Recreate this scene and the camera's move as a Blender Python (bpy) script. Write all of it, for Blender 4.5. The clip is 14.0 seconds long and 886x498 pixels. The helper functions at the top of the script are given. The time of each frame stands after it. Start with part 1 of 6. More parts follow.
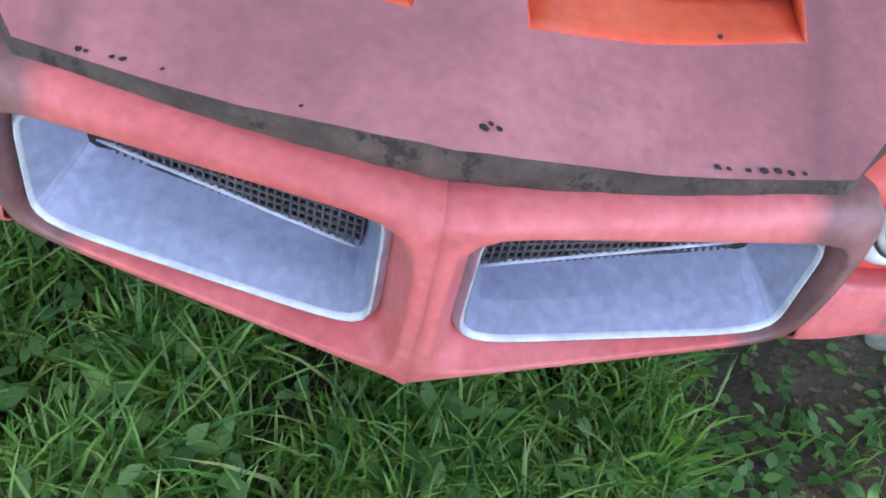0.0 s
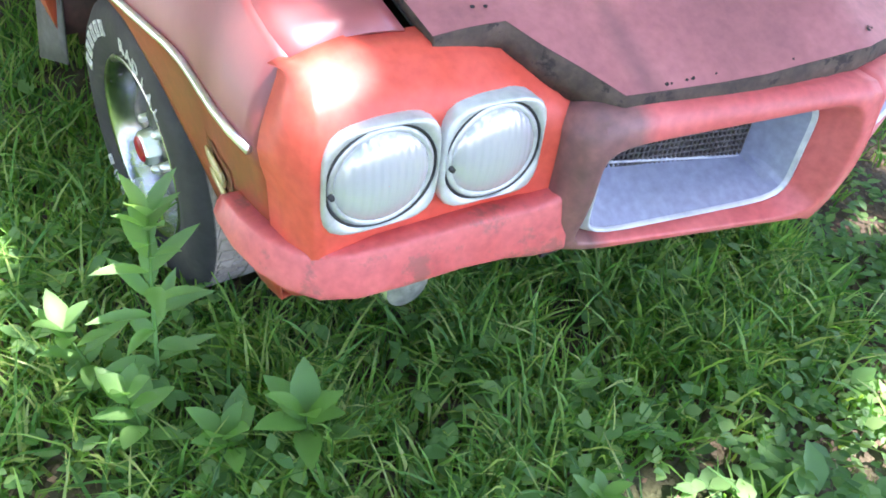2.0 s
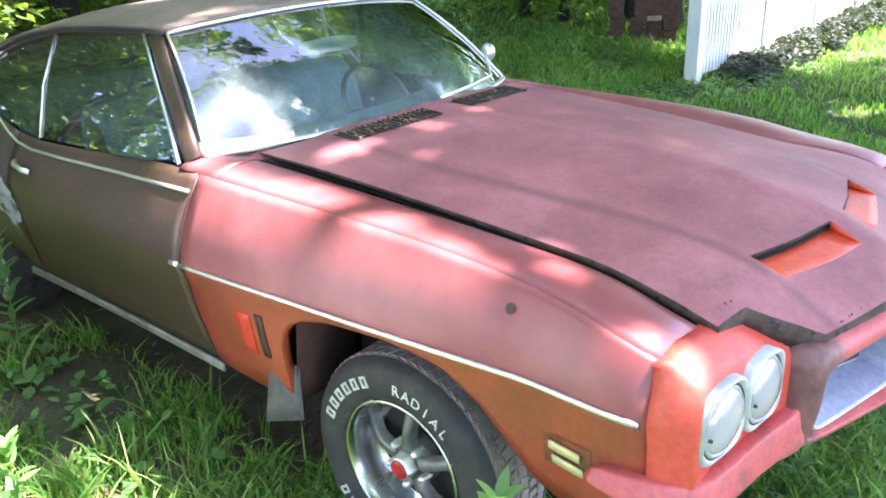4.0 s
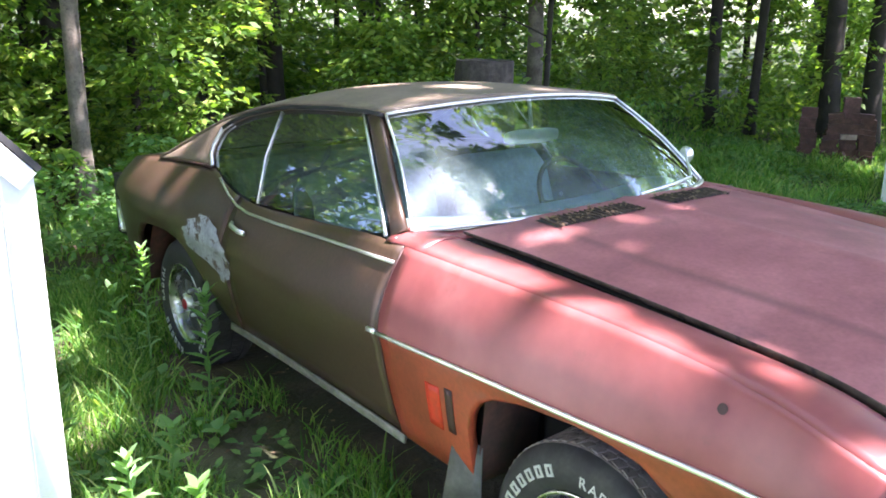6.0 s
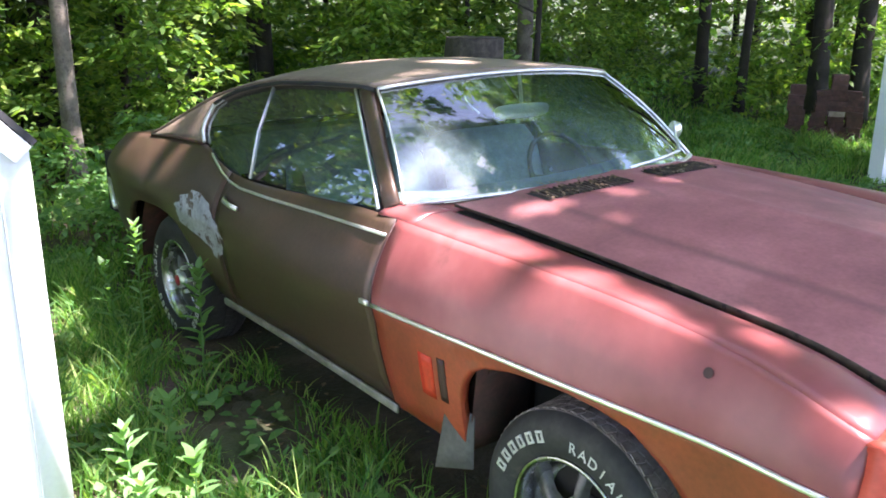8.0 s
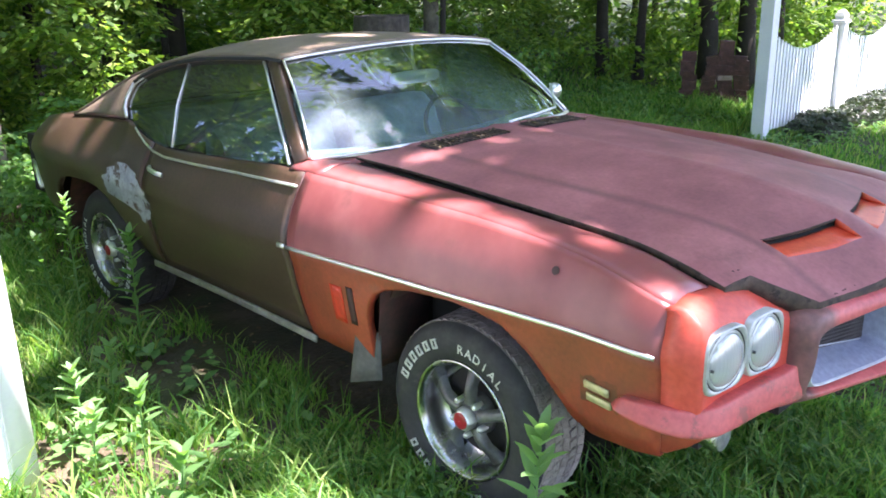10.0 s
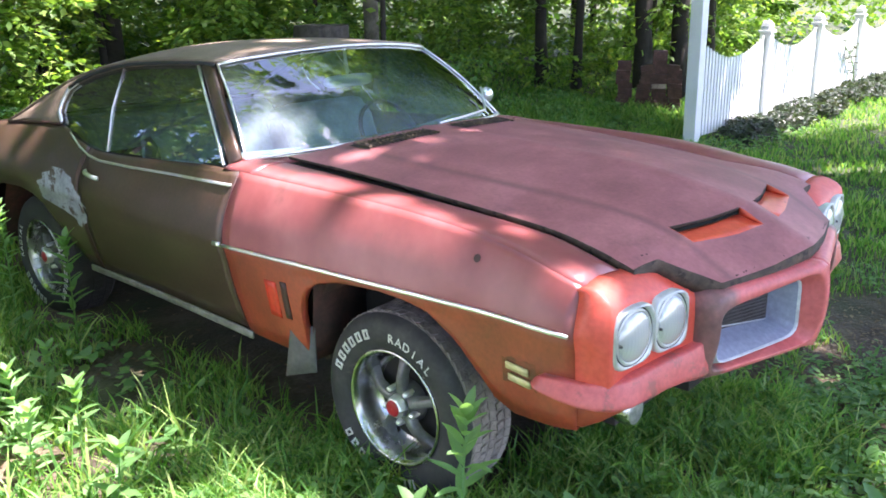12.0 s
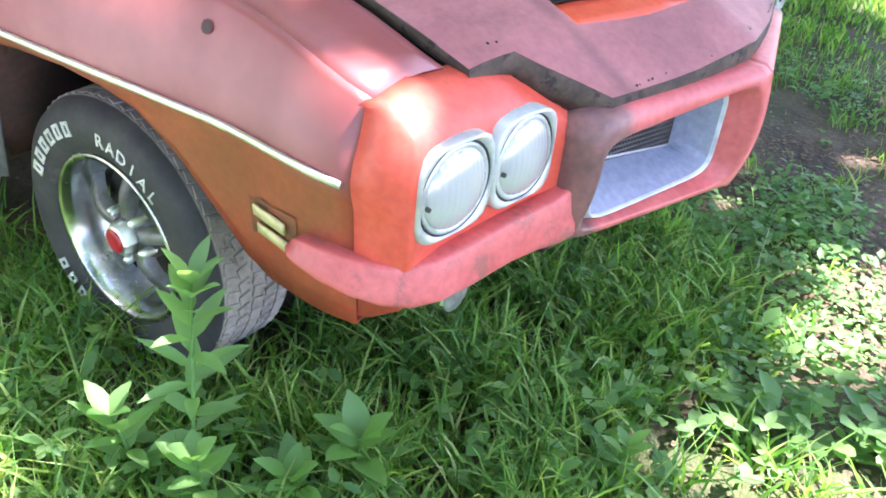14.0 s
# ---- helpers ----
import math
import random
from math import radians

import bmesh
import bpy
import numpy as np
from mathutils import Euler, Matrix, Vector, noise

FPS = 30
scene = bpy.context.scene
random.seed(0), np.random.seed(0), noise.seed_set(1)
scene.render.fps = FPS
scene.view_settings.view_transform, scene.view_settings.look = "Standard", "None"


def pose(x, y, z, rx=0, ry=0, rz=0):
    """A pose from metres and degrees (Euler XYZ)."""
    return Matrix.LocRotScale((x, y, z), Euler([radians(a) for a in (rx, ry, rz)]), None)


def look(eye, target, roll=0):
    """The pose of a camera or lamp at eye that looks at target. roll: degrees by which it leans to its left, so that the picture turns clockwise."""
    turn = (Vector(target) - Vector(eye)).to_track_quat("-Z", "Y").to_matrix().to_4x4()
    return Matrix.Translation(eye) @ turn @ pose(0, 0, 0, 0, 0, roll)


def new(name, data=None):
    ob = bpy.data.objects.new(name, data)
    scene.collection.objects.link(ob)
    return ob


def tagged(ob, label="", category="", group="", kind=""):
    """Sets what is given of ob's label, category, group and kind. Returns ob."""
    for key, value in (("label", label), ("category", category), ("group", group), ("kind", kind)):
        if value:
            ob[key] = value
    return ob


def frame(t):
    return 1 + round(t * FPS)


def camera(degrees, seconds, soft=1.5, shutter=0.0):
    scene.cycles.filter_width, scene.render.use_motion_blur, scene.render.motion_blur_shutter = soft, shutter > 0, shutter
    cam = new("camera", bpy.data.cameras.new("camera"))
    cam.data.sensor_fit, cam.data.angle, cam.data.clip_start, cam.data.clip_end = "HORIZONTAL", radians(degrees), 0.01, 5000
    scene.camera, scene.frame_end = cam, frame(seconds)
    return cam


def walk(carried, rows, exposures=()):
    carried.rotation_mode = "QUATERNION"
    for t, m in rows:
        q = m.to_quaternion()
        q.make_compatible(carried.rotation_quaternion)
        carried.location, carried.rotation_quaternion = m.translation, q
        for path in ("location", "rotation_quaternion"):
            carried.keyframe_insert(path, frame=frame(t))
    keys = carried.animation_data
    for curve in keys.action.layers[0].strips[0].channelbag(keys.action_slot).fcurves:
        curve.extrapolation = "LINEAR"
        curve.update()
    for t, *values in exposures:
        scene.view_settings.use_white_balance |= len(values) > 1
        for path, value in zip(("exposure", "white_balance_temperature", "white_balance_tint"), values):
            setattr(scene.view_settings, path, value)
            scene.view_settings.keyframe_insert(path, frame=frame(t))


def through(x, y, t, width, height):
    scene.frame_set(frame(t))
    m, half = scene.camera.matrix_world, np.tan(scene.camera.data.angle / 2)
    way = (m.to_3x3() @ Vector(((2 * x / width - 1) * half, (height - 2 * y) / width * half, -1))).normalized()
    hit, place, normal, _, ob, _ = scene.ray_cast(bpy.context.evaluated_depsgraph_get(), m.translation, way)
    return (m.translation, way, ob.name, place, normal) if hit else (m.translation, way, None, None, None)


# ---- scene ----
EXPOSURES = [(0, 3.03, 6150, 29), (1, 3.18, 6150, 29), (2, 3.18, 6150, 29), (2.5, 3.28, 6150, 29), (3.5, 3.38, 6150, 29), (4.2, 3.23, 6150, 29), (6.5, 2.88, 6150, 29), (9, 2.68, 6150, 29), (12, 2.73, 6150, 29), (13, 2.98, 6150, 29), (14, 3.33, 6150, 29)]
cam = camera(55.0, 14.0, 1.75)
# seconds, x, y, z, yaw, pitch, lean
ROWS = [
    (0, -0.073, -1.677, 1.395, -7.45, -44.12, 14.01),
    (0.5, -0.423, -1.696, 1.408, -10.25, -43.30, 13.75),
    (1, -0.747, -1.851, 1.429, -16.27, -39.62, 13.09),
    (1.5, -1.031, -1.727, 1.454, -28.59, -40.75, 7.34),
    (2, -1.349, -1.613, 1.477, -40.80, -40.64, 7.88),
    (2.5, -1.659, -1.685, 1.509, -49.96, -38.23, 6.99),
    (3, -1.917, -1.533, 1.534, -51.68, -35.27, 5.49),
    (3.5, -2.106, -1.397, 1.643, -50.48, -29.87, 3.17),
    (4, -2.315, -1.386, 1.787, -49.56, -21.69, -1.74),
    (4.2, -2.337, -1.406, 1.759, -47.67, -18.69, -0.34),
    (6.5, -2.435, -1.294, 1.743, -38.28, -15.03, 0.13),
    (7, -2.440, -1.318, 1.740, -38.96, -15.46, 0.42),
    (7.5, -2.448, -1.325, 1.735, -39.12, -15.91, 0.34),
    (8, -2.454, -1.337, 1.731, -39.44, -16.19, 0.36),
    (8.5, -2.435, -1.363, 1.689, -41.17, -16.39, 2.11),
    (9, -2.442, -1.490, 1.695, -41.50, -16.35, 1.66),
    (9.2, -2.497, -1.556, 1.704, -42.26, -16.81, 0.61),
    (11.5, -2.770, -1.890, 1.728, -46.52, -16.92, -1.12),
    (12, -2.741, -1.894, 1.692, -48.07, -16.70, -1.05),
    (12.5, -2.503, -1.861, 1.596, -52.11, -19.22, -1.60),
    (13, -2.185, -1.806, 1.546, -55.04, -25.92, 0.90),
    (13.5, -1.969, -1.696, 1.473, -56.71, -30.12, 2.80),
    (14, -1.812, -1.489, 1.462, -56.92, -33.53, 6.20),
]


def gaze(x, y, z, yaw, pitch, lean):
    a, b = radians(yaw), radians(pitch)
    way = Vector((-math.sin(a) * math.cos(b), math.cos(a) * math.cos(b), math.sin(b)))
    return look((x, y, z), Vector((x, y, z)) + way, lean)


walk(cam, [(r[0], gaze(*r[1:])) for r in ROWS], EXPOSURES)

# light settings: sky, sun, and (x, y, radius) where sun comes through the leaves: on the car, and on the ground
SKY, SUN = 0.112, 4.5
CAR_SPOTS = [(-0.84, 0.97, 0.12), (-0.87, 0.84, 0.135), (-0.89, 0.68, 0.13), (-0.89, 0.54, 0.13), (-0.90, 0.40, 0.125), (-0.90, 0.24, 0.13), (-0.90, 0.10, 0.11), (-0.88, -0.04, 0.09), (-0.86, -0.27, 0.05), (-0.88, -0.17, 0.05), (-0.97, 0.75, 0.05), (0.10, -0.25, 0.04), (-0.80, -0.48, 0.05), (-0.72, -0.36, 0.05),
    (-0.74, 1.36, 0.065), (-0.71, 1.24, 0.065), (-0.68, 1.12, 0.07), (-0.64, 1.0, 0.07), (-0.60, 0.90, 0.06), (-0.45, 0.30, 0.04), (-0.54, 0.56, 0.08), (-0.27, 0.50, 0.06), (-0.38, 0.40, 0.04), (0.0, 0.48, 0.04),
    (-0.55, 1.5, 0.09), (-0.25, 1.7, 0.11), (0.1, 1.95, 0.12), (-0.4, 2.1, 0.12), (0.35, 1.6, 0.08), (0.0, 1.45, 0.07), (-0.62, 2.6, 0.09), (-0.75, 2.9, 0.08), (-0.85, 3.3, 0.07), (-0.9, 1.05, 0.05), (-0.91, 1.45, 0.05)]
GROUND_SPOTS = [(0.95, -1.6, 0.28), (0.5, -2.0, 0.25), (1.75, -1.8, 0.35), (-1.3, 0.45, 0.12), (-1.6, 1.05, 0.18), (-2.05, 0.35, 0.3), (-1.85, -0.6, 0.35), (-1.6, -0.15, 0.2), (-1.95, -0.1, 0.5), (-1.7, -0.6, 0.2), (-1.9, 1.0, 0.35), (-1.5, 0.35, 0.15), (-1.0, -1.1, 0.12), (-1.75, 0.45, 0.38), (-2.2, -0.5, 0.55), (-2.7, 0.7, 0.8), (-1.75, -1.0, 0.42), (-1.3, -1.4, 0.25), (-0.75, -1.4, 0.22), (-0.3, -1.25, 0.13), (-0.2, -1.6, 0.25), (0.5, -1.6, 0.33), (1.2, -2.0, 0.35), (1.75, -1.15, 0.08), (0.95, -0.85, 0.07), (1.35, -0.7, 0.09), (0.75, -1.2, 0.08), (0.2, -1.35, 0.1), (2.6, -1.6, 0.4), (-1.25, 2.98, 0.10), (-1.5, 2.3, 0.2), (-1.35, 3.4, 0.25), (-1.7, 1.4, 0.2), (-1.45, 0.95, 0.15), (4.5, -1.0, 0.5), (6.0, 0.6, 0.4), (7.5, -0.5, 0.5), (4.5, 3.0, 0.4), (2.8, 4.4, 0.5)]

dapple = random.Random(12)
for _ in range(100):
    x, y, size = dapple.uniform(-2.0, 0.4), dapple.uniform(-2.0, 0.2), dapple.uniform(0.02, 0.07)
    if x < -1.15 or y < -1.0:
        GROUND_SPOTS.append((x, y, size))

# ---- light ----
SUN_WAY = Vector((0.28, -0.36, 0.89)).normalized()
world = bpy.data.worlds.new("sky")
scene.world = world
world.use_nodes = True
wn = world.node_tree.nodes
sky = wn.new("ShaderNodeTexSky")
sky.sky_type, sky.sun_disc = "NISHITA", False
sky.sun_elevation = math.asin(SUN_WAY.z)
sky.sun_rotation = math.atan2(SUN_WAY.x, SUN_WAY.y)
world.node_tree.links.new(sky.outputs[0], wn["Background"].inputs[0])
wn["Background"].inputs[1].default_value = SKY
sun = new("sun", bpy.data.lights.new("sun", "SUN"))
sun.data.energy, sun.data.angle, sun.data.color = SUN, radians(0.53), (1.0, 0.95, 0.86)
sun.matrix_world = look(SUN_WAY * 30, (0, 0, 0))


# ---- small helpers ----
def curve(xs, ys):
    """A smooth monotone curve through a few knots."""
    xs, ys = np.array(xs, float), np.array(ys, float)
    h, d = np.diff(xs), np.diff(ys) / np.diff(xs)
    m = np.zeros(len(xs))
    m[0], m[-1] = d[0], d[-1]
    for i in range(1, len(xs) - 1):
        if d[i - 1] * d[i] > 0:
            w1, w2 = 2 * h[i] + h[i - 1], h[i] + 2 * h[i - 1]
            m[i] = (w1 + w2) / (w1 / d[i - 1] + w2 / d[i])

    def f(x):
        x = min(max(x, xs[0]), xs[-1])
        i = min(int(np.searchsorted(xs, x, "right")) - 1, len(xs) - 2)
        t = (x - xs[i]) / h[i]
        return float((1 + 2 * t) * (1 - t) ** 2 * ys[i] + t * (1 - t) ** 2 * h[i] * m[i] + t * t * (3 - 2 * t) * ys[i + 1] + t * t * (t - 1) * h[i] * m[i + 1])

    return f


def lerp(a, b, t):
    return a + (b - a) * t


def mesh_of(name, verts, faces, smooth=True):
    me = bpy.data.meshes.new(name)
    me.from_pydata([tuple(v) for v in verts], [], faces)
    if smooth:
        me.polygons.foreach_set("use_smooth", [True] * len(me.polygons))
    me.update()
    return me


def thing(name, label, category, group="", kind="", at=(0, 0, 0)):
    ob = new(name)
    ob.location = at
    ob.empty_display_size = 0.1
    return tagged(ob, label, category, group, kind)


def part(name, me, material, parent=None, label="", thick=0.0, bevel=0.0):
    """Links a mesh, or a bmesh, as one object under a thing or under a part."""
    if isinstance(me, bmesh.types.BMesh):
        bm, me = me, bpy.data.meshes.new(name)
        bm.normal_update()
        bm.to_mesh(me)
        bm.free()
    ob = new(name, me)
    if material:
        for m in material if isinstance(material, (list, tuple)) else [material]:
            me.materials.append(m)
    if parent:
        ob.parent = parent
        p, base = parent, Matrix.Identity(4)
        while p:
            base = p.matrix_basis @ base if p.type == "EMPTY" else base
            p = p.parent
        ob.matrix_parent_inverse = base.inverted()
    if thick:
        s = ob.modifiers.new("thickness", "SOLIDIFY")
        s.thickness, s.offset = thick, -1
    if bevel:
        b = ob.modifiers.new("edge", "BEVEL")
        b.width, b.segments, b.limit_method = bevel, 2, "ANGLE"
    return tagged(ob, label)


def sheet(rows, flip=False, skip=None, loop=False):
    """Verts and quads of a grid of points."""
    n, k = len(rows), len(rows[0])
    verts = [p for r in rows for p in r]
    faces = []
    for i in range(n - 1):
        for j in range(k if loop else k - 1):
            if skip and skip(i, j):
                continue
            j2 = (j + 1) % k
            q = (i * k + j, i * k + j2, (i + 1) * k + j2, (i + 1) * k + j)
            faces.append(q[::-1] if flip else q)
    return verts, faces


def grid(name, rows, material, parent=None, label="", thick=0.0, flip=False, skip=None, loop=False, smooth=True):
    return part(name, mesh_of(name, *sheet(rows, flip, skip, loop), smooth), material, parent, label, thick)


def join(*pieces):
    verts, faces = [], []
    for v, f in pieces:
        k = len(verts)
        verts += list(v)
        faces += [tuple(i + k for i in q) for q in f]
    return verts, faces


def box(x0, x1, y0, y1, z0, z1):
    v = [Vector((x, y, z)) for z in (z0, z1) for y in (y0, y1) for x in (x0, x1)]
    return v, [(0, 2, 3, 1), (4, 5, 7, 6), (0, 1, 5, 4), (2, 6, 7, 3), (0, 4, 6, 2), (1, 3, 7, 5)]


def moved(piece, m):
    return [m @ Vector(v) for v in piece[0]], piece[1]


def bar(points, w, h=None, up=Vector((0, 0, 1)), caps=True):
    """A strip of rectangular section along points: w across, h along up."""
    h = h or w
    rows = []
    for i, p in enumerate(points):
        p = Vector(p)
        d = (Vector(points[min(i + 1, len(points) - 1)]) - Vector(points[max(i - 1, 0)])).normalized()
        s = d.cross(up).normalized()
        u = s.cross(d).normalized()
        rows.append([p + s * (a * w / 2) + u * (b * h / 2) for a, b in ((-1, -0.6), (-0.6, -1), (0.6, -1), (1, -0.6), (1, 0.6), (0.6, 1), (-0.6, 1), (-1, 0.6))])
    v, f = sheet(rows, loop=True)
    if caps:
        k = len(v)
        f = f + [tuple(range(7, -1, -1)), tuple(range(k - 8, k))]
    return v, f


def tube(points, radii, n=8, caps=True):
    rows = []
    for i, p in enumerate(points):
        p = Vector(p)
        d = (Vector(points[min(i + 1, len(points) - 1)]) - Vector(points[max(i - 1, 0)])).normalized()
        s = d.cross(Vector((0.31, 0.2, 0.93)) if abs(d.z) < 0.9 else Vector((1, 0, 0))).normalized()
        u = d.cross(s)
        r = radii[i] if isinstance(radii, (list, tuple)) else radii
        rows.append([p + (s * math.cos(2 * math.pi * k / n) + u * math.sin(2 * math.pi * k / n)) * r for k in range(n)])
    v, f = sheet(rows, loop=True)
    if caps:
        k = len(v)
        f = f + [tuple(range(n - 1, -1, -1)), tuple(range(k - n, k))]
    return v, f


def lathe(profile, n=48, axis="x"):
    """Profile of (along, radius) turned round an axis."""
    rows = []
    for k in range(n):
        a = 2 * math.pi * k / n
        rows.append([Vector((s, r * math.cos(a), r * math.sin(a))) if axis == "x" else Vector((r * math.cos(a), r * math.sin(a), s)) for s, r in profile])
    rows.append(rows[0])
    return sheet(rows)


def cloud(name, verts, quads, material, smooth=False):
    """A large mesh from arrays."""
    me = bpy.data.meshes.new(name)
    nv, nq = len(verts), len(quads)
    me.vertices.add(nv)
    me.vertices.foreach_set("co", np.asarray(verts, np.float32).ravel())
    k = quads.shape[1]
    me.loops.add(nq * k)
    me.loops.foreach_set("vertex_index", np.asarray(quads, np.int32).ravel())
    me.polygons.add(nq)
    me.polygons.foreach_set("loop_start", np.arange(0, nq * k, k, dtype=np.int32))
    if smooth:
        me.polygons.foreach_set("use_smooth", np.ones(nq, bool))
    me.update(calc_edges=True)
    me.materials.append(material)
    return me


# ---- materials ----
def material(name, build):
    m = bpy.data.materials.new(name)
    m.use_nodes = True
    t = m.node_tree
    b = t.nodes["Principled BSDF"]

    def node(kind, **sets):
        n = t.nodes.new("ShaderNode" + kind)
        for k, v in sets.items():
            if k in n.inputs:
                n.inputs[k].default_value = v
            elif k == "operation":
                n.operation = v
            elif k == "blend_type":
                n.blend_type = v
        return n

    build(t, b, node, lambda a, c: t.links.new(a, c))
    return m


def speckle(t, node, link, base, tones, scale=6.0, fine=60.0, detail=6.0, mottle=0.35):
    """A colour that wanders between tones at two scales."""
    co = node("TexCoord")
    n1 = node("TexNoise", Scale=scale, Detail=detail, Roughness=0.62)
    n2 = node("TexNoise", Scale=fine, Detail=3.0)
    link(co.outputs["Object"], n1.inputs["Vector"])
    link(co.outputs["Object"], n2.inputs["Vector"])
    ramp = node("ValToRGB")
    el = ramp.color_ramp.elements
    el[0].position, el[0].color = 0.32, (*tones[0], 1)
    el[1].position, el[1].color = 0.68, (*tones[-1], 1)
    for i, c in enumerate(tones[1:-1]):
        e = el.new(0.32 + 0.36 * (i + 1) / (len(tones) - 1))
        e.color = (*c, 1)
    link(n1.outputs["Fac"], ramp.inputs["Fac"])
    mix = node("MixRGB", blend_type="OVERLAY")
    mix.inputs["Fac"].default_value = mottle
    link(ramp.outputs["Color"], mix.inputs["Color1"])
    link(n2.outputs["Fac"], mix.inputs["Color2"])
    return mix.outputs["Color"], n1, n2, co


def relief(t, b, node, link, height, strength=0.15, distance=0.01):
    bump = node("Bump", Strength=strength, Distance=distance)
    link(height, bump.inputs["Height"])
    link(bump.outputs["Normal"], b.inputs["Normal"])


def painted(name, tones, rough=0.45, coat=0.0, rust=0.0, rust_tone=(0.06, 0.03, 0.02), scale=4.0, bump=0.05, metal=0.0, edge=0.62, spec=0.5, rust_scale=7.0, soft_edge=0.05):
    """Aged paint: wandering tone, dust and sharp-edged worn spots."""

    def build(t, b, node, link):
        col, n1, n2, co = speckle(t, node, link, None, tones, scale)
        if rust:
            n3 = node("TexNoise", Scale=rust_scale, Detail=9.0, Roughness=0.72)
            link(co.outputs["Object"], n3.inputs["Vector"])
            r = node("ValToRGB")
            r.color_ramp.elements[0].position, r.color_ramp.elements[1].position = edge, edge + soft_edge
            link(n3.outputs["Fac"], r.inputs["Fac"])
            f = node("Math", operation="MULTIPLY")
            f.inputs[1].default_value = rust
            link(r.outputs["Color"], f.inputs[0])
            mix = node("MixRGB")
            link(f.outputs[0], mix.inputs["Fac"])
            link(col, mix.inputs["Color1"])
            mix.inputs["Color2"].default_value = (*rust_tone, 1)
            col = mix.outputs["Color"]
        link(col, b.inputs["Base Color"])
        mr = node("MapRange")
        mr.inputs["To Min"].default_value, mr.inputs["To Max"].default_value = max(rough - 0.1, 0.03), min(rough + 0.14, 1)
        link(n1.outputs["Fac"], mr.inputs["Value"])
        link(mr.outputs["Result"], b.inputs["Roughness"])
        b.inputs["Coat Weight"].default_value, b.inputs["Metallic"].default_value = coat, metal
        b.inputs["Coat Roughness"].default_value = 0.12
        b.inputs["Specular IOR Level"].default_value = spec
        relief(t, b, node, link, n2.outputs["Fac"], bump, 0.004)

    return material(name, build)


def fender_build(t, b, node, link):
    """Orange paint, chalked to a dusty red above the side trim; sky light on the upper part is painted into that red
    too.
    """
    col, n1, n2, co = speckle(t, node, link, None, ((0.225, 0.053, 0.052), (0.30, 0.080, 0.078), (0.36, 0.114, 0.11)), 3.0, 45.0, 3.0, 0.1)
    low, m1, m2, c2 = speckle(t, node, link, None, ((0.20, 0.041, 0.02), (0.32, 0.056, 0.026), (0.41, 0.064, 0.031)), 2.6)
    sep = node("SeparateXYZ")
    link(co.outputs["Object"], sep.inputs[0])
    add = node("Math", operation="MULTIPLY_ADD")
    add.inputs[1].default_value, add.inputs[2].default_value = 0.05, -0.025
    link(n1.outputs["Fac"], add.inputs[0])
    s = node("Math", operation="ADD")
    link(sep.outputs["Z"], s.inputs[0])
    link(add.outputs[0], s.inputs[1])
    # colour step at the trim: chalking plus the sky's light from above
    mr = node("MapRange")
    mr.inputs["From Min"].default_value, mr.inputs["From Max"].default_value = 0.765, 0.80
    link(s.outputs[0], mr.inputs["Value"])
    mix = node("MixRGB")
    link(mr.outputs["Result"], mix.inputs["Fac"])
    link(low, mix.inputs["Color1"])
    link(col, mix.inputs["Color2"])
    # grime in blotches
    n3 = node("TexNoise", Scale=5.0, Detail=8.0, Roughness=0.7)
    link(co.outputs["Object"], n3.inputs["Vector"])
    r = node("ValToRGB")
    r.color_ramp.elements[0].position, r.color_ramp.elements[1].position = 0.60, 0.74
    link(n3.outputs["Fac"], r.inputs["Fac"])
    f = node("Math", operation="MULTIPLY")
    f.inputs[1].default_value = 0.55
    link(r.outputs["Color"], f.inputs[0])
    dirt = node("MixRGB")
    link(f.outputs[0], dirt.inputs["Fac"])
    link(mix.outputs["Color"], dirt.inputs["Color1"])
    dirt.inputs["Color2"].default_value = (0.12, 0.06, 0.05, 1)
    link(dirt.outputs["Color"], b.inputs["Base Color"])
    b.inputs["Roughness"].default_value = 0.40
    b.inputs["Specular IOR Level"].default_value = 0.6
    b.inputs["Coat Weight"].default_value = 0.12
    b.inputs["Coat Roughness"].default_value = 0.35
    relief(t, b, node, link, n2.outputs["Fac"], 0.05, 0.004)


def plain(name, col, rough=0.5, metal=0.0, vary=0.25, scale=12.0, bump=0.1, spec=0.5):
    lo, hi = tuple(c * (1 - vary) for c in col), tuple(min(c * (1 + vary), 1) for c in col)
    return painted(name, (lo, col, hi), rough, scale=scale, bump=bump, metal=metal, spec=spec)


fender_paint = material("chalked_skylit_orange_paint", fender_build)
header_paint = painted("orange_red_paint", ((0.60, 0.065, 0.032), (0.64, 0.095, 0.062), (0.67, 0.15, 0.115)), 0.46, 0.0, 0.4, (0.35, 0.12, 0.1), 3.0, 0.03, edge=0.64)
bumper_paint = painted("faded_red_bumper_skin", ((0.48, 0.085, 0.08), (0.58, 0.125, 0.118), (0.64, 0.18, 0.17)), 0.42, 0.0, 0.65, (0.20, 0.085, 0.07), 2.8, 0.05, edge=0.57)


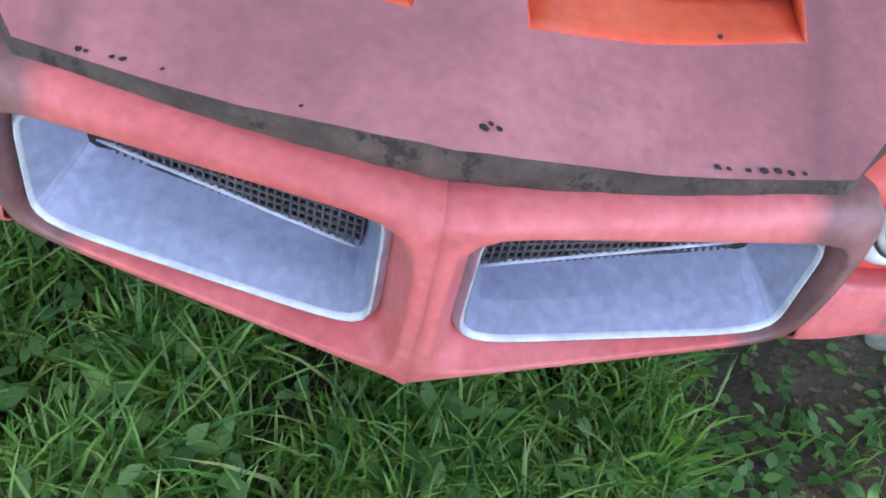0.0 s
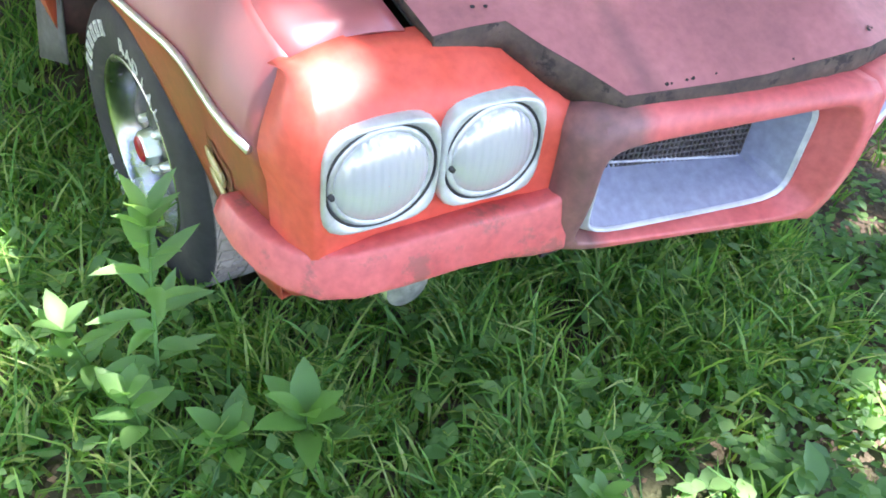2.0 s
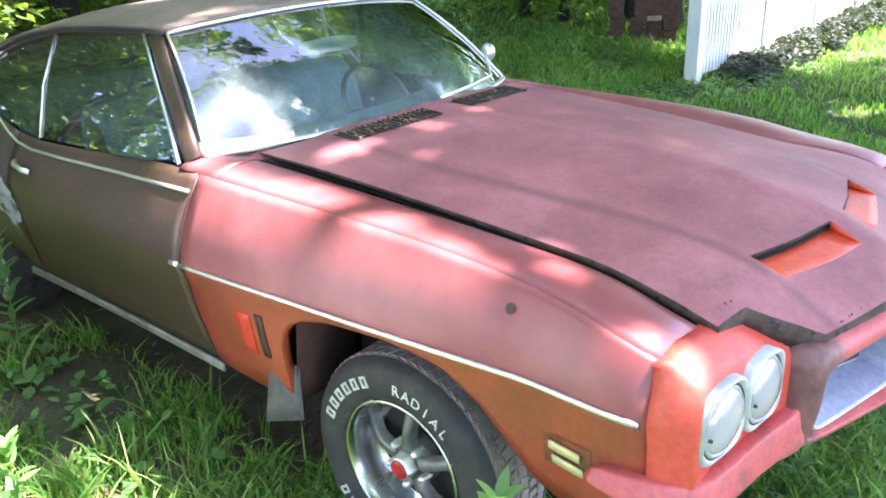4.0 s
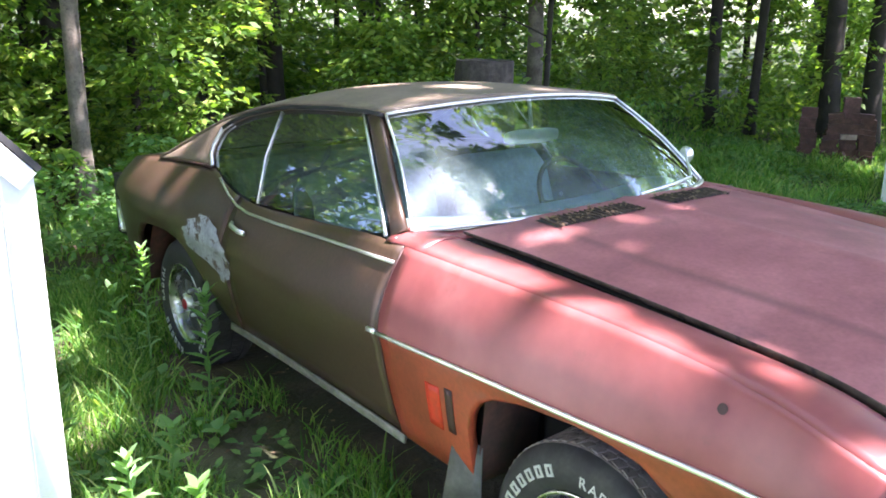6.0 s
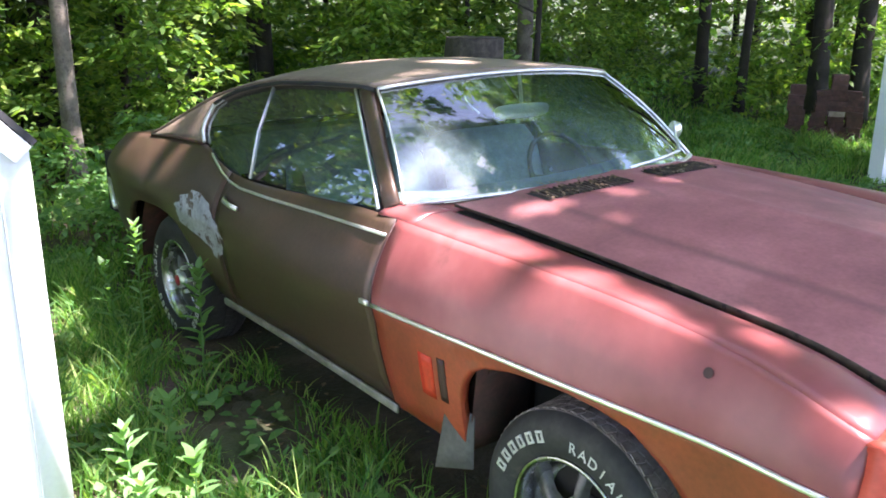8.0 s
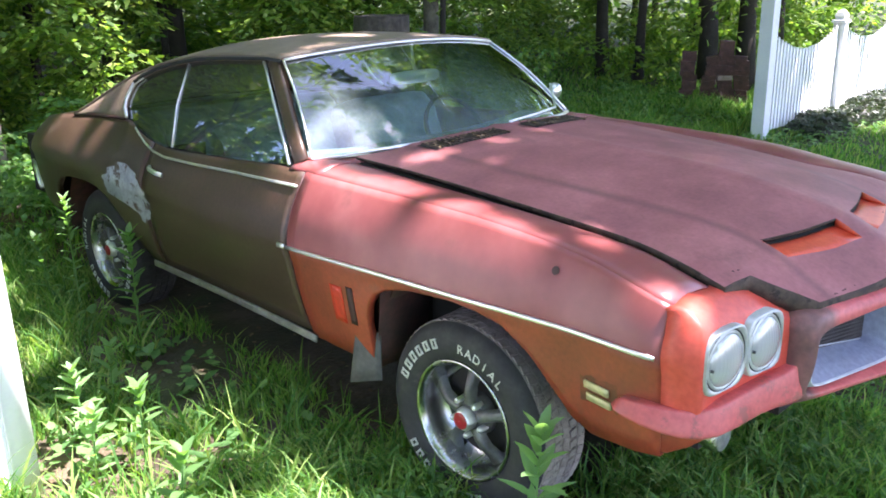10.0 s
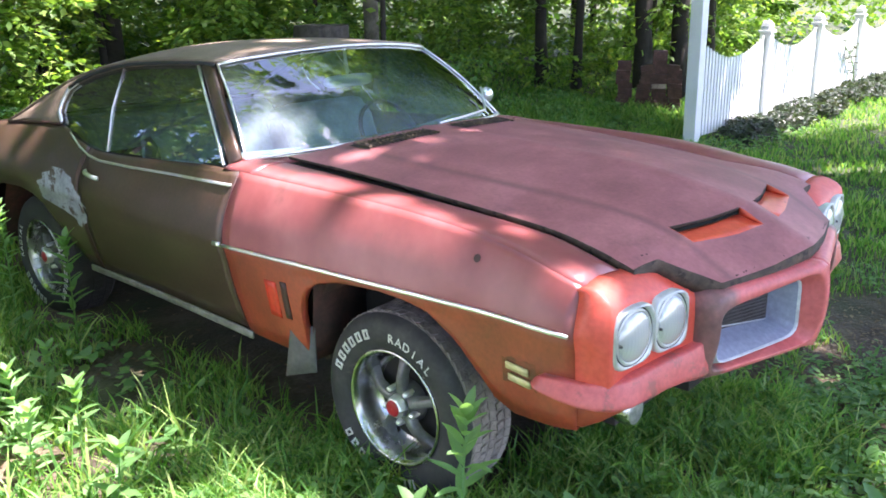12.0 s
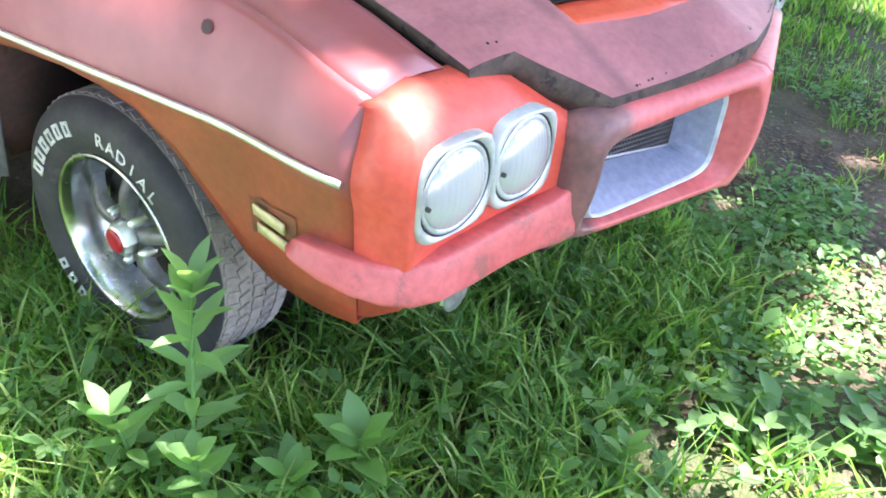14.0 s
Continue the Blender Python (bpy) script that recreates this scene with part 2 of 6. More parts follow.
def nose_build(t, b, node, link):
    """The bumper's skin, rubbed brown towards its outer corners."""
    col, n1, n2, co = speckle(t, node, link, None, ((0.48, 0.085, 0.08), (0.58, 0.125, 0.118), (0.64, 0.18, 0.17)), 2.4)
    worn, m1, m2, c2 = speckle(t, node, link, None, ((0.13, 0.07, 0.065), (0.20, 0.09, 0.085), (0.30, 0.13, 0.12)), 9.0)
    sep, far = node("SeparateXYZ"), node("Math", operation="ABSOLUTE")
    link(co.outputs["Object"], sep.inputs[0])
    link(sep.outputs["X"], far.inputs[0])
    add = node("Math", operation="MULTIPLY_ADD")
    add.inputs[1].default_value = 0.09
    link(n1.outputs["Fac"], add.inputs[0])
    link(far.outputs[0], add.inputs[2])
    mr = node("MapRange")
    mr.inputs["From Min"].default_value, mr.inputs["From Max"].default_value = 0.455, 0.49
    link(add.outputs[0], mr.inputs["Value"])
    mix = node("MixRGB")
    link(mr.outputs["Result"], mix.inputs["Fac"])
    link(col, mix.inputs["Color1"])
    link(worn, mix.inputs["Color2"])
    link(mix.outputs["Color"], b.inputs["Base Color"])
    b.inputs["Roughness"].default_value = 0.45
    relief(t, b, node, link, n2.outputs["Fac"], 0.06, 0.004)


nose_paint = material("nose_skin", nose_build)


def hood_build(t, b, node, link):
    """Dull maroon paint with soft dark smudges, and along each raised edge a line of grime with the slope's shade
    painted in.
    """
    col, n1, n2, co = speckle(t, node, link, None, ((0.24, 0.088, 0.089), (0.33, 0.118, 0.118), (0.43, 0.165, 0.163)), 3.2, 70.0, 8.0, 0.22)
    n3 = node("TexNoise", Scale=2.3, Detail=9.0, Roughness=0.72)
    link(co.outputs["Object"], n3.inputs["Vector"])
    smudge = node("MapRange")
    smudge.inputs["From Min"].default_value, smudge.inputs["From Max"].default_value = 0.55, 0.75
    smudge.inputs["To Max"].default_value = 0.7
    link(n3.outputs["Fac"], smudge.inputs["Value"])
    sep, far = node("SeparateXYZ"), node("Math", operation="ABSOLUTE")
    link(co.outputs["Object"], sep.inputs[0])
    link(sep.outputs["X"], far.inputs[0])
    line = node("MapRange")
    for k, v in (("From Min", -0.65), ("From Max", 0.15), ("To Min", 0.41), ("To Max", 0.485)):
        line.inputs[k].default_value = v
    link(sep.outputs["Y"], line.inputs["Value"])
    off, away = node("Math", operation="SUBTRACT"), node("Math", operation="ABSOLUTE")
    link(far.outputs[0], off.inputs[0])
    link(line.outputs["Result"], off.inputs[1])
    link(off.outputs[0], away.inputs[0])
    # band on the crease: grime and the slope's shade in one dark colour
    band = node("MapRange")
    for k, v in (("From Min", 0.004), ("From Max", 0.03), ("To Min", 0.85), ("To Max", 0.0)):
        band.inputs[k].default_value = v
    link(away.outputs[0], band.inputs["Value"])
    patchy = node("Math", operation="MULTIPLY")
    link(band.outputs["Result"], patchy.inputs[0])
    link(n1.outputs["Fac"], patchy.inputs[1])
    both = node("Math", operation="MAXIMUM")
    link(smudge.outputs["Result"], both.inputs[0])
    link(patchy.outputs[0], both.inputs[1])
    mix = node("MixRGB")
    link(both.outputs[0], mix.inputs["Fac"])
    link(col, mix.inputs["Color1"])
    mix.inputs["Color2"].default_value = (0.10, 0.055, 0.055, 1)
    link(mix.outputs["Color"], b.inputs["Base Color"])
    b.inputs["Roughness"].default_value = 0.58
    b.inputs["Specular IOR Level"].default_value = 0.35
    relief(t, b, node, link, n2.outputs["Fac"], 0.02, 0.004)


hood_paint = material("dusty_maroon_hood_paint", hood_build)
mesh_grey = plain("dusty_grille_mesh", (0.085, 0.074, 0.075), 0.7)
lip_rust = painted("rotten_hood_lip", ((0.032, 0.022, 0.016), (0.068, 0.047, 0.034), (0.11, 0.078, 0.057)), 0.85, 0.0, 0.9, (0.02, 0.014, 0.012), 14.0, 0.5, edge=0.56, rust_scale=24)
brown_paint = painted("dull_brown_paint", ((0.05, 0.030, 0.019), (0.067, 0.04, 0.026), (0.09, 0.053, 0.036)), 0.36, 0.12, 0.3, (0.16, 0.13, 0.10), 2.5, 0.03, edge=0.66)
primer = painted("bare_grey_patch", ((0.27, 0.29, 0.32), (0.36, 0.39, 0.43), (0.44, 0.47, 0.51)), 0.6, 0.0, 0.95, (0.09, 0.06, 0.042), 9.0, 0.1, edge=0.53, rust_scale=17)
vinyl = painted("weathered_brown_roof", ((0.14, 0.10, 0.075), (0.20, 0.15, 0.11), (0.27, 0.21, 0.16)), 0.55, 0.0, 0.4, (0.10, 0.08, 0.055), 3.0, 0.1, edge=0.6)
scoop_paint = painted("bright_orange_scoop_paint", ((0.55, 0.06, 0.025), (0.66, 0.085, 0.035), (0.7, 0.12, 0.06)), 0.4, 0.1, scale=5)
decal_red = plain("orange_red_stripe", (0.62, 0.05, 0.02), 0.45)
decal_dark = plain("dark_stripe", (0.05, 0.02, 0.018), 0.5)
chrome = painted("pitted_chrome", ((0.76, 0.76, 0.77), (0.86, 0.86, 0.86), (0.92, 0.92, 0.91)), 0.34, 0.0, 0.35, (0.25, 0.2, 0.17), 20, 0.05, 0.95, edge=0.62, rust_scale=50)
dull_trim = painted("dull_sill_trim", ((0.16, 0.145, 0.125), (0.25, 0.235, 0.21), (0.34, 0.32, 0.29)), 0.5, 0.0, 0.5, (0.08, 0.06, 0.045), 9.0, 0.05, 0.4, edge=0.58)
rim_metal = painted("dull_grille_rim", ((0.42, 0.44, 0.48), (0.54, 0.56, 0.6), (0.64, 0.66, 0.69)), 0.4, 0.0, 0.4, (0.25, 0.23, 0.2), 20, 0.05, 0.3, edge=0.62, rust_scale=40)
silver = painted("dull_silver_paint", ((0.25, 0.265, 0.35), (0.275, 0.295, 0.39), (0.30, 0.32, 0.42)), 0.42, 0.0, 0.25, (0.2, 0.19, 0.18), 6.0, 0.04, 0.2, edge=0.66)
bezel_metal = painted("brushed_bezel", ((0.46, 0.48, 0.47), (0.57, 0.59, 0.58), (0.66, 0.68, 0.67)), 0.42, 0.0, 0.5, (0.2, 0.18, 0.15), 9.0, 0.05, 0.5, edge=0.62)
black_plastic = plain("black_plastic", (0.02, 0.02, 0.021), 0.55)
# one near-black for underside, hood underside, scoop throats, vents and holes
dark_under = plain("near_black", (0.018, 0.015, 0.013), 0.9)
well_rust = painted("rusty_wheel_well", ((0.03, 0.018, 0.014), (0.07, 0.03, 0.025), (0.12, 0.04, 0.035)), 0.85, 0.0, 0.4, (0.02, 0.015, 0.012), 8)
rubber = painted("old_tyre_rubber", ((0.021, 0.021, 0.022), (0.032, 0.032, 0.033), (0.052, 0.05, 0.047)), 0.7, 0.0, 0.3, (0.12, 0.1, 0.08), 8.0, 0.2, edge=0.62)
tread_rubber = painted("dusty_tread", ((0.20, 0.17, 0.15), (0.28, 0.24, 0.215), (0.36, 0.31, 0.28)), 0.9, 0.0, 0.6, (0.07, 0.06, 0.05), 14.0, 0.5, edge=0.55, rust_scale=30)
letter_white = plain("white_tyre_lettering", (0.62, 0.62, 0.58), 0.6, vary=0.15)
wheel_silver = painted("polished_alloy", ((0.40, 0.40, 0.40), (0.52, 0.52, 0.52), (0.62, 0.62, 0.61)), 0.24, 0.0, 0.5, (0.12, 0.1, 0.08), 10.0, 0.05, 1.0, edge=0.6)
spoke_grey = painted("grey_spoke_paint", ((0.10, 0.10, 0.10), (0.15, 0.15, 0.148), (0.20, 0.20, 0.195)), 0.42, 0.0, 0.4, (0.07, 0.06, 0.05), 10.0, 0.05, 0.6, edge=0.6)
wheel_grey = plain("charcoal_wheel_paint", (0.10, 0.10, 0.10), 0.45, 0.4)
cap_red = plain("red_wheel_cap", (0.42, 0.02, 0.03), 0.3)
marker_grime = painted("grimy_orange_paint", ((0.10, 0.045, 0.02), (0.17, 0.06, 0.024), (0.25, 0.065, 0.025)), 0.6, scale=22.0)
amber = plain("cloudy_marker_lens", (0.58, 0.50, 0.24), 0.35)
# mirror back made pale in colour to imitate caught sky light
mirror_back = plain("skylit_mirror_back", (0.80, 0.86, 0.84), 0.4, vary=0.1)
seat_cloth = plain("pale_green_vinyl", (0.30, 0.42, 0.41), 0.5, vary=0.2)
dash_plastic = plain("faded_dashboard", (0.17, 0.26, 0.26), 0.6)
flap_rubber = plain("dusty_grey_flap", (0.10, 0.096, 0.09), 0.8, vary=0.3)
white_vinyl = painted("white_fence_paint", ((0.70, 0.71, 0.72), (0.78, 0.79, 0.79), (0.82, 0.82, 0.81)), 0.5, 0.0, 0.3, (0.5, 0.5, 0.44), 2.0, 0.03, edge=0.68)
shed_white = painted("white_shed_paint", ((0.76, 0.77, 0.77), (0.82, 0.83, 0.83), (0.86, 0.86, 0.85)), 0.6, 0.0, 0.25, (0.6, 0.6, 0.55), 1.6, 0.05, edge=0.68)
shingle = plain("dark_shingle", (0.045, 0.045, 0.048), 0.9, vary=0.4)
brick_face = painted("old_red_brick", ((0.062, 0.034, 0.03), (0.105, 0.052, 0.043), (0.165, 0.08, 0.066)), 0.9, 0.0, 0.5, (0.12, 0.08, 0.065), 9.0, 0.4, edge=0.58, rust_scale=16)
brick_pale = painted("pale_brick", ((0.28, 0.20, 0.16), (0.36, 0.27, 0.22), (0.42, 0.33, 0.28)), 0.9, scale=9.0, bump=0.4)
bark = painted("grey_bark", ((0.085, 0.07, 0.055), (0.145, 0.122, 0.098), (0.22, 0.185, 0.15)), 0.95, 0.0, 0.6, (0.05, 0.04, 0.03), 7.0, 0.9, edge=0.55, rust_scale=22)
# bark with its tones cut down, so trunks look shaded even in sun
bark_dark = painted("shaded_bark", ((0.018, 0.015, 0.012), (0.03, 0.024, 0.019), (0.045, 0.036, 0.028)), 0.95, 0.0, 0.6, (0.025, 0.02, 0.016), 7.0, 0.9, edge=0.55, rust_scale=22)
stump_wood = painted("grey_cut_wood", ((0.035, 0.028, 0.023), (0.06, 0.05, 0.042), (0.095, 0.08, 0.066)), 0.95, 0.0, 0.5, (0.06, 0.05, 0.04), 14.0, 0.6, edge=0.55)


def glass_build(tint, rough, dust_most, dust_from, foot_haze=False):
    def build(t, b, node, link):
        clear = node("BsdfTransparent")
        clear.inputs["Color"].default_value = (*tint, 1)
        gloss = node("BsdfGlossy")
        gloss.inputs["Roughness"].default_value = rough
        fres = node("Fresnel", IOR=1.52)
        dust = node("BsdfDiffuse")
        dust.inputs["Color"].default_value = (0.58, 0.76, 0.78, 1)
        co, n1 = node("TexCoord"), node("TexNoise", Scale=11.0, Detail=9.0, Roughness=0.75)
        link(co.outputs["Object"], n1.inputs["Vector"])
        mr = node("MapRange")
        mr.inputs["From Min"].default_value, mr.inputs["From Max"].default_value = dust_from, 0.8
        mr.inputs["To Min"].default_value, mr.inputs["To Max"].default_value = 0.03, dust_most
        link(n1.outputs["Fac"], mr.inputs["Value"])
        boost = node("Math", operation="MULTIPLY")
        boost.inputs[1].default_value = 3.2
        boost.use_clamp = True
        link(fres.outputs[0], boost.inputs[0])
        mix, mix2 = node("MixShader"), node("MixShader")
        amount = mr.outputs["Result"]
        if foot_haze:
            # dust film grows towards the foot of the screen, painting in the sky glare there too
            sep, low, fall = node("SeparateXYZ"), node("MapRange"), node("Math", operation="MULTIPLY")
            link(co.outputs["Object"], sep.inputs[0])
            link(sep.outputs["Z"], low.inputs["Value"])
            for k, v in (("From Min", 1.10), ("From Max", 1.36), ("To Min", 1.7), ("To Max", 0.25)):
                low.inputs[k].default_value = v
            link(amount, fall.inputs[0])
            link(low.outputs["Result"], fall.inputs[1])
            fall.use_clamp = True
            amount = fall.outputs[0]
        link(amount, mix2.inputs[0])
        link(clear.outputs[0], mix2.inputs[1])
        link(dust.outputs[0], mix2.inputs[2])
        link(boost.outputs[0], mix.inputs[0])
        link(mix2.outputs[0], mix.inputs[1])
        link(gloss.outputs[0], mix.inputs[2])
        link(mix.outputs[0], t.nodes["Material Output"].inputs["Surface"])

    return build


window_glass = material("dusty_window_glass", glass_build((0.66, 0.74, 0.71), 0.008, 0.05, 0.5))
screen_glass = material("dusty_windscreen_glass", glass_build((0.60, 0.72, 0.69), 0.012, 0.21, 0.32, True))


def lens_build(t, b, node, link):
    """Fluted headlamp glass over a bright reflector."""
    co, wave = node("TexCoord"), node("TexWave", Scale=26.0, Distortion=0.0)
    wave.wave_type, wave.bands_direction = "BANDS", "X"
    link(co.outputs["Object"], wave.inputs["Vector"])
    b.inputs["Base Color"].default_value = (0.54, 0.55, 0.55, 1)
    b.inputs["Roughness"].default_value = 0.24
    b.inputs["Coat Weight"].default_value = 0.6
    b.inputs["Coat Roughness"].default_value = 0.05
    b.inputs["Metallic"].default_value = 0.35
    relief(t, b, node, link, wave.outputs["Fac"], 0.26, 0.003)


cloudy_glass = painted("cloudy_lamp_lens", ((0.16, 0.16, 0.155), (0.24, 0.24, 0.235), (0.32, 0.32, 0.31)), 0.3, 0.3, 0.4, (0.15, 0.13, 0.11), 30.0, 0.1, 0.3)
lamp_glass = material("fluted_lamp_glass", lens_build)


def leaf_material(name, tones, through=0.45, rough=0.5):
    def build(t, b, node, link):
        geo = node("NewGeometry")
        ramp = node("ValToRGB")
        el = ramp.color_ramp.elements
        el[0].position, el[0].color = 0.0, (*tones[0], 1)
        el[1].position, el[1].color = 1.0, (*tones[-1], 1)
        for i, c in enumerate(tones[1:-1]):
            el.new((i + 1) / (len(tones) - 1)).color = (*c, 1)
        link(geo.outputs["Random Per Island"], ramp.inputs["Fac"])
        link(ramp.outputs["Color"], b.inputs["Base Color"])
        b.inputs["Roughness"].default_value = rough
        b.inputs["Specular IOR Level"].default_value = 0.35
        tr, mix = node("BsdfTranslucent"), node("MixShader")
        bright = node("MixRGB", blend_type="MULTIPLY")
        bright.inputs["Fac"].default_value = 1.0
        bright.inputs["Color2"].default_value = (1.5, 1.7, 0.6, 1)
        link(ramp.outputs["Color"], bright.inputs["Color1"])
        link(bright.outputs["Color"], tr.inputs["Color"])
        mix.inputs[0].default_value = through
        link(b.outputs[0], mix.inputs[1])
        link(tr.outputs[0], mix.inputs[2])
        link(mix.outputs[0], t.nodes["Material Output"].inputs["Surface"])

    return material(name, build)


grass_green = leaf_material("grass_blades", ((0.045, 0.13, 0.032), (0.082, 0.21, 0.046), (0.142, 0.30, 0.062), (0.22, 0.355, 0.088), (0.33, 0.385, 0.15)))
weed_green = leaf_material("weed_leaves", ((0.07, 0.17, 0.055), (0.125, 0.26, 0.085), (0.21, 0.34, 0.125)))
dark_green = leaf_material("border_leaves", ((0.03, 0.045, 0.03), (0.05, 0.075, 0.045), (0.09, 0.09, 0.085)), 0.2)
pale_green = leaf_material("pale_weed_leaves", ((0.15, 0.30, 0.11), (0.20, 0.36, 0.15), (0.27, 0.42, 0.19)))
wood_green = leaf_material("woodland_leaves", ((0.06, 0.13, 0.03), (0.115, 0.21, 0.043), (0.185, 0.295, 0.058), (0.31, 0.385, 0.09)), 0.5)
litter = leaf_material("dead_leaves", ((0.10, 0.065, 0.04), (0.17, 0.115, 0.07), (0.25, 0.19, 0.12)), 0.15, 0.8)


def soil_build(t, b, node, link):
    col, n1, n2, co = speckle(t, node, link, None, ((0.04, 0.029, 0.02), (0.08, 0.058, 0.038), (0.142, 0.106, 0.068)), 2.6, 40)
    g, m1, m2, c2 = speckle(t, node, link, None, ((0.03, 0.042, 0.015), (0.045, 0.06, 0.02), (0.06, 0.07, 0.028)), 3.0, 30)
    n3 = node("TexNoise", Scale=0.9, Detail=6.0)
    link(co.outputs["Object"], n3.inputs["Vector"])
    r = node("ValToRGB")
    r.color_ramp.elements[0].position, r.color_ramp.elements[1].position = 0.34, 0.50
    link(n3.outputs["Fac"], r.inputs["Fac"])
    # the mown lawn away from the car is green to the root
    sep, mr, bare = node("SeparateXYZ"), node("MapRange"), node("Math", operation="MULTIPLY")
    link(co.outputs["Object"], sep.inputs[0])
    link(sep.outputs["X"], mr.inputs["Value"])
    mr.inputs["From Min"].default_value, mr.inputs["From Max"].default_value = 2.6, 4.2
    mr.inputs["To Min"].default_value, mr.inputs["To Max"].default_value = 1.0, 0.1
    near = node("MapRange")
    near.inputs["From Min"].default_value, near.inputs["From Max"].default_value = -3.6, -2.2
    near.inputs["To Min"].default_value = 0.1
    link(sep.outputs["Y"], near.inputs["Value"])
    west = node("MapRange")
    west.inputs["From Min"].default_value, west.inputs["From Max"].default_value = -3.4, -2.4
    west.inputs["To Min"].default_value = 0.1
    link(sep.outputs["X"], west.inputs["Value"])
    m1, m2 = node("Math", operation="MULTIPLY"), node("Math", operation="MULTIPLY")
    link(near.outputs["Result"], m1.inputs[0])
    link(west.outputs["Result"], m1.inputs[1])
    link(m1.outputs[0], m2.inputs[0])
    link(mr.outputs["Result"], m2.inputs[1])
    link(r.outputs["Color"], bare.inputs[0])
    link(m2.outputs[0], bare.inputs[1])
    mix = node("MixRGB")
    link(bare.outputs[0], mix.inputs["Fac"])
    link(g, mix.inputs["Color1"])
    link(col, mix.inputs["Color2"])
    link(mix.outputs["Color"], b.inputs["Base Color"])
    b.inputs["Roughness"].default_value = 0.95
    relief(t, b, node, link, n2.outputs["Fac"], 0.6, 0.03)


soil = material("soil_and_moss", soil_build)

# ---- the car: x across, y towards its tail, front axle at y = 0 ----
car = thing("car", "red and brown 1970s two-door coupe, faded and rusty, parked in grass", "car")

gap_x = curve([-0.80, -0.52, -0.2, 0.05, 0.33, 0.80], [0.627, 0.650, 0.667, 0.675, 0.682, 0.691])
gap_z = curve([-0.80, -0.52, -0.2, 0.05, 0.33, 0.75, 0.9], [0.905, 0.983, 1.019, 1.038, 1.056, 1.077, 1.08])
crease_x = curve([-0.74, -0.55, -0.4, -0.2, 0, 0.4, 0.84], [0.828, 0.85, 0.862, 0.870, 0.874, 0.878, 0.872])
crease_z = curve([-0.74, -0.55, -0.4, -0.2, 0, 0.4, 0.84], [0.914, 0.968, 1.0, 1.026, 1.04, 1.05, 1.055])
side_x = curve([-0.76, -0.5, -0.2, 0.3, 0.82, 1.3, 2.0, 2.8, 3.3, 3.7, 4.0], [0.875, 0.915, 0.945, 0.970, 0.983, 0.983, 0.975, 0.976, 0.940, 0.855, 0.745])
side_z = curve([-0.76, -0.5, -0.2, 0.3, 0.82, 1.3, 2.0, 2.8, 3.4, 4.0], [0.783, 0.795, 0.80, 0.797, 0.788, 0.785, 0.80, 0.82, 0.80, 0.78])
low_x = curve([-0.8, -0.5, 0, 0.5, 0.82, 1.5, 2.3, 2.8, 3.4, 4.0], [0.835, 0.862, 0.895, 0.905, 0.885, 0.875, 0.885, 0.912, 0.865, 0.70])
belt_x = curve([0.84, 0.965, 1.375, 1.83, 2.135, 2.34, 2.6, 3.05, 3.5, 4.0], [0.872, 0.865, 0.872, 0.882, 0.868, 0.838, 0.825, 0.803, 0.765, 0.64])
belt_z = curve([0.84, 0.965, 1.375, 1.83, 2.0, 2.135, 2.34, 2.6, 3.05, 3.5, 3.8, 4.0], [1.055, 1.055, 1.036, 1.020, 1.028, 1.053, 1.102, 1.09, 1.058, 1.01, 0.95, 0.86])


def flank(y, z, top_x, top_z):
    """How far out the car's side is at a height."""
    sx, sz = side_x(y), side_z(y)
    if z > sz:
        u = (z - sz) / max(top_z - sz, 1e-3)
        return sx - (sx - top_x) * u ** 1.75
    v = (sz - z) / (sz - 0.40)
    return sx - 0.012 * min(v * 8, 1) - (sx - 0.012 - low_x(y)) * v ** 1.5


def side_panel(name, s, ys, low, top_x, top_z, paint, label="", rows=16):
    """One side panel of the body, with its lower edge turned in."""
    out = []
    for y in ys:
        z0, z1 = low(y), top_z(y)
        sz = min(max(side_z(y), z0 + 0.01), z1 - 0.01)
        zs = [lerp(z0, sz, i / 6) for i in range(6)] + [lerp(sz, z1, i / (rows - 6)) for i in range(rows - 5)]
        line = [Vector((s * flank(y, z, top_x(y), z1), y, z)) for z in zs]
        lip = line[0] + Vector((-s * 0.03, 0, 0.004))
        out.append([lip] + line)
    return grid(name, out, paint, car, label, 0.004, flip=s > 0)


def arch_low(knots):
    ys, zs = zip(*knots)
    return lambda y: float(np.interp(y, ys, zs))


front_arch = arch_low([(-0.76, 0.50), (-0.66, 0.485), (-0.5, 0.478), (-0.43, 0.512), (-0.366, 0.59), (-0.298, 0.672), (-0.2, 0.742), (-0.1, 0.766), (0, 0.775), (0.18, 0.765), (0.30, 0.735), (0.36, 0.70), (0.40, 0.65), (0.418, 0.58), (0.422, 0.42), (0.5, 0.41), (0.82, 0.398)])
rear_arch = arch_low([(2.0, 0.428), (2.14, 0.44), (2.19, 0.49), (2.28, 0.555), (2.36, 0.635), (2.45, 0.71), (2.55, 0.75), (2.68, 0.765), (2.9, 0.755), (3.05, 0.72), (3.15, 0.65), (3.2, 0.56), (3.22, 0.48), (3.5, 0.50), (4.0, 0.56)])


def spread(*stops):
    """Stations: (from, to, count) stretches end to end."""
    out = []
    for a, b, n in stops:
        out += [lerp(a, b, i / n) for i in range(n)]
    return out + [stops[-1][1]]


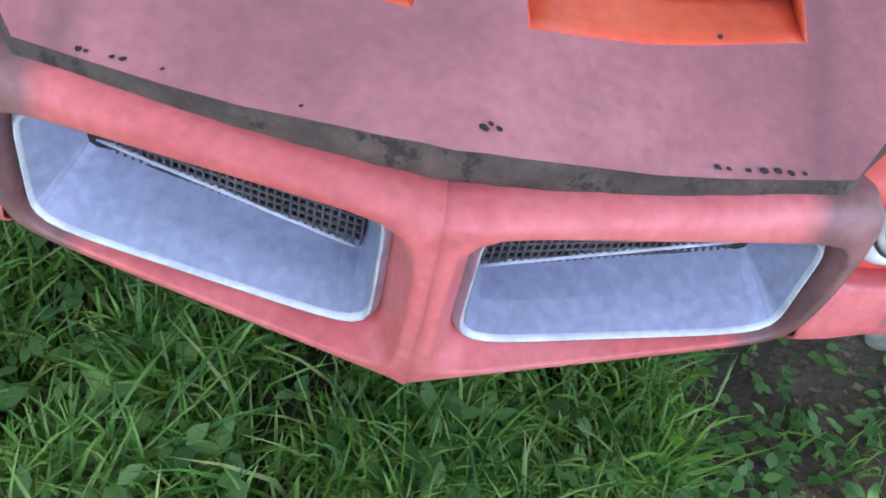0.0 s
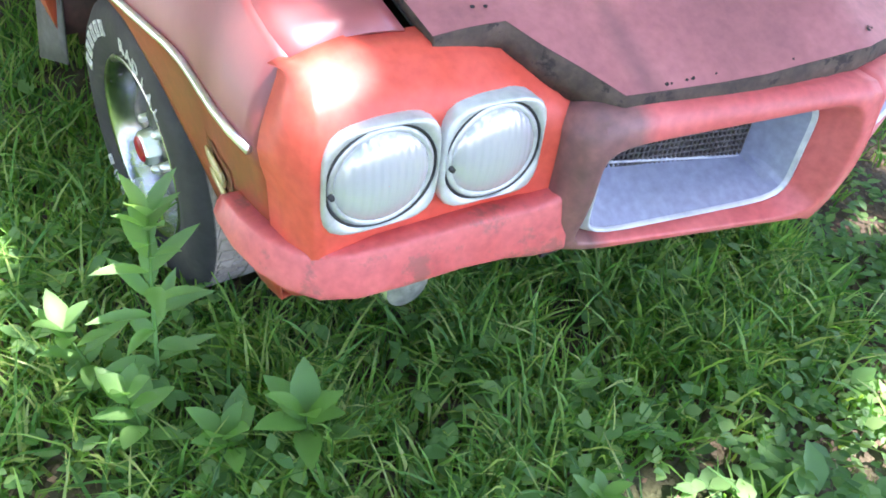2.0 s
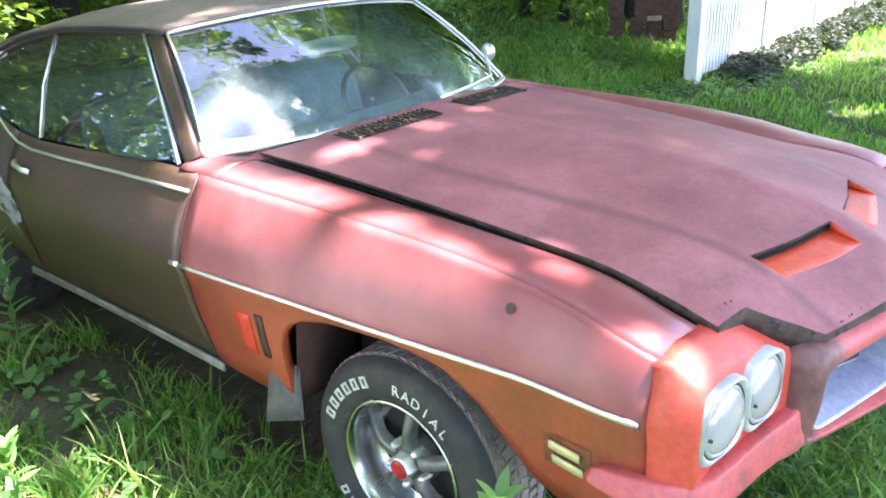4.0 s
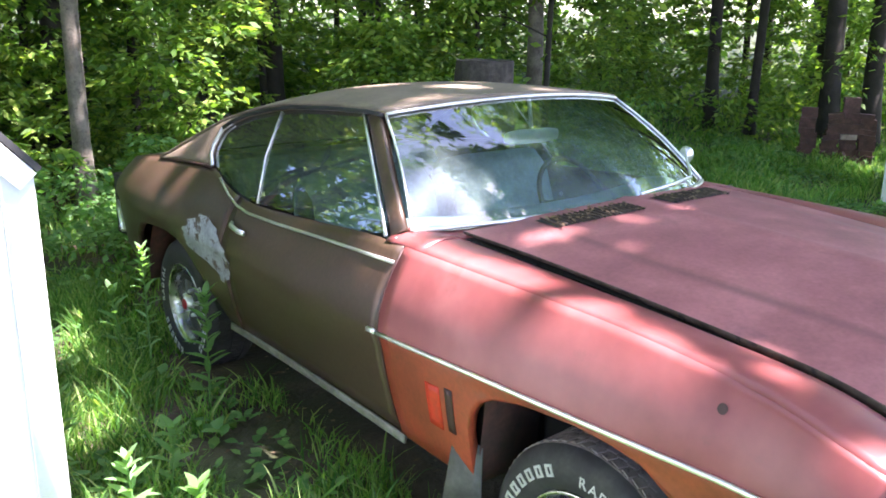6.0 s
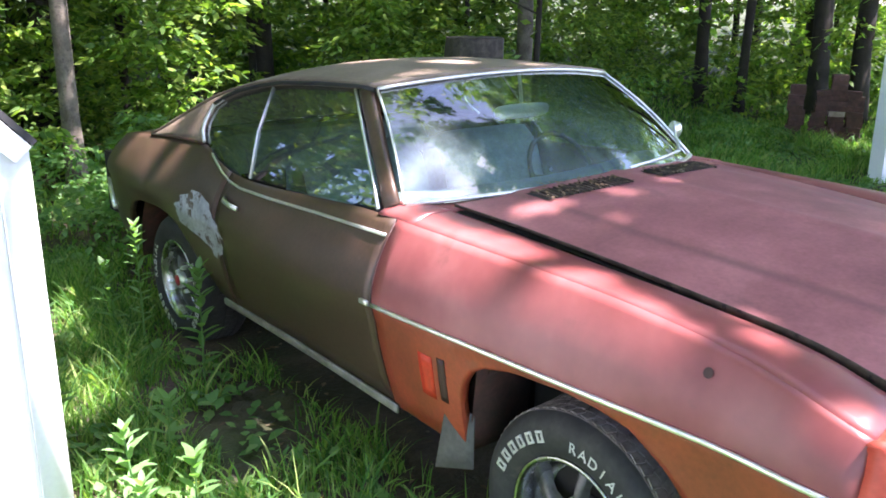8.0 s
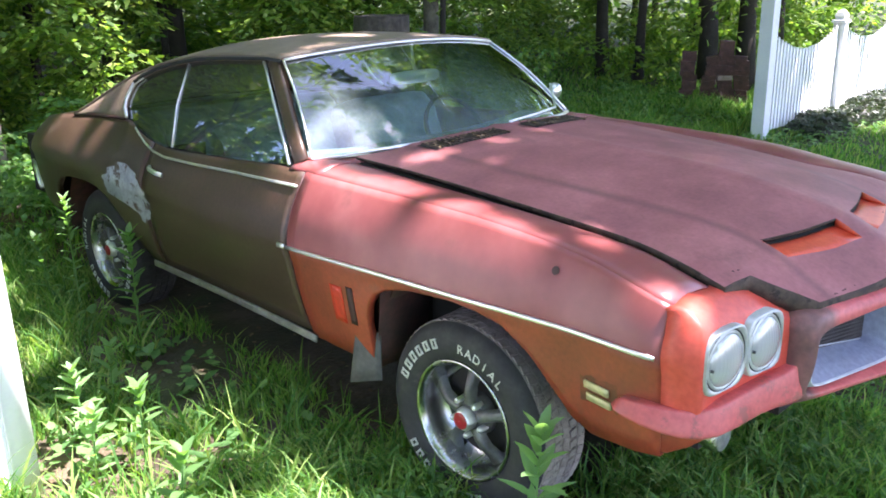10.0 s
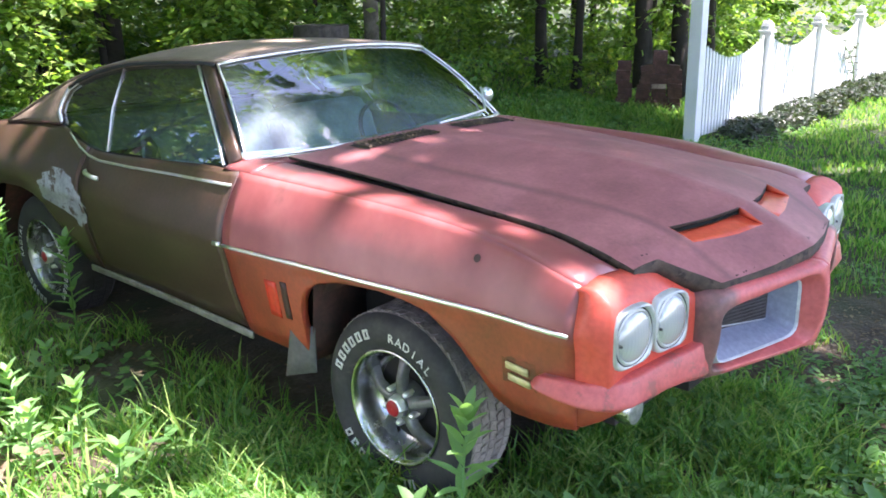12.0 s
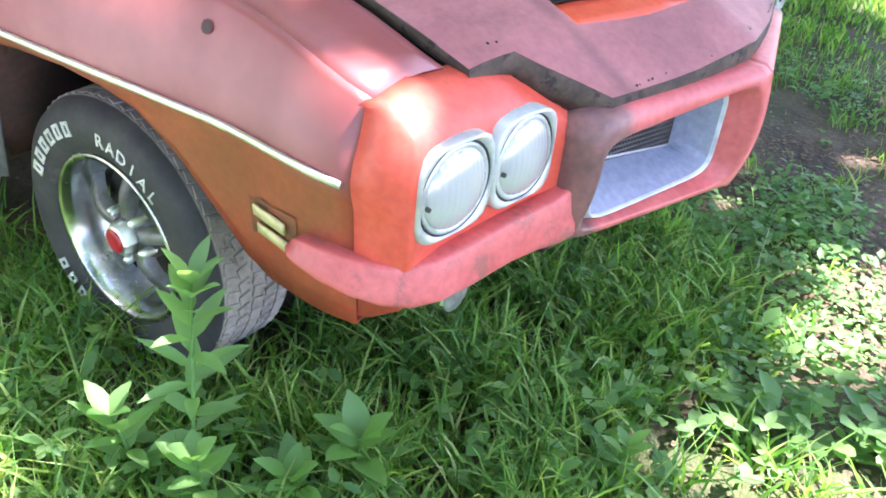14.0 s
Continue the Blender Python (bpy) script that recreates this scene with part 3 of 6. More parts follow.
for s in (-1, 1):
    fys = spread((-0.742, -0.43, 8), (-0.43, -0.1, 14), (-0.1, 0.3, 8), (0.3, 0.418, 8), (0.418, 0.423, 1), (0.423, 0.818, 7))
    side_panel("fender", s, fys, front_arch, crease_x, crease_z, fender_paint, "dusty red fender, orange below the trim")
    # the fender's upper face, from the crease to the gap beside the hood
    top = []
    for y in spread((-0.740, 0.84, 30)):
        a = Vector((s * crease_x(y), y, crease_z(y)))
        b = Vector((s * (gap_x(max(y, -0.76)) + 0.020), y, gap_z(max(y, -0.775)) - 0.004))
        top.append([lerp(a, b, i / 6) + Vector((0, 0, 0.012 * math.sin(math.pi * i / 6))) for i in range(7)] + [b + Vector((-s * 0.003, 0, -0.09))])
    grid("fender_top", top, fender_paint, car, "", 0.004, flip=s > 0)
    side_panel("door", s, spread((0.826, 2.0, 24)), lambda y: 0.42, belt_x, belt_z, brown_paint, "dull brown door")
    side_panel("quarter_panel", s, spread((2.006, 2.14, 3), (2.14, 2.5, 14), (2.5, 3.05, 12), (3.05, 3.22, 7), (3.22, 4.0, 10)), rear_arch, belt_x, belt_z, brown_paint, "dull brown quarter panel")
    part("rocker_trim", mesh_of("rocker_trim", *bar([(s * (low_x(y) + 0.012), y, 0.398 + 0.014 * max(y - 0.8, 0)) for y in spread((0.79, 2.12, 12))], 0.012, 0.032)), dull_trim, car, "dull bright rocker moulding")
    # side trim on the fender, ending just behind the door gap
    part("side_trim", mesh_of("side_trim", *bar([(s * (side_x(y) + 0.005), y, side_z(y)) for y in spread((-0.728, 0.815, 28))], 0.011, 0.013)), chrome, car, "thin chrome side strip")
    part("side_trim_end", mesh_of("side_trim_end", *bar([(s * (side_x(y) + 0.004), y, side_z(y)) for y in (0.83, 0.85, 0.875)], 0.012, 0.017)), chrome, car, "chrome strip end on the door")
    # belt moulding from the door's front edge round the foot of the rear pillar
    pts = []
    for y, z in [(0.832, 1.005), (1.05, 1.0), (1.25, 0.996), (1.6, 0.986), (1.86, 0.984), (1.98, 0.996), (2.08, 1.022), (2.16, 1.052), (2.22, 1.075)]:
        pts.append((s * (flank(y, z, belt_x(y), belt_z(y)) + 0.004), y, z))
    part("belt_moulding", mesh_of("belt_moulding", *bar(pts, 0.008, 0.011)), chrome, car, "chrome belt moulding")
    # faded stripe patch and its dark bar behind the front wheel
    for a, b, z0, z1, m, n in ((0.535, 0.60, 0.545, 0.69, decal_red, "stripe"), (0.475, 0.508, 0.553, 0.70, decal_dark, "vent_slot")):
        rows = [[Vector((s * (flank(y, z, crease_x(y), crease_z(y)) + 0.003), y, z)) for z in spread((z0, z1, 6))] for y in spread((a, b, 3))]
        grid(n, rows, m, car, "", 0.004, flip=s > 0)
    rows = [[Vector((s * (flank(y, z, crease_x(y), crease_z(y)) + 0.002), y, z)) for z in spread((0.585 + 0.02 * noise.noise((y * 30, 1, s)), 0.668 + 0.012 * noise.noise((y * 34, 4, s)), 5))] for y in spread((-0.475, -0.61, 10))]
    grid("marker_housing", rows, marker_grime, car, "grimy recess round the marker lights", flip=s > 0)
    # marker lights: two slanted bars in a darker recess
    for k in (0, 1):
        y0, z0 = -0.497 - 0.008 * k, 0.646 - 0.037 * k
        rows = [[Vector((s * (flank(y, z, crease_x(y), crease_z(y)) + 0.006), y, z)) for z in (z0 - 0.011 - 0.1 * (y0 - y), z0 + 0.011 - 0.1 * (y0 - y))] for y in spread((y0, y0 - 0.088, 4))]
        grid("marker_light", rows, amber, car, "yellowed side marker lens", 0.006, flip=s > 0)
    # wheel wells
    for yc, half, top_z in ((0.0, 0.47, 0.79), (2.72, 0.52, 0.80)):
        rows = []
        for i in range(15):
            a = math.pi * i / 14
            y, z = yc - half * math.cos(a), max(0.36 + (top_z - 0.36) * min(math.sin(a) * 1.25, 1.0), 0.50 if math.cos(a) > 0 else 0.36)
            rows.append([Vector((s * x, y, z)) for x in (0.855, 0.75, 0.56)])
        grid("wheel_well", rows, well_rust, car, "rusty wheel well", 0.004, flip=s < 0)
    # splash panel and loose flap behind the front wheel
    rows = [[Vector((s * x, 0.405 + 0.02 * math.sin(6 * z), z)) for x in (0.90, 0.80, 0.66)] for z in spread((0.42, 0.74, 5))]
    grid("splash_panel", rows, well_rust, car, "maroon inner splash panel", 0.004)
    rows = []
    for f in (0, 0.33, 0.66, 1):
        rows.append([Vector((s * (0.945 - 0.03 * u - 0.02 * f), lerp(0.53, 0.505, f) - u * lerp(0.145, 0.10, f), lerp(0.315 + 0.045 * u, 0.53, f))) for u in (0, 0.35, 0.7, 1)])
    grid("mud_flap", rows, flap_rubber, car, "dusty grey mud flap", 0.006)

# dent and bare patch on the rear quarter
rows = []
for z in spread((0.645, 0.918, 26)):
    w0 = np.interp(z, [0.645, 0.68, 0.76, 0.81, 0.88, 0.918], [2.04, 1.985, 1.96, 1.97, 2.07, 2.17]) + 0.035 * noise.noise((z * 40, 0, 1))
    w1 = np.interp(z, [0.645, 0.69, 0.715, 0.74, 0.82, 0.88, 0.918], [2.08, 2.10, 2.24, 2.42, 2.41, 2.34, 2.24]) + 0.05 * noise.noise((z * 44, 5, 1))
    rows.append([Vector((-(flank(y, z, belt_x(y), belt_z(y)) + 0.003), y, z)) for y in spread((w0, max(w1, w0 + 0.02), 8))])
grid("bare_patch", rows, primer, car, "pale patch where the paint has come off")
# dark round dent on the near fender
bm = bmesh.new()
bmesh.ops.create_circle(bm, cap_ends=True, segments=14, radius=0.013)
y0, z0 = -0.371, 0.945
x0 = flank(y0, z0, crease_x(y0), crease_z(y0)) + 0.0025
x1 = flank(y0, z0 + 0.01, crease_x(y0), crease_z(y0)) + 0.0025
bmesh.ops.transform(bm, matrix=Matrix.Translation((-x0, y0, z0)) @ Euler((0, -math.pi / 2 + math.atan2(x0 - x1, 0.01), 0)).to_matrix().to_4x4(), verts=bm.verts)
part("rust_hole", bm, decal_dark, car, "small dark hole")

# ---- hood ----
def hood_front(x):
    return float(np.interp(abs(x), [0, 0.21, 0.405, 0.42, 0.511, 0.64], [-1.032, -0.990, -0.932, -0.905, -0.788, -0.772]))


hood_mid = curve([-1.06, -1.0, -0.93, -0.86, -0.8, -0.6, -0.4, 0, 0.5, 0.8], [0.886, 0.918, 0.952, 0.985, 1.012, 1.052, 1.074, 1.10, 1.122, 1.124])
hood_drop = curve([-1.05, -0.93, -0.77, -0.52, -0.2, 0.05, 0.33, 0.75], [0.18, 0.165, 0.117, 0.084, 0.070, 0.060, 0.052, 0.036])


def hood_z(x, y):
    q = abs(x) / 0.66
    bend = 0.385 + 0.075 * min(max((y + 0.65) / 0.8, 0), 1)
    ridge = 0.008 * (1 - min(max((abs(x) - bend) / 0.05, 0), 1)) - 0.005
    seam = 0.006 * max(0, 1 - abs(x) / 0.05)
    power = lerp(0.95, 1.7, min(max((y + 0.75) / 1.1, 0), 1))
    q = math.sqrt(q * q + 0.004) - 0.063
    return hood_mid(y) - hood_drop(y) * q ** power + ridge * min(1, (y + 0.9) / 0.3 if y > -0.9 else 0) + seam + 0.008


DIST = [0, 0.012, 0.035, 0.07, 0.105, 0.132, 0.16, 0.18, 0.20, 0.22, 0.255, 0.30, 0.36, 0.44, 0.54, 0.66, 0.80, 0.95, 1.1, 1.25, 1.4, 1.52, 1.60, 1.66, 1.70]
COLS = [0, 0.03, 0.055, 0.12, 0.19, 0.26, 0.325, 0.36, 0.388, 0.405, 0.44, 0.475, 0.511, 0.55, 0.59, 0.627]
COLS = [-c for c in COLS[:0:-1]] + COLS


def hood_point(c, j):
    y0 = hood_front(c)
    rear = 0.66 + 0.09 * (abs(c) / 0.627) ** 2.5
    far = (rear - y0) * (DIST[j] / 1.70) ** (1.0 if abs(c) < 0.42 else 1.1)
    y = y0 + (DIST[j] if DIST[j] < 0.3 and abs(c) <= 0.406 else far)
    x = c / 0.627 * gap_x(max(y, -0.77)) if abs(c) > 0.42 else c * (1 + 0.10 * min(max(y + 0.7, 0) / 1.4, 1))
    return Vector((x, y, hood_z(x, y)))


def in_scoop(c0, c1, j):
    m = abs(c0 + c1) / 2
    return 5 <= j < 9 and 0.05 < m < 0.388


hood_rows = [[hood_point(c, j) for c in COLS] for j in range(len(DIST))]
hood = grid("hood", hood_rows, hood_paint, car, "dusty maroon hood with two scoops, sitting slightly open", 0.0, skip=lambda i, j: in_scoop(COLS[j], COLS[j + 1], i))
under = [[p + Vector((0, 0, -0.022)) for p in r] for r in hood_rows]
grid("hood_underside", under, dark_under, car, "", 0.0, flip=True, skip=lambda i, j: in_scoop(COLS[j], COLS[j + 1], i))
# rotten lip along the hood's front and side edges
rng = random.Random(4)
edge = [hood_point(c, 0) for c in COLS]
fine = []
for a, b in zip(edge, edge[1:]):
    n = max(2, int((b - a).length / 0.012))
    fine += [lerp(a, b, i / n) for i in range(n)]
fine.append(edge[-1])
lip = [[], [], [], []]
for i, p in enumerate(fine):
    k = noise.noise(p * 26)
    ragged = 0.008 * k + 0.006 * noise.noise(p * 80)
    if noise.noise(p * 14 + Vector((3, 1, 9))) > 0.42:
        ragged += 0.008
    out = Vector((0, -0.003 + 0.002 * k, 0))
    lip[0].append(p + Vector((0, 0.006, 0.0015)))
    lip[1].append(p + out + Vector((0, 0, -0.002)))
    lip[2].append(p + out + Vector((0, 0.0, -0.034 + ragged * 0.5)))
    lip[3].append(p + Vector((0, 0.006, -0.058 + ragged)))
grid("hood_lip", lip, lip_rust, car, "rusted, broken front lip of the hood", 0.003, flip=True)
for s in (-1, 1):
    rows = [[], []]
    for j in range(len(DIST)):
        p = hood_point(s * 0.627, j)
        rows[0].append(p)
        rows[1].append(p + Vector((-s * 0.004, 0, -0.028 + 0.018 * min(1, DIST[j] / 1.2))))
    grid("hood_edge", rows, lip_rust, car, "dark folded hood edge", 0.003, flip=s > 0)
# scattered rust-through holes near the lip
for cx, cy, w in ((0.022, -1.006, 0.009), (0.036, -1.002, 0.006), (0.028, -1.0, 0.005), (-0.136, -0.995, 0.004), (-0.263, -0.962, 0.004), (-0.30, -0.953, 0.006), (-0.31, -0.951, 0.005), (-0.335, -0.946, 0.004), (-0.342, -0.944, 0.006), (0.25, -0.968, 0.007), (0.262, -0.966, 0.005), (0.283, -0.961, 0.006), (0.30, -0.956, 0.009), (0.315, -0.951, 0.008), (0.33, -0.949, 0.007), (0.345, -0.945, 0.005), (-0.53, -0.76, 0.006), (-0.55, -0.755, 0.007), (0.28, -0.83, 0.006)):
    pts = [Vector((cx + w * 0.62 * math.cos(a) * (1 + 0.5 * noise.noise((a * 3, cx * 40, 1))), cy + w * 0.42 * math.sin(a) * (1 + 0.7 * noise.noise((a * 2, cy * 60, 7))), 0)) for a in spread((0, 2 * math.pi * 7 / 8, 7))]
    part("rust_hole", mesh_of("rust_hole", [(p.x, p.y, hood_z(p.x, p.y) + 0.0025) for p in pts], [tuple(range(8))]), dark_under, car)
# scoops: a painted ramp that dives under the hood's skin, dark throat behind
js = [5, 6, 7, 8, 9]
for s in (-1, 1):
    cs = [c for c in COLS if 0.05 < abs(c) <= 0.389 and c * s > 0]
    ramp = []
    for j, d in zip(js, (0.0, 0.012, 0.018, 0.022, 0.026)):
        ramp.append([hood_point(c, j) + Vector((0, 0.004 if j == 9 else 0, -d)) for c in cs])
    ramp.append([p + Vector((0, 0.12, -0.05)) for p in ramp[-1]])
    grid("scoop_ramp", ramp, scoop_paint, car, "orange floor of the hood scoop", 0.002)
    for c in (cs[0], cs[-1]):
        rows = [[hood_point(c, j) for j in js], [hood_point(c, j) + Vector((0, 0, -d - 0.002)) for j, d in zip(js, (0.0, 0.012, 0.018, 0.022, 0.026))]]
        grid("scoop_wall", rows, scoop_paint, car, "", 0.002)
    a, b = hood_point(cs[0], 9), hood_point(cs[-1], 9)
    rows = [[p + Vector((0, 0.0, -0.001)) for p in (hood_point(c, 9) for c in cs)], [hood_point(c, 9) + Vector((0, 0.005, -0.009)) for c in cs]]
    grid("scoop_brow", rows, lip_rust, car, "dark upper edge of the scoop", 0.003)
    rows = [[hood_point(c, 9) + Vector((0, 0.07, dz)) for c in cs] for dz in (-0.01, -0.12)]
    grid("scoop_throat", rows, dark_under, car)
# louvres before the windscreen, with leaf litter on them
def vent_y(x, k):
    return 0.485 + 0.06 * (x / 0.5) ** 2 + 0.105 * k


for x0, x1 in ((-0.47, -0.09), (0.07, 0.50)):
    rows = [[Vector((x, vent_y(x, k), hood_z(x, vent_y(x, k)) + 0.003)) for x in spread((x0, x1, 8))] for k in (0, 0.33, 0.66, 1)]
    tray = grid("cowl_vent", rows, dark_under, car, "dark slotted cowl vent")
    n = 17
    for i in range(n):
        x = lerp(x0 + 0.012, x1 - 0.012, i / (n - 1))
        pts = [(x + 0.012 * k, vent_y(x, k), hood_z(x, vent_y(x, k)) + 0.005) for k in (0, 0.5, 1)]
        part("louvre", mesh_of("louvre", *bar(pts, 0.005, 0.008)), lip_rust, tray)

# ---- front end ----
for s in (-1, 1):
    face = [(0.415, -0.915), (0.45, -0.893), (0.50, -0.878), (0.56, -0.869), (0.66, -0.860), (0.75, -0.850), (0.822, -0.8465), (0.830, -0.8445), (0.8345, -0.838), (0.850, -0.790), (0.866, -0.742)]
    tops = [0.80, 0.825, 0.848, 0.866, 0.877, 0.882, 0.885, 0.887, 0.892, 0.897, 0.902]
    back = [(0.42, -0.80, 0.865), (0.45, -0.76, 0.885), (0.50, -0.735, 0.90), (0.56, -0.73, 0.908), (0.66, -0.735, 0.912), (0.75, -0.739, 0.914), (0.79, -0.741, 0.914), (0.805, -0.742, 0.914), (0.815, -0.743, 0.914), (0.822, -0.743, 0.914), (0.828, -0.743, 0.914)]
    rows = []
    for (x, y), zt, bk in zip(face, tops, back):
        y += 0.015 * min(1, max(0, (x - 0.43) / 0.05)) * min(1, max(0, (0.86 - x) / 0.06))
        col = [Vector((s * x, y + 0.012, 0.60))] + [Vector((s * x, y, lerp(0.655, zt - 0.05, i / 7))) for i in range(8)]
        e = Vector((s * x, y + 0.006, zt - 0.012))
        b = Vector((s * bk[0], bk[1], bk[2] + 0.012 * math.sin(math.pi * min(max((0.828 - bk[0]) / 0.181, 0), 1))))
        m = Vector((s * x, y + 0.016, zt))
        m = lerp(m, b, 0.06)
        col += [e, m, lerp(m, b, 0.3) + Vector((0, 0, 0.006)), lerp(m, b, 0.65) + Vector((0, 0, 0.006)), b, b + Vector((0, 0.005, -0.03))]
        k = min(1.0, max(0.0, (x - 0.815) / 0.051))
        for c in col[:11]:
            c.x = lerp(c.x, s * (flank(-0.742, c.z, 0.828, 0.914) - 0.001), k)
        rows.append(col)
    grid("headlamp_panel", rows, header_paint, car, "bright orange-red headlamp panel", 0.004, flip=s < 0)
    def bumper_bar(offs, path):
        rows = []
        for i, (x, y, zb, zt) in enumerate(path):
            a, c = path[max(i - 1, 0)], path[min(i + 1, len(path) - 1)]
            d = Vector((c[0] - a[0], c[1] - a[1], 0)).normalized()
            nrm = Vector((d.y, -d.x, 0))
            rows.append([Vector((s * (x + nrm.x * o), y + nrm.y * o, lerp(zb, zt, h))) for o, h in offs])
        return rows

    path = [(0.446, -0.918, 0.584, 0.695), (0.462, -0.914, 0.582, 0.690), (0.495, -0.906, 0.580, 0.678), (0.54, -0.895, 0.581, 0.670), (0.62, -0.884, 0.583, 0.667), (0.72, -0.874, 0.583, 0.665), (0.79, -0.862, 0.582, 0.662), (0.835, -0.84, 0.582, 0.660), (0.863, -0.805, 0.585, 0.658), (0.882, -0.76, 0.590, 0.657), (0.893, -0.70, 0.597, 0.656), (0.899, -0.645, 0.606, 0.653), (0.900, -0.628, 0.612, 0.648), (0.894, -0.620, 0.622, 0.640)]
    offs = ((-0.06, 1.0), (-0.006, 1.0), (0.000, 0.99), (0.003, 0.965), (0.005, 0.93), (0.016, 0.27), (0.018, 0.17), (0.017, 0.11), (0.012, 0.045), (0.003, 0.005), (-0.006, 0.0), (-0.07, 0.02))
    grid("front_bumper", bumper_bar(offs, path), bumper_paint, car, "faded red body-coloured front bumper", 0.003, flip=s < 0)
    path = [(0.43, -0.86, 0.535, 0.60), (0.54, -0.83, 0.525, 0.60), (0.72, -0.81, 0.515, 0.60), (0.79, -0.79, 0.505, 0.60), (0.835, -0.755, 0.495, 0.60), (0.855, -0.70, 0.487, 0.605), (0.864, -0.60, 0.483, 0.61)]
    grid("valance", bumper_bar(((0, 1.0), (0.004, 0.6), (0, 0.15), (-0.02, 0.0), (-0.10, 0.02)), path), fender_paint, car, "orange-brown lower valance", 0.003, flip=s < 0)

    # seam where the lamp panel meets the nose
    pts = []
    for x, z in ((0.426, 0.805), (0.432, 0.77), (0.441, 0.735), (0.452, 0.712), (0.468, 0.698), (0.50, 0.688), (0.53, 0.684)):
        y = float(np.interp(x, [p[0] for p in face], [p[1] for p in face])) + 0.015 * min(1, max(0, (x - 0.43) / 0.05))
        pts.append((s * x, y - 0.001, z))
    part("panel_seam", mesh_of("panel_seam", *tube(pts, 0.0032, 6)), decal_dark, car, "dark seam beside the nose")
    # paired headlamps in squared metal bezels
    def lamp(cx, cy, cz, yaw, r, w):
        m = Matrix.Translation((s * cx, cy, cz)) @ Matrix.Rotation(radians(s * yaw), 4, "Z")

        def square(a, half, p, y, flat=1.0):
            c, q = math.cos(a), math.sin(a)
            k = half / (abs(c) ** p + abs(q) ** p) ** (1 / p)
            return Vector((c * k, y, q * k * flat))

        n, rows = 40, []
        for half, p, y in ((w + 0.001, 4.4, 0.035), (w + 0.001, 4.4, 0.004), (w - 0.001, 4.3, 0.0), (w - 0.004, 4.0, -0.001), (r + 0.009, 2.4, 0.001), (r + 0.0075, 2.0, 0.009)):
            rows.append([m @ square(2 * math.pi * k / n, half, p, y, 0.97) for k in range(n)])
        bez = part("headlamp", mesh_of("headlamp", *sheet(rows, flip=s > 0, loop=True)), bezel_metal, car, "round sealed-beam headlamp in a squared bezel")
        rows = [[m @ square(2 * math.pi * k / n, q, 2.0, y) for k in range(n)] for q, y in ((r + 0.006, 0.016), (r + 0.006, 0.006), (r, 0.0), (r - 0.004, 0.004))]
        part("retaining_ring", mesh_of("retaining_ring", *sheet(rows, loop=True)), bezel_metal, bez)
        rows = [[m @ square(2 * math.pi * k / n, q, 2.0, y) for k in range(n)] for q, y in ((r + 0.0095, 0.016), (r + 0.0095, 0.0035), (r + 0.0055, 0.0035), (r + 0.0055, 0.016))]
        part("gap_ring", mesh_of("gap_ring", *sheet(rows, loop=True)), black_plastic, bez)
        rows = [[m @ square(2 * math.pi * k / n, max((r - 0.003) * math.sin(b), 0.0005), 2.0, 0.008 - 0.026 * math.cos(b)) for k in range(n)] for b in spread((0.0, math.pi / 2, 8))]
        part("lens", mesh_of("lens", *sheet(rows, loop=True)), lamp_glass, bez, "fluted glass lens")
        v = lathe([(-0.004, 0.0008), (-0.004, 0.004), (0.003, 0.0045)], 10)
        part("adjuster", mesh_of("adjuster", *moved(v, m @ Matrix.Translation((-r - 0.006, -0.012, 0.0)) @ Matrix.Rotation(math.pi / 2, 4, "Z"))), black_plastic, bez)

    lamp(0.752, -0.857, 0.776, 6, 0.0755, 0.0875)
    lamp(0.573, -0.875, 0.775, 4, 0.0755, 0.0875)
    # lamp under the bumper
    v = lathe([(0.0, 0.001), (-0.003, 0.03), (0.0, 0.043), (0.010, 0.048), (0.04, 0.046), (0.07, 0.035)], 28)
    m = Matrix.Translation((s * 0.667, -0.825, 0.512)) @ Matrix.Rotation(math.pi / 2, 4, "Z")
    part("turn_signal", mesh_of("turn_signal", *moved(v, m)), wheel_silver, car, "cloudy round lamp under the bumper")
    part("turn_lens", mesh_of("turn_lens", *moved(lathe([(-0.010, 0.001), (-0.008, 0.025), (-0.002, 0.040), (0.004, 0.042)], 24), m)), cloudy_glass, car, "cloudy lens")


# nose with two deep grille openings
def nose_y(x, z):
    return -1.098 + abs(x) * 0.318 + 1.1 * (z - 0.75) ** 2


def grille_y(x):
    return -1.040 + abs(x) * 0.236


def round_box(a, x0, x1, z0, z1, p):
    c, q = math.cos(a), math.sin(a)
    k = 1 / (abs(c) ** p + abs(q) ** p) ** (1 / p)
    return lerp(x0, x1, 0.5 + 0.5 * c * k), lerp(z0, z1, 0.5 + 0.5 * q * k)


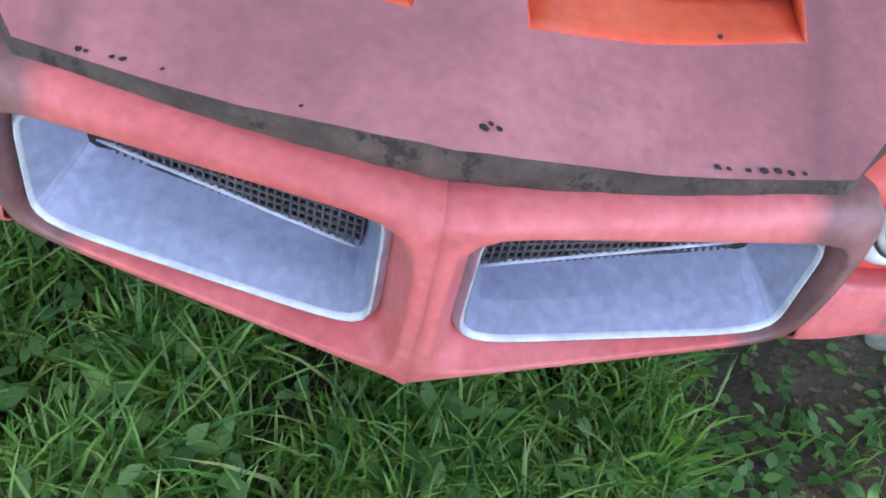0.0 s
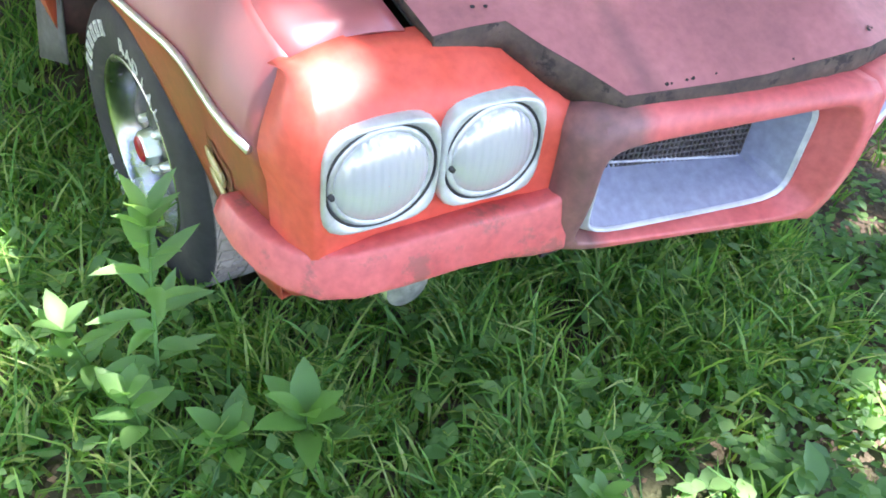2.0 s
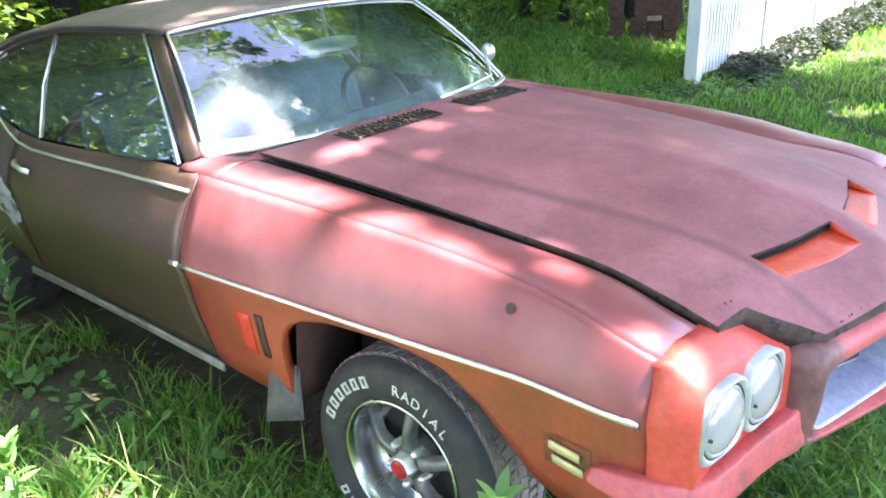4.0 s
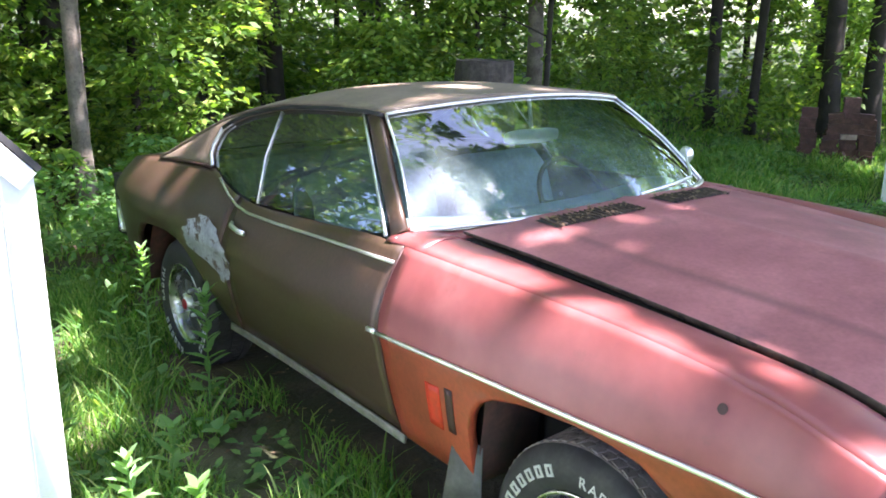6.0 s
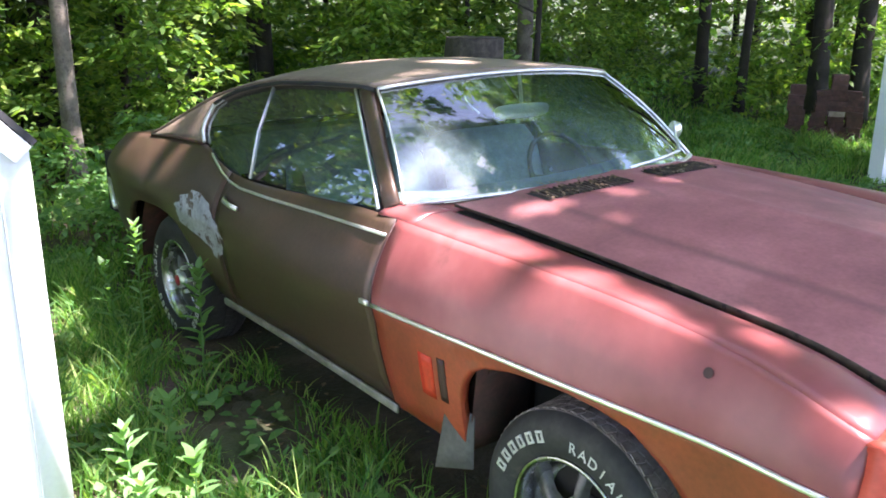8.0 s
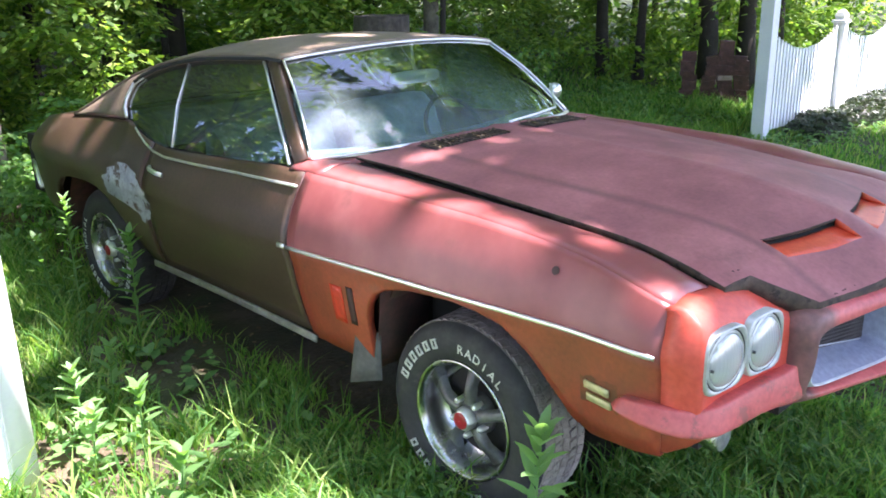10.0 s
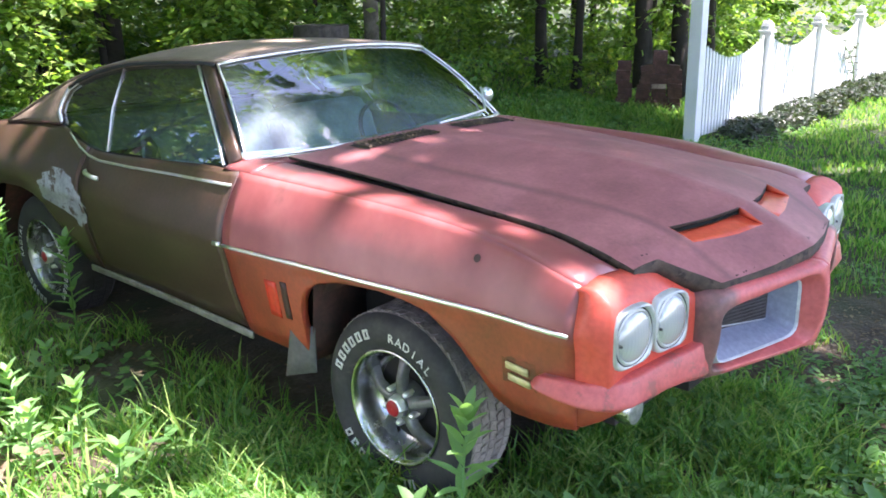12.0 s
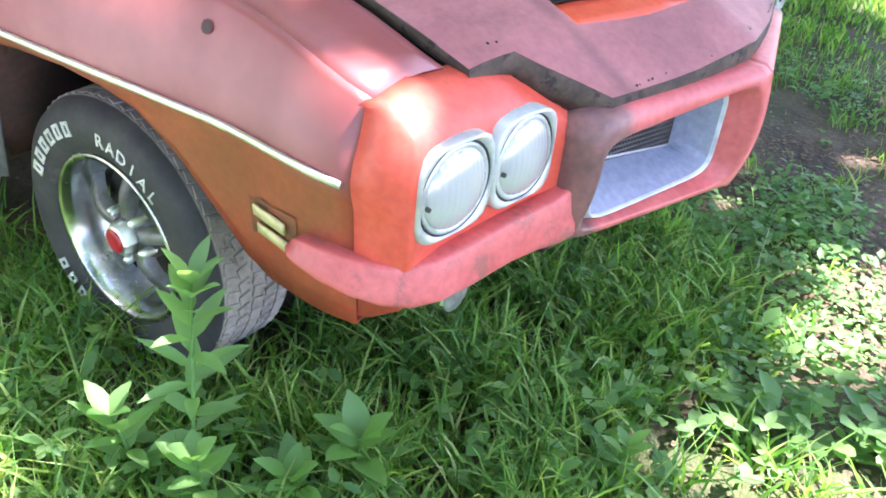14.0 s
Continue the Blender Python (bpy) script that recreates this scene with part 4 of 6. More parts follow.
N = 72
for s in (-1, 1):
    def ring(x0, x1, z0, z1, p, depth, lift=0.0, soft=False, flat=False, slant=0.0):
        pts = []
        for k in range(N):
            a = 2 * math.pi * k / N
            x, z = round_box(a, x0, x1, z0, z1, p)
            if soft and math.cos(a) < 0:
                x, z = lerp(x0, x1, 0.5 + 0.5 * max(-1, math.cos(a) * 1.42)), lerp(z0, z1, 0.5 + 0.5 * max(-1, min(1, math.sin(a) * 1.42)))
            if lift < 0.048:
                z -= 0.028 * max(0, (x - 0.05) / 0.37) * max(0, (z - 0.60) / 0.2)
            z += lift * (0.42 - x) + slant * (x - x0) / (x1 - x0) * (z1 - z) / (z1 - z0)
            near = min(1.0, max(0.0, (x - 0.004) / 0.05)) if x < 0.06 and soft and z < 0.82 else 1.0
            pts.append(Vector((s * max(x, 0.0), (grille_y(x) if flat else nose_y(x, z)) + depth * near, z)))
        return pts

    rows = [ring(-0.001, 0.450, 0.566, 0.836, 10, 0.12, 0.06, True), ring(-0.001, 0.462, 0.552, 0.848, 10, 0.05, 0.06, True), ring(-0.001, 0.458, 0.556, 0.846, 9, 0.014, 0.06, True), ring(-0.001, 0.447, 0.566, 0.838, 8, 0.0, 0.05, True), ring(0.014, 0.441, 0.576, 0.830, 8, 0.0, 0.045), ring(0.017, 0.438, 0.580, 0.827, 8, 0.0015, 0.042), ring(0.0185, 0.4365, 0.582, 0.8255, 8, 0.006, 0.04), ring(0.024, 0.433, 0.588, 0.822, 7, 0.024, 0.035), ring(0.034, 0.428, 0.598, 0.817, 7, 0.048, 0.03), ring(0.045, 0.420, 0.607, 0.809, 7, 0.11, 0.03)]
    grid("nose", rows, nose_paint, car, "pointed faded red nose round the grilles", 0.0, flip=s > 0, loop=True)
    top = []
    for x in spread((0.0, 0.44, 12)):
        zt = 0.838 + 0.05 * (0.42 - x) - (0.01 if x > 0.42 else 0)
        top.append([Vector((s * x, nose_y(x, zt) + dy, zt + dz)) for dy, dz in ((0.0005, -0.012), (0.004, -0.002), (0.02, 0.007), (0.06, 0.006), (0.14, -0.004))])
    grid("nose_top", top, nose_paint, car, "", 0.0, flip=s < 0)
    rows = [ring(x0, x1, z0, z1, 7, d, 0.03, False, True) for x0, x1, z0, z1, d in ((0.038, 0.428, 0.599, 0.818, 0.02), (0.0452, 0.4208, 0.6062, 0.8118, 0.004), (0.046, 0.420, 0.607, 0.811, 0.0015), (0.0482, 0.4178, 0.6095, 0.8092, 0.002), (0.050, 0.416, 0.612, 0.807, 0.014))]
    frame_part = grid("grille", rows, rim_metal, car, "silver grille box with a bright rim", 0.0, flip=s > 0, loop=True)
    rows = [ring(x0, x1, z0, z1, q, d, 0.03, False, True, k) for x0, x1, z0, z1, q, d, k in ((0.050, 0.416, 0.612, 0.807, 7, 0.010, 0.0), (0.056, 0.396, 0.630, 0.803, 9, 0.05, 0.014), (0.062, 0.374, 0.646, 0.800, 14, 0.098, 0.034), (0.064, 0.371, 0.650, 0.800, 14, 0.105, 0.036))]
    grid("grille_box", rows, silver, frame_part, "dull silver grille box", 0.0, flip=s > 0, loop=True, smooth=False)
    pts = [Vector((s * x, grille_y(x) + 0.108, z)) for x, z in ((0.05, 0.63), (0.40, 0.63), (0.40, 0.82), (0.05, 0.82))]
    part("grille_back", mesh_of("grille_back", pts, [(0, 1, 2, 3)]), black_plastic, frame_part)
    pieces = []
    for i in range(34):
        x = lerp(0.068, 0.364, i / 33)
        pieces.append(bar([(s * x, grille_y(x) + 0.098, 0.655), (s * x, grille_y(x) + 0.098, 0.81)], 0.0035, 0.006, Vector((0, 1, 0))))
    for i in range(13):
        z = lerp(0.658, 0.80, i / 12)
        pieces.append(bar([(s * 0.066, grille_y(0.066) + 0.098, z), (s * 0.368, grille_y(0.368) + 0.098, z)], 0.006, 0.0035))
    part("grille_mesh", mesh_of("grille_mesh", *join(*pieces)), mesh_grey, frame_part, "dusty black square grille mesh")
    rows = [[Vector((s * x, grille_y(x) + d, z)) for x in spread((0.066, 0.368, 4))] for z, d in ((0.66, 0.104), (0.66, 0.092))]
    for row in rows:
        for p in row:
            p.z += 0.034 * (abs(p.x) - 0.066) / 0.302 + 0.012 * (0.42 - abs(p.x)) - 0.006
    grid("mesh_rim", rows, rim_metal, frame_part, "", 0.003)

# ---- greenhouse ----
edge_x = curve([1.2, 1.4, 1.9, 2.2, 2.45, 2.75, 3.05, 3.1], [0.635, 0.641, 0.658, 0.682, 0.71, 0.757, 0.808, 0.81])
edge_z = curve([1.2, 1.4, 1.9, 2.2, 2.45, 2.75, 3.05, 3.1], [1.424, 1.424, 1.405, 1.363, 1.30, 1.185, 1.062, 1.05])
crown = curve([1.1, 1.3, 1.7, 2.2, 2.5, 3.1], [0.036, 0.046, 0.06, 0.066, 0.05, 0.012])


def roof_point(x_frac, y):
    bow = -0.10 * (1 - x_frac ** 2) * max(0, 1 - (y - 1.26) / 0.5)
    return Vector((x_frac * edge_x(y), y + bow, edge_z(y) + crown(y) * (1 - abs(x_frac) ** 2.4)))


rows = [[roof_point(i / 12, y) for i in range(-12, 13)] for y in spread((1.265, 2.5, 22), (2.5, 3.08, 10))]
grid("roof", rows, vinyl, car, "weathered tan-brown roof", 0.012, flip=True)
rows = [[roof_point(i / 12 * 0.82, y) + Vector((0, 0, 0.006)) for i in range(-12, 13)] for y in spread((2.42, 2.95, 8))]
grid("rear_window", rows, black_plastic, car, "dark rear window", 0.004, flip=True)
rows = [[Vector((i / 8 * belt_x(y), y, belt_z(y) - 0.004 + 0.02 * (1 - (i / 8) ** 2))) for i in range(-8, 9)] for y in spread((3.0, 3.98, 10))]
grid("trunk_lid", rows, brown_paint, car, "brown trunk lid", 0.005, flip=True)
rows = [[Vector((i / 6 * 0.70, 3.99 + 0.05 * (1 - (i / 6) ** 2), z)) for i in range(-6, 7)] for z in spread((0.52, 0.87, 5))]
grid("tail_panel", rows, brown_paint, car, "", 0.005)
for s in (-1, 1):
    pts = [(s * (flank(y, z, belt_x(y), belt_z(y)) + 0.010), y, z) for y, z in ((3.62, 0.565), (3.70, 0.612), (3.78, 0.658), (3.85, 0.695))]
    part("bumper_tip", mesh_of("bumper_tip", *bar(pts, 0.03, 0.022)), chrome, car, "chrome end of the rear bumper")

# windscreen
def screen_point(u, v):
    """u across -1..1, v from base 0 to top 1."""
    base = Vector((u * 0.795, 0.885 - 0.25 * (1 - abs(u) ** 2.2), 1.078 + 0.042 * (1 - u * u)))
    top = Vector((u * 0.632, 1.262 - 0.10 * (1 - u * u), 1.418 + 0.044 * (1 - u * u)))
    bulge = 0.016 * math.sin(math.pi * v)
    return lerp(base, top, v) + Vector((0, -bulge, bulge))


rows = [[screen_point(i / 12, v) for i in range(-12, 13)] for v in spread((0, 1, 8))]
ws = grid("windscreen", rows, screen_glass, car, "dusty windscreen with sky and leaves mirrored in it")
ws.visible_shadow = False
part("screen_trim", mesh_of("screen_trim", *join(bar([screen_point(i / 12, 1.0) + Vector((0, 0.0, 0.006)) for i in range(-12, 13)], 0.020, 0.012), bar([screen_point(i / 12, 0.0) + Vector((0, -0.006, 0.004)) for i in range(-12, 13)], 0.02, 0.012))), chrome, car, "bright windscreen moulding")
rows = [[screen_point(u, 0.0) + Vector((0, -0.004, -0.006)), lerp(screen_point(u, 0.0), Vector((u * 0.70, 0.64 + 0.10 * abs(u) ** 2.5, hood_z(u * 0.66, 0.65) - 0.02)), 1.0)] for u in (i / 12 for i in range(-12, 13))]
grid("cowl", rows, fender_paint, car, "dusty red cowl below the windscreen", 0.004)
for s in (-1, 1):
    # cowl corner that fills between fender, hood and pillar
    rows = [[lerp(Vector((s * 0.70, y, gap_z(y) - 0.004)), Vector((s * 0.872, y, 1.055)), i / 5) + Vector((0, 0, 0.016 * math.sin(math.pi * i / 5))) for i in range(6)] for y in spread((0.74, 0.93, 5))]
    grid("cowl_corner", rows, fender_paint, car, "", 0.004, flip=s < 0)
    pil = [screen_point(s * 1.0, v) for v in spread((0, 1, 8))]
    part("windscreen_pillar_trim", mesh_of("windscreen_pillar_trim", *bar([p + Vector((s * 0.004, -0.004, 0.003)) for p in pil], 0.009, 0.010, Vector((s, -0.5, 0.6)))), chrome, car, "bright pillar moulding")
    a_foot, a_head = Vector((s * 0.852, 0.945, 1.062)), Vector((s * 0.638, 1.39, 1.412))
    post = [lerp(lerp(pil[0], a_foot, 0.5), lerp(pil[-1], a_head, 0.5), t) for t in spread((0, 1, 6))]
    part("pillar", mesh_of("pillar", *bar(post, 0.062, 0.03, Vector((s, -0.2, 0.5)))), brown_paint, car, "brown windscreen pillar")
    part("window_frame", mesh_of("window_frame", *bar([lerp(a_foot, a_head, t) + Vector((s * 0.006, 0, 0)) for t in spread((0, 1, 5))], 0.012, 0.012, Vector((s, 0, 0.5)))), chrome, car, "bright window frame")
    # outline of the side windows
    line = [(0.965, 1.062), (1.375, 1.040), (1.83, 1.024), (1.98, 1.032), (2.135, 1.056), (2.26, 1.082), (2.338, 1.108), (2.395, 1.15), (2.412, 1.19), (2.40, 1.26), (2.34, 1.295), (2.24, 1.33), (2.08, 1.364), (1.91, 1.388), (1.65, 1.404), (1.38, 1.413)]

    def leaning(y, z, off=0.0):
        return Vector((s * (0.856 - (z - 1.06) * 0.618 + off + 0.012 * math.sin(math.pi * min(max((z - 1.06) / 0.35, 0), 1))), y, z))

    outline = [leaning(y, z, 0.004) for y, z in line]
    low_edge, top_edge = line[:9], line[8:]
    glass_rows = []
    for t in spread((0, 1, 12)):
        yb, zb = np.interp(t, np.linspace(0, 1, 9), [p[0] for p in low_edge]), np.interp(t, np.linspace(0, 1, 9), [p[1] for p in low_edge])
        yt, zt = np.interp(t, np.linspace(0, 1, 8), [p[0] for p in top_edge[::-1]]), np.interp(t, np.linspace(0, 1, 8), [p[1] for p in top_edge[::-1]])
        glass_rows.append([leaning(lerp(yb, yt, k / 4), lerp(zb, zt, k / 4), -0.004) for k in range(5)])
    g = grid("side_window", glass_rows, window_glass, car, "dusty side window")
    g.visible_shadow = False
    part("window_divider", mesh_of("window_divider", *bar([leaning(1.84, 1.026), leaning(1.93, 1.20, 0.002), leaning(1.99, 1.375, 0.002)], 0.008, 0.008, Vector((s, 0, 0)))), chrome, car, "bright window divider")
    part("drip_rail", mesh_of("drip_rail", *bar([leaning(y, z, 0.008) + Vector((0, 0, 0.012)) for y, z in line[9:]] + [leaning(1.27, 1.418, 0.006)], 0.016, 0.016)), black_plastic, car, "dark drip rail")
    part("pillar_moulding", mesh_of("pillar_moulding", *bar([leaning(y, z, 0.008) + Vector((0, 0.012, 0.004)) for y, z in line[6:11]], 0.02, 0.014, Vector((s, 0, 0)))), chrome, car, "chrome moulding round the rear pillar")
    # rear pillar: from the roof's edge to the window outline and the shoulder
    tops = [roof_point(s, y) for y in (1.38, 1.65, 1.91, 2.08, 2.24, 2.36, 2.48, 2.58, 2.66, 2.72, 2.80, 2.9, 3.0, 3.07)]
    feet = [leaning(y, z, 0.002) for y, z in ((1.38, 1.413), (1.65, 1.404), (1.91, 1.388), (2.08, 1.364), (2.24, 1.33), (2.34, 1.295), (2.40, 1.26), (2.412, 1.19), (2.395, 1.15), (2.345, 1.108))]
    feet += [Vector((s * belt_x(y), y, belt_z(y) - 0.002)) for y in (2.42, 2.62, 2.85, 3.06)]
    rows = [[lerp(b, t, k / 6) + Vector((s * 0.012 * math.sin(math.pi * k / 6), 0, 0)) for k in range(7)] for t, b in zip(tops, feet)]
    grid("sail_panel", rows, vinyl, car, "tan-brown rear pillar", 0.004, flip=s > 0)
    part("sail_trim", mesh_of("sail_trim", *bar([Vector((s * (belt_x(y) + 0.004), y, belt_z(y) + 0.001)) for y in spread((2.36, 3.06, 8))], 0.012, 0.010)), decal_dark, car, "dark seam at the foot of the roof")
    # door furniture
    hx = flank(1.86, 0.925, belt_x(1.86), belt_z(1.86))
    pts = [(s * (hx + 0.006), 1.94, 0.934), (s * (hx + 0.028), 1.91, 0.932), (s * (hx + 0.032), 1.84, 0.922), (s * (hx + 0.022), 1.80, 0.916)]
    part("door_handle", mesh_of("door_handle", *bar(pts, 0.014, 0.02)), chrome, car, "chrome door handle")
    v = lathe([(0.0, 0.001), (0.0, 0.008), (-0.003, 0.011), (-0.01, 0.011)], 14)
    part("door_lock", mesh_of("door_lock", *moved(v, Matrix.Translation((s * (hx + 0.018), 1.868, 0.848)) @ Matrix.Rotation(0 if s > 0 else math.pi, 4, "Z"))), chrome, car, "round key lock")
    part("door_gap", mesh_of("door_gap", *bar([(s * (flank(0.822, z, 0.872, 1.055) + 0.001), 0.822, z) for z in spread((0.40, 1.05, 10))], 0.006, 0.007, Vector((0, 1, 0)))), decal_dark, car)
    part("door_gap", mesh_of("door_gap", *bar([(s * (flank(2.003, z, belt_x(2.003), belt_z(2.003)) + 0.0005), 2.003, z) for z in spread((0.43, 1.02, 10))], 0.004, 0.006, Vector((0, 1, 0)))), decal_dark, car)

# far door mirror and the inside mirror
v = lathe([(-0.03, 0.001), (-0.028, 0.03), (-0.01, 0.05), (0.02, 0.055), (0.024, 0.05)], 20)
door_mirror = part("door_mirror", mesh_of("door_mirror", *moved(v, Matrix.Translation((0.985, 1.10, 1.15)) @ Matrix.Rotation(math.pi / 2, 4, "Z") @ Matrix.Scale(0.78, 4))), chrome, car, "round chrome door mirror")
part("mirror_stalk", mesh_of("mirror_stalk", *tube([(0.93, 1.10, 1.05), (0.96, 1.10, 1.10), (0.985, 1.10, 1.125)], 0.012)), chrome, door_mirror)
rows = []
for k in range(24):
    x, z = round_box(2 * math.pi * k / 24, -0.15, 0.15, 1.28, 1.338, 4)
    rows.append([Vector((x * f, 1.142 + d, 1.316 + (z - 1.316) * f)) for f, d in ((0.02, -0.014), (0.8, -0.012), (1, 0), (0.98, 0.012), (0.02, 0.014))])
rows.append(rows[0])
inner_mirror = grid("inside_mirror", rows, mirror_back, car, "inside mirror, its back coloured pale for the sky it catches")
part("mirror_stem", mesh_of("mirror_stem", *tube([(0, 1.15, 1.34), (0, 1.16, 1.40), (0, 1.17, 1.455)], 0.008)), chrome, inner_mirror)
# wiper, laid along the screen's foot
part("wiper", mesh_of("wiper", *tube([(0.10, 0.66, 1.136), (0.35, 0.70, 1.142), (0.55, 0.765, 1.14), (0.66, 0.87, 1.19), (0.68, 0.90, 1.23)], 0.006)), chrome, car, "bent wiper arm lying on the screen")

# ---- cabin ----
part("cabin_floor", mesh_of("cabin_floor", *box(-0.80, 0.80, 0.6, 2.9, 0.44, 0.47)), dark_under, car)
rows = [[Vector((x, 0.90 + dy - 0.16 * (1 - (x / 0.78) ** 2), z)) for x in spread((-0.78, 0.78, 14))] for dy, z in ((0.0, 1.07), (0.12, 1.085), (0.28, 1.06), (0.34, 1.0), (0.33, 0.82), (0.2, 0.7))]
grid("dashboard", rows, dash_plastic, car, "faded green-grey dashboard", 0.01)


def seat(x0, x1, y0, z1):
    """A bench with a rolled back."""
    rows = []
    for x, f in ((x0, 0.0), (x0 + 0.03, 0.8), (x0 + 0.10, 1.0), (lerp(x0, x1, 0.5), 1.0), (x1 - 0.10, 1.0), (x1 - 0.03, 0.8), (x1, 0.0)):
        prof = [(0, 0.50), (-0.02, 0.66), (0.05, 0.72), (0.42, 0.69), (0.50, 0.78), (0.60, z1 - 0.05), (0.65, z1), (0.72, z1 - 0.02), (0.74, 0.80), (0.70, 0.5)]
        cy, cz = 0.5, 0.70
        rows.append([Vector((x, y0 + cy + (a - cy) * (0.9 + 0.1 * f), cz + (b - cz) * (0.88 + 0.12 * f))) for a, b in prof])
    return rows


grid("seat", seat(-0.68, -0.06, 1.15, 1.12), seat_cloth, car, "pale vinyl front seat", 0.02)
grid("seat", seat(0.06, 0.68, 1.15, 1.12), seat_cloth, car, "pale vinyl front seat", 0.02)
grid("rear_seat", seat(-0.64, 0.64, 2.0, 1.06), seat_cloth, car, "pale vinyl rear bench", 0.02)
rows = []
for k in range(29):
    a = 2 * math.pi * k / 28
    c = Vector((0.36, 1.24, 1.0)) + Vector((math.cos(a) * 0.19, math.sin(a) * 0.10, math.sin(a) * 0.16))
    rows.append(c)
part("steering_wheel", mesh_of("steering_wheel", *join(tube(rows, 0.012, 8, False), bar([(0.18, 1.24, 1.0), (0.36, 1.21, 0.98), (0.54, 1.24, 1.0)], 0.03, 0.015), tube([(0.36, 1.21, 0.98), (0.36, 0.95, 0.90)], 0.03))), black_plastic, car, "thin-rimmed steering wheel")
rows = [[Vector((x, y, z)) for x, y in ((-0.62, 2.75), (0.62, 2.75))] for z in (0.6, 1.06)]
grid("parcel_shelf", [[Vector((x, y, 1.05)) for x in (-0.66, 0, 0.66)] for y in (2.66, 3.0)], dash_plastic, car, "", 0.01)

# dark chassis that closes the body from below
part("chassis", mesh_of("chassis", *join(box(-0.60, 0.60, -0.72, 0.62, 0.40, 0.86), box(-0.82, 0.82, 0.50, 2.18, 0.37, 0.44), box(-0.58, 0.58, 2.1, 3.9, 0.40, 0.9), box(-0.80, 0.80, 3.25, 3.9, 0.50, 0.86), box(-0.42, 0.42, -0.86, -0.72, 0.50, 0.82), box(-0.82, 0.82, 0.43, 0.60, 0.42, 0.98)), smooth=False), dark_under, car, "near-black underside")
part("axle", mesh_of("axle", *join(tube([(-0.72, 0, 0.33), (0.72, 0, 0.33)], 0.05), tube([(-0.72, 2.845, 0.335), (0.72, 2.845, 0.335)], 0.06))), dark_under, car)


# the front end stands broad and square: its outer corners lie further out and a little higher than the shell above gives them
def ease(v, a, b):
    v = min(max((v - a) / (b - a), 0), 1)
    return v * v * (3 - 2 * v)


def broadened(p):
    near, out = ease(-p.y, 0.38, 0.74), abs(p.x)
    d = 0.052 * min(out / 0.42, 1)
    if p.z > 0.84:
        d = lerp(d, 0.052 * ease(out, 0.385, 0.45), ease(p.y, -0.90, -0.84) * ease(-out, -0.5, -0.45))
    d += 0.014 * ease(out, 0.42, 0.48)
    return Vector((p.x + math.copysign(d * near, p.x), p.y, p.z + near * (0.026 * min(out / 0.45, 1) + 0.012 * ease(out, 0.45, 0.6) - 0.018)))


for ob in car.children_recursive:
    if ob.type == "MESH":
        for corner in ob.data.vertices:
            if corner.co.y < -0.38:
                corner.co = broadened(corner.co)


# ---- wheels ----
def letter_mesh(ch, size):
    c = bpy.data.curves.new("letter", "FONT")
    c.body, c.size, c.align_x, c.extrude = ch, size, "CENTER", 0.0015
    ob = bpy.data.objects.new("letter", c)
    scene.collection.objects.link(ob)
    me = bpy.data.meshes.new_from_object(ob)
    bpy.data.objects.remove(ob)
    return me


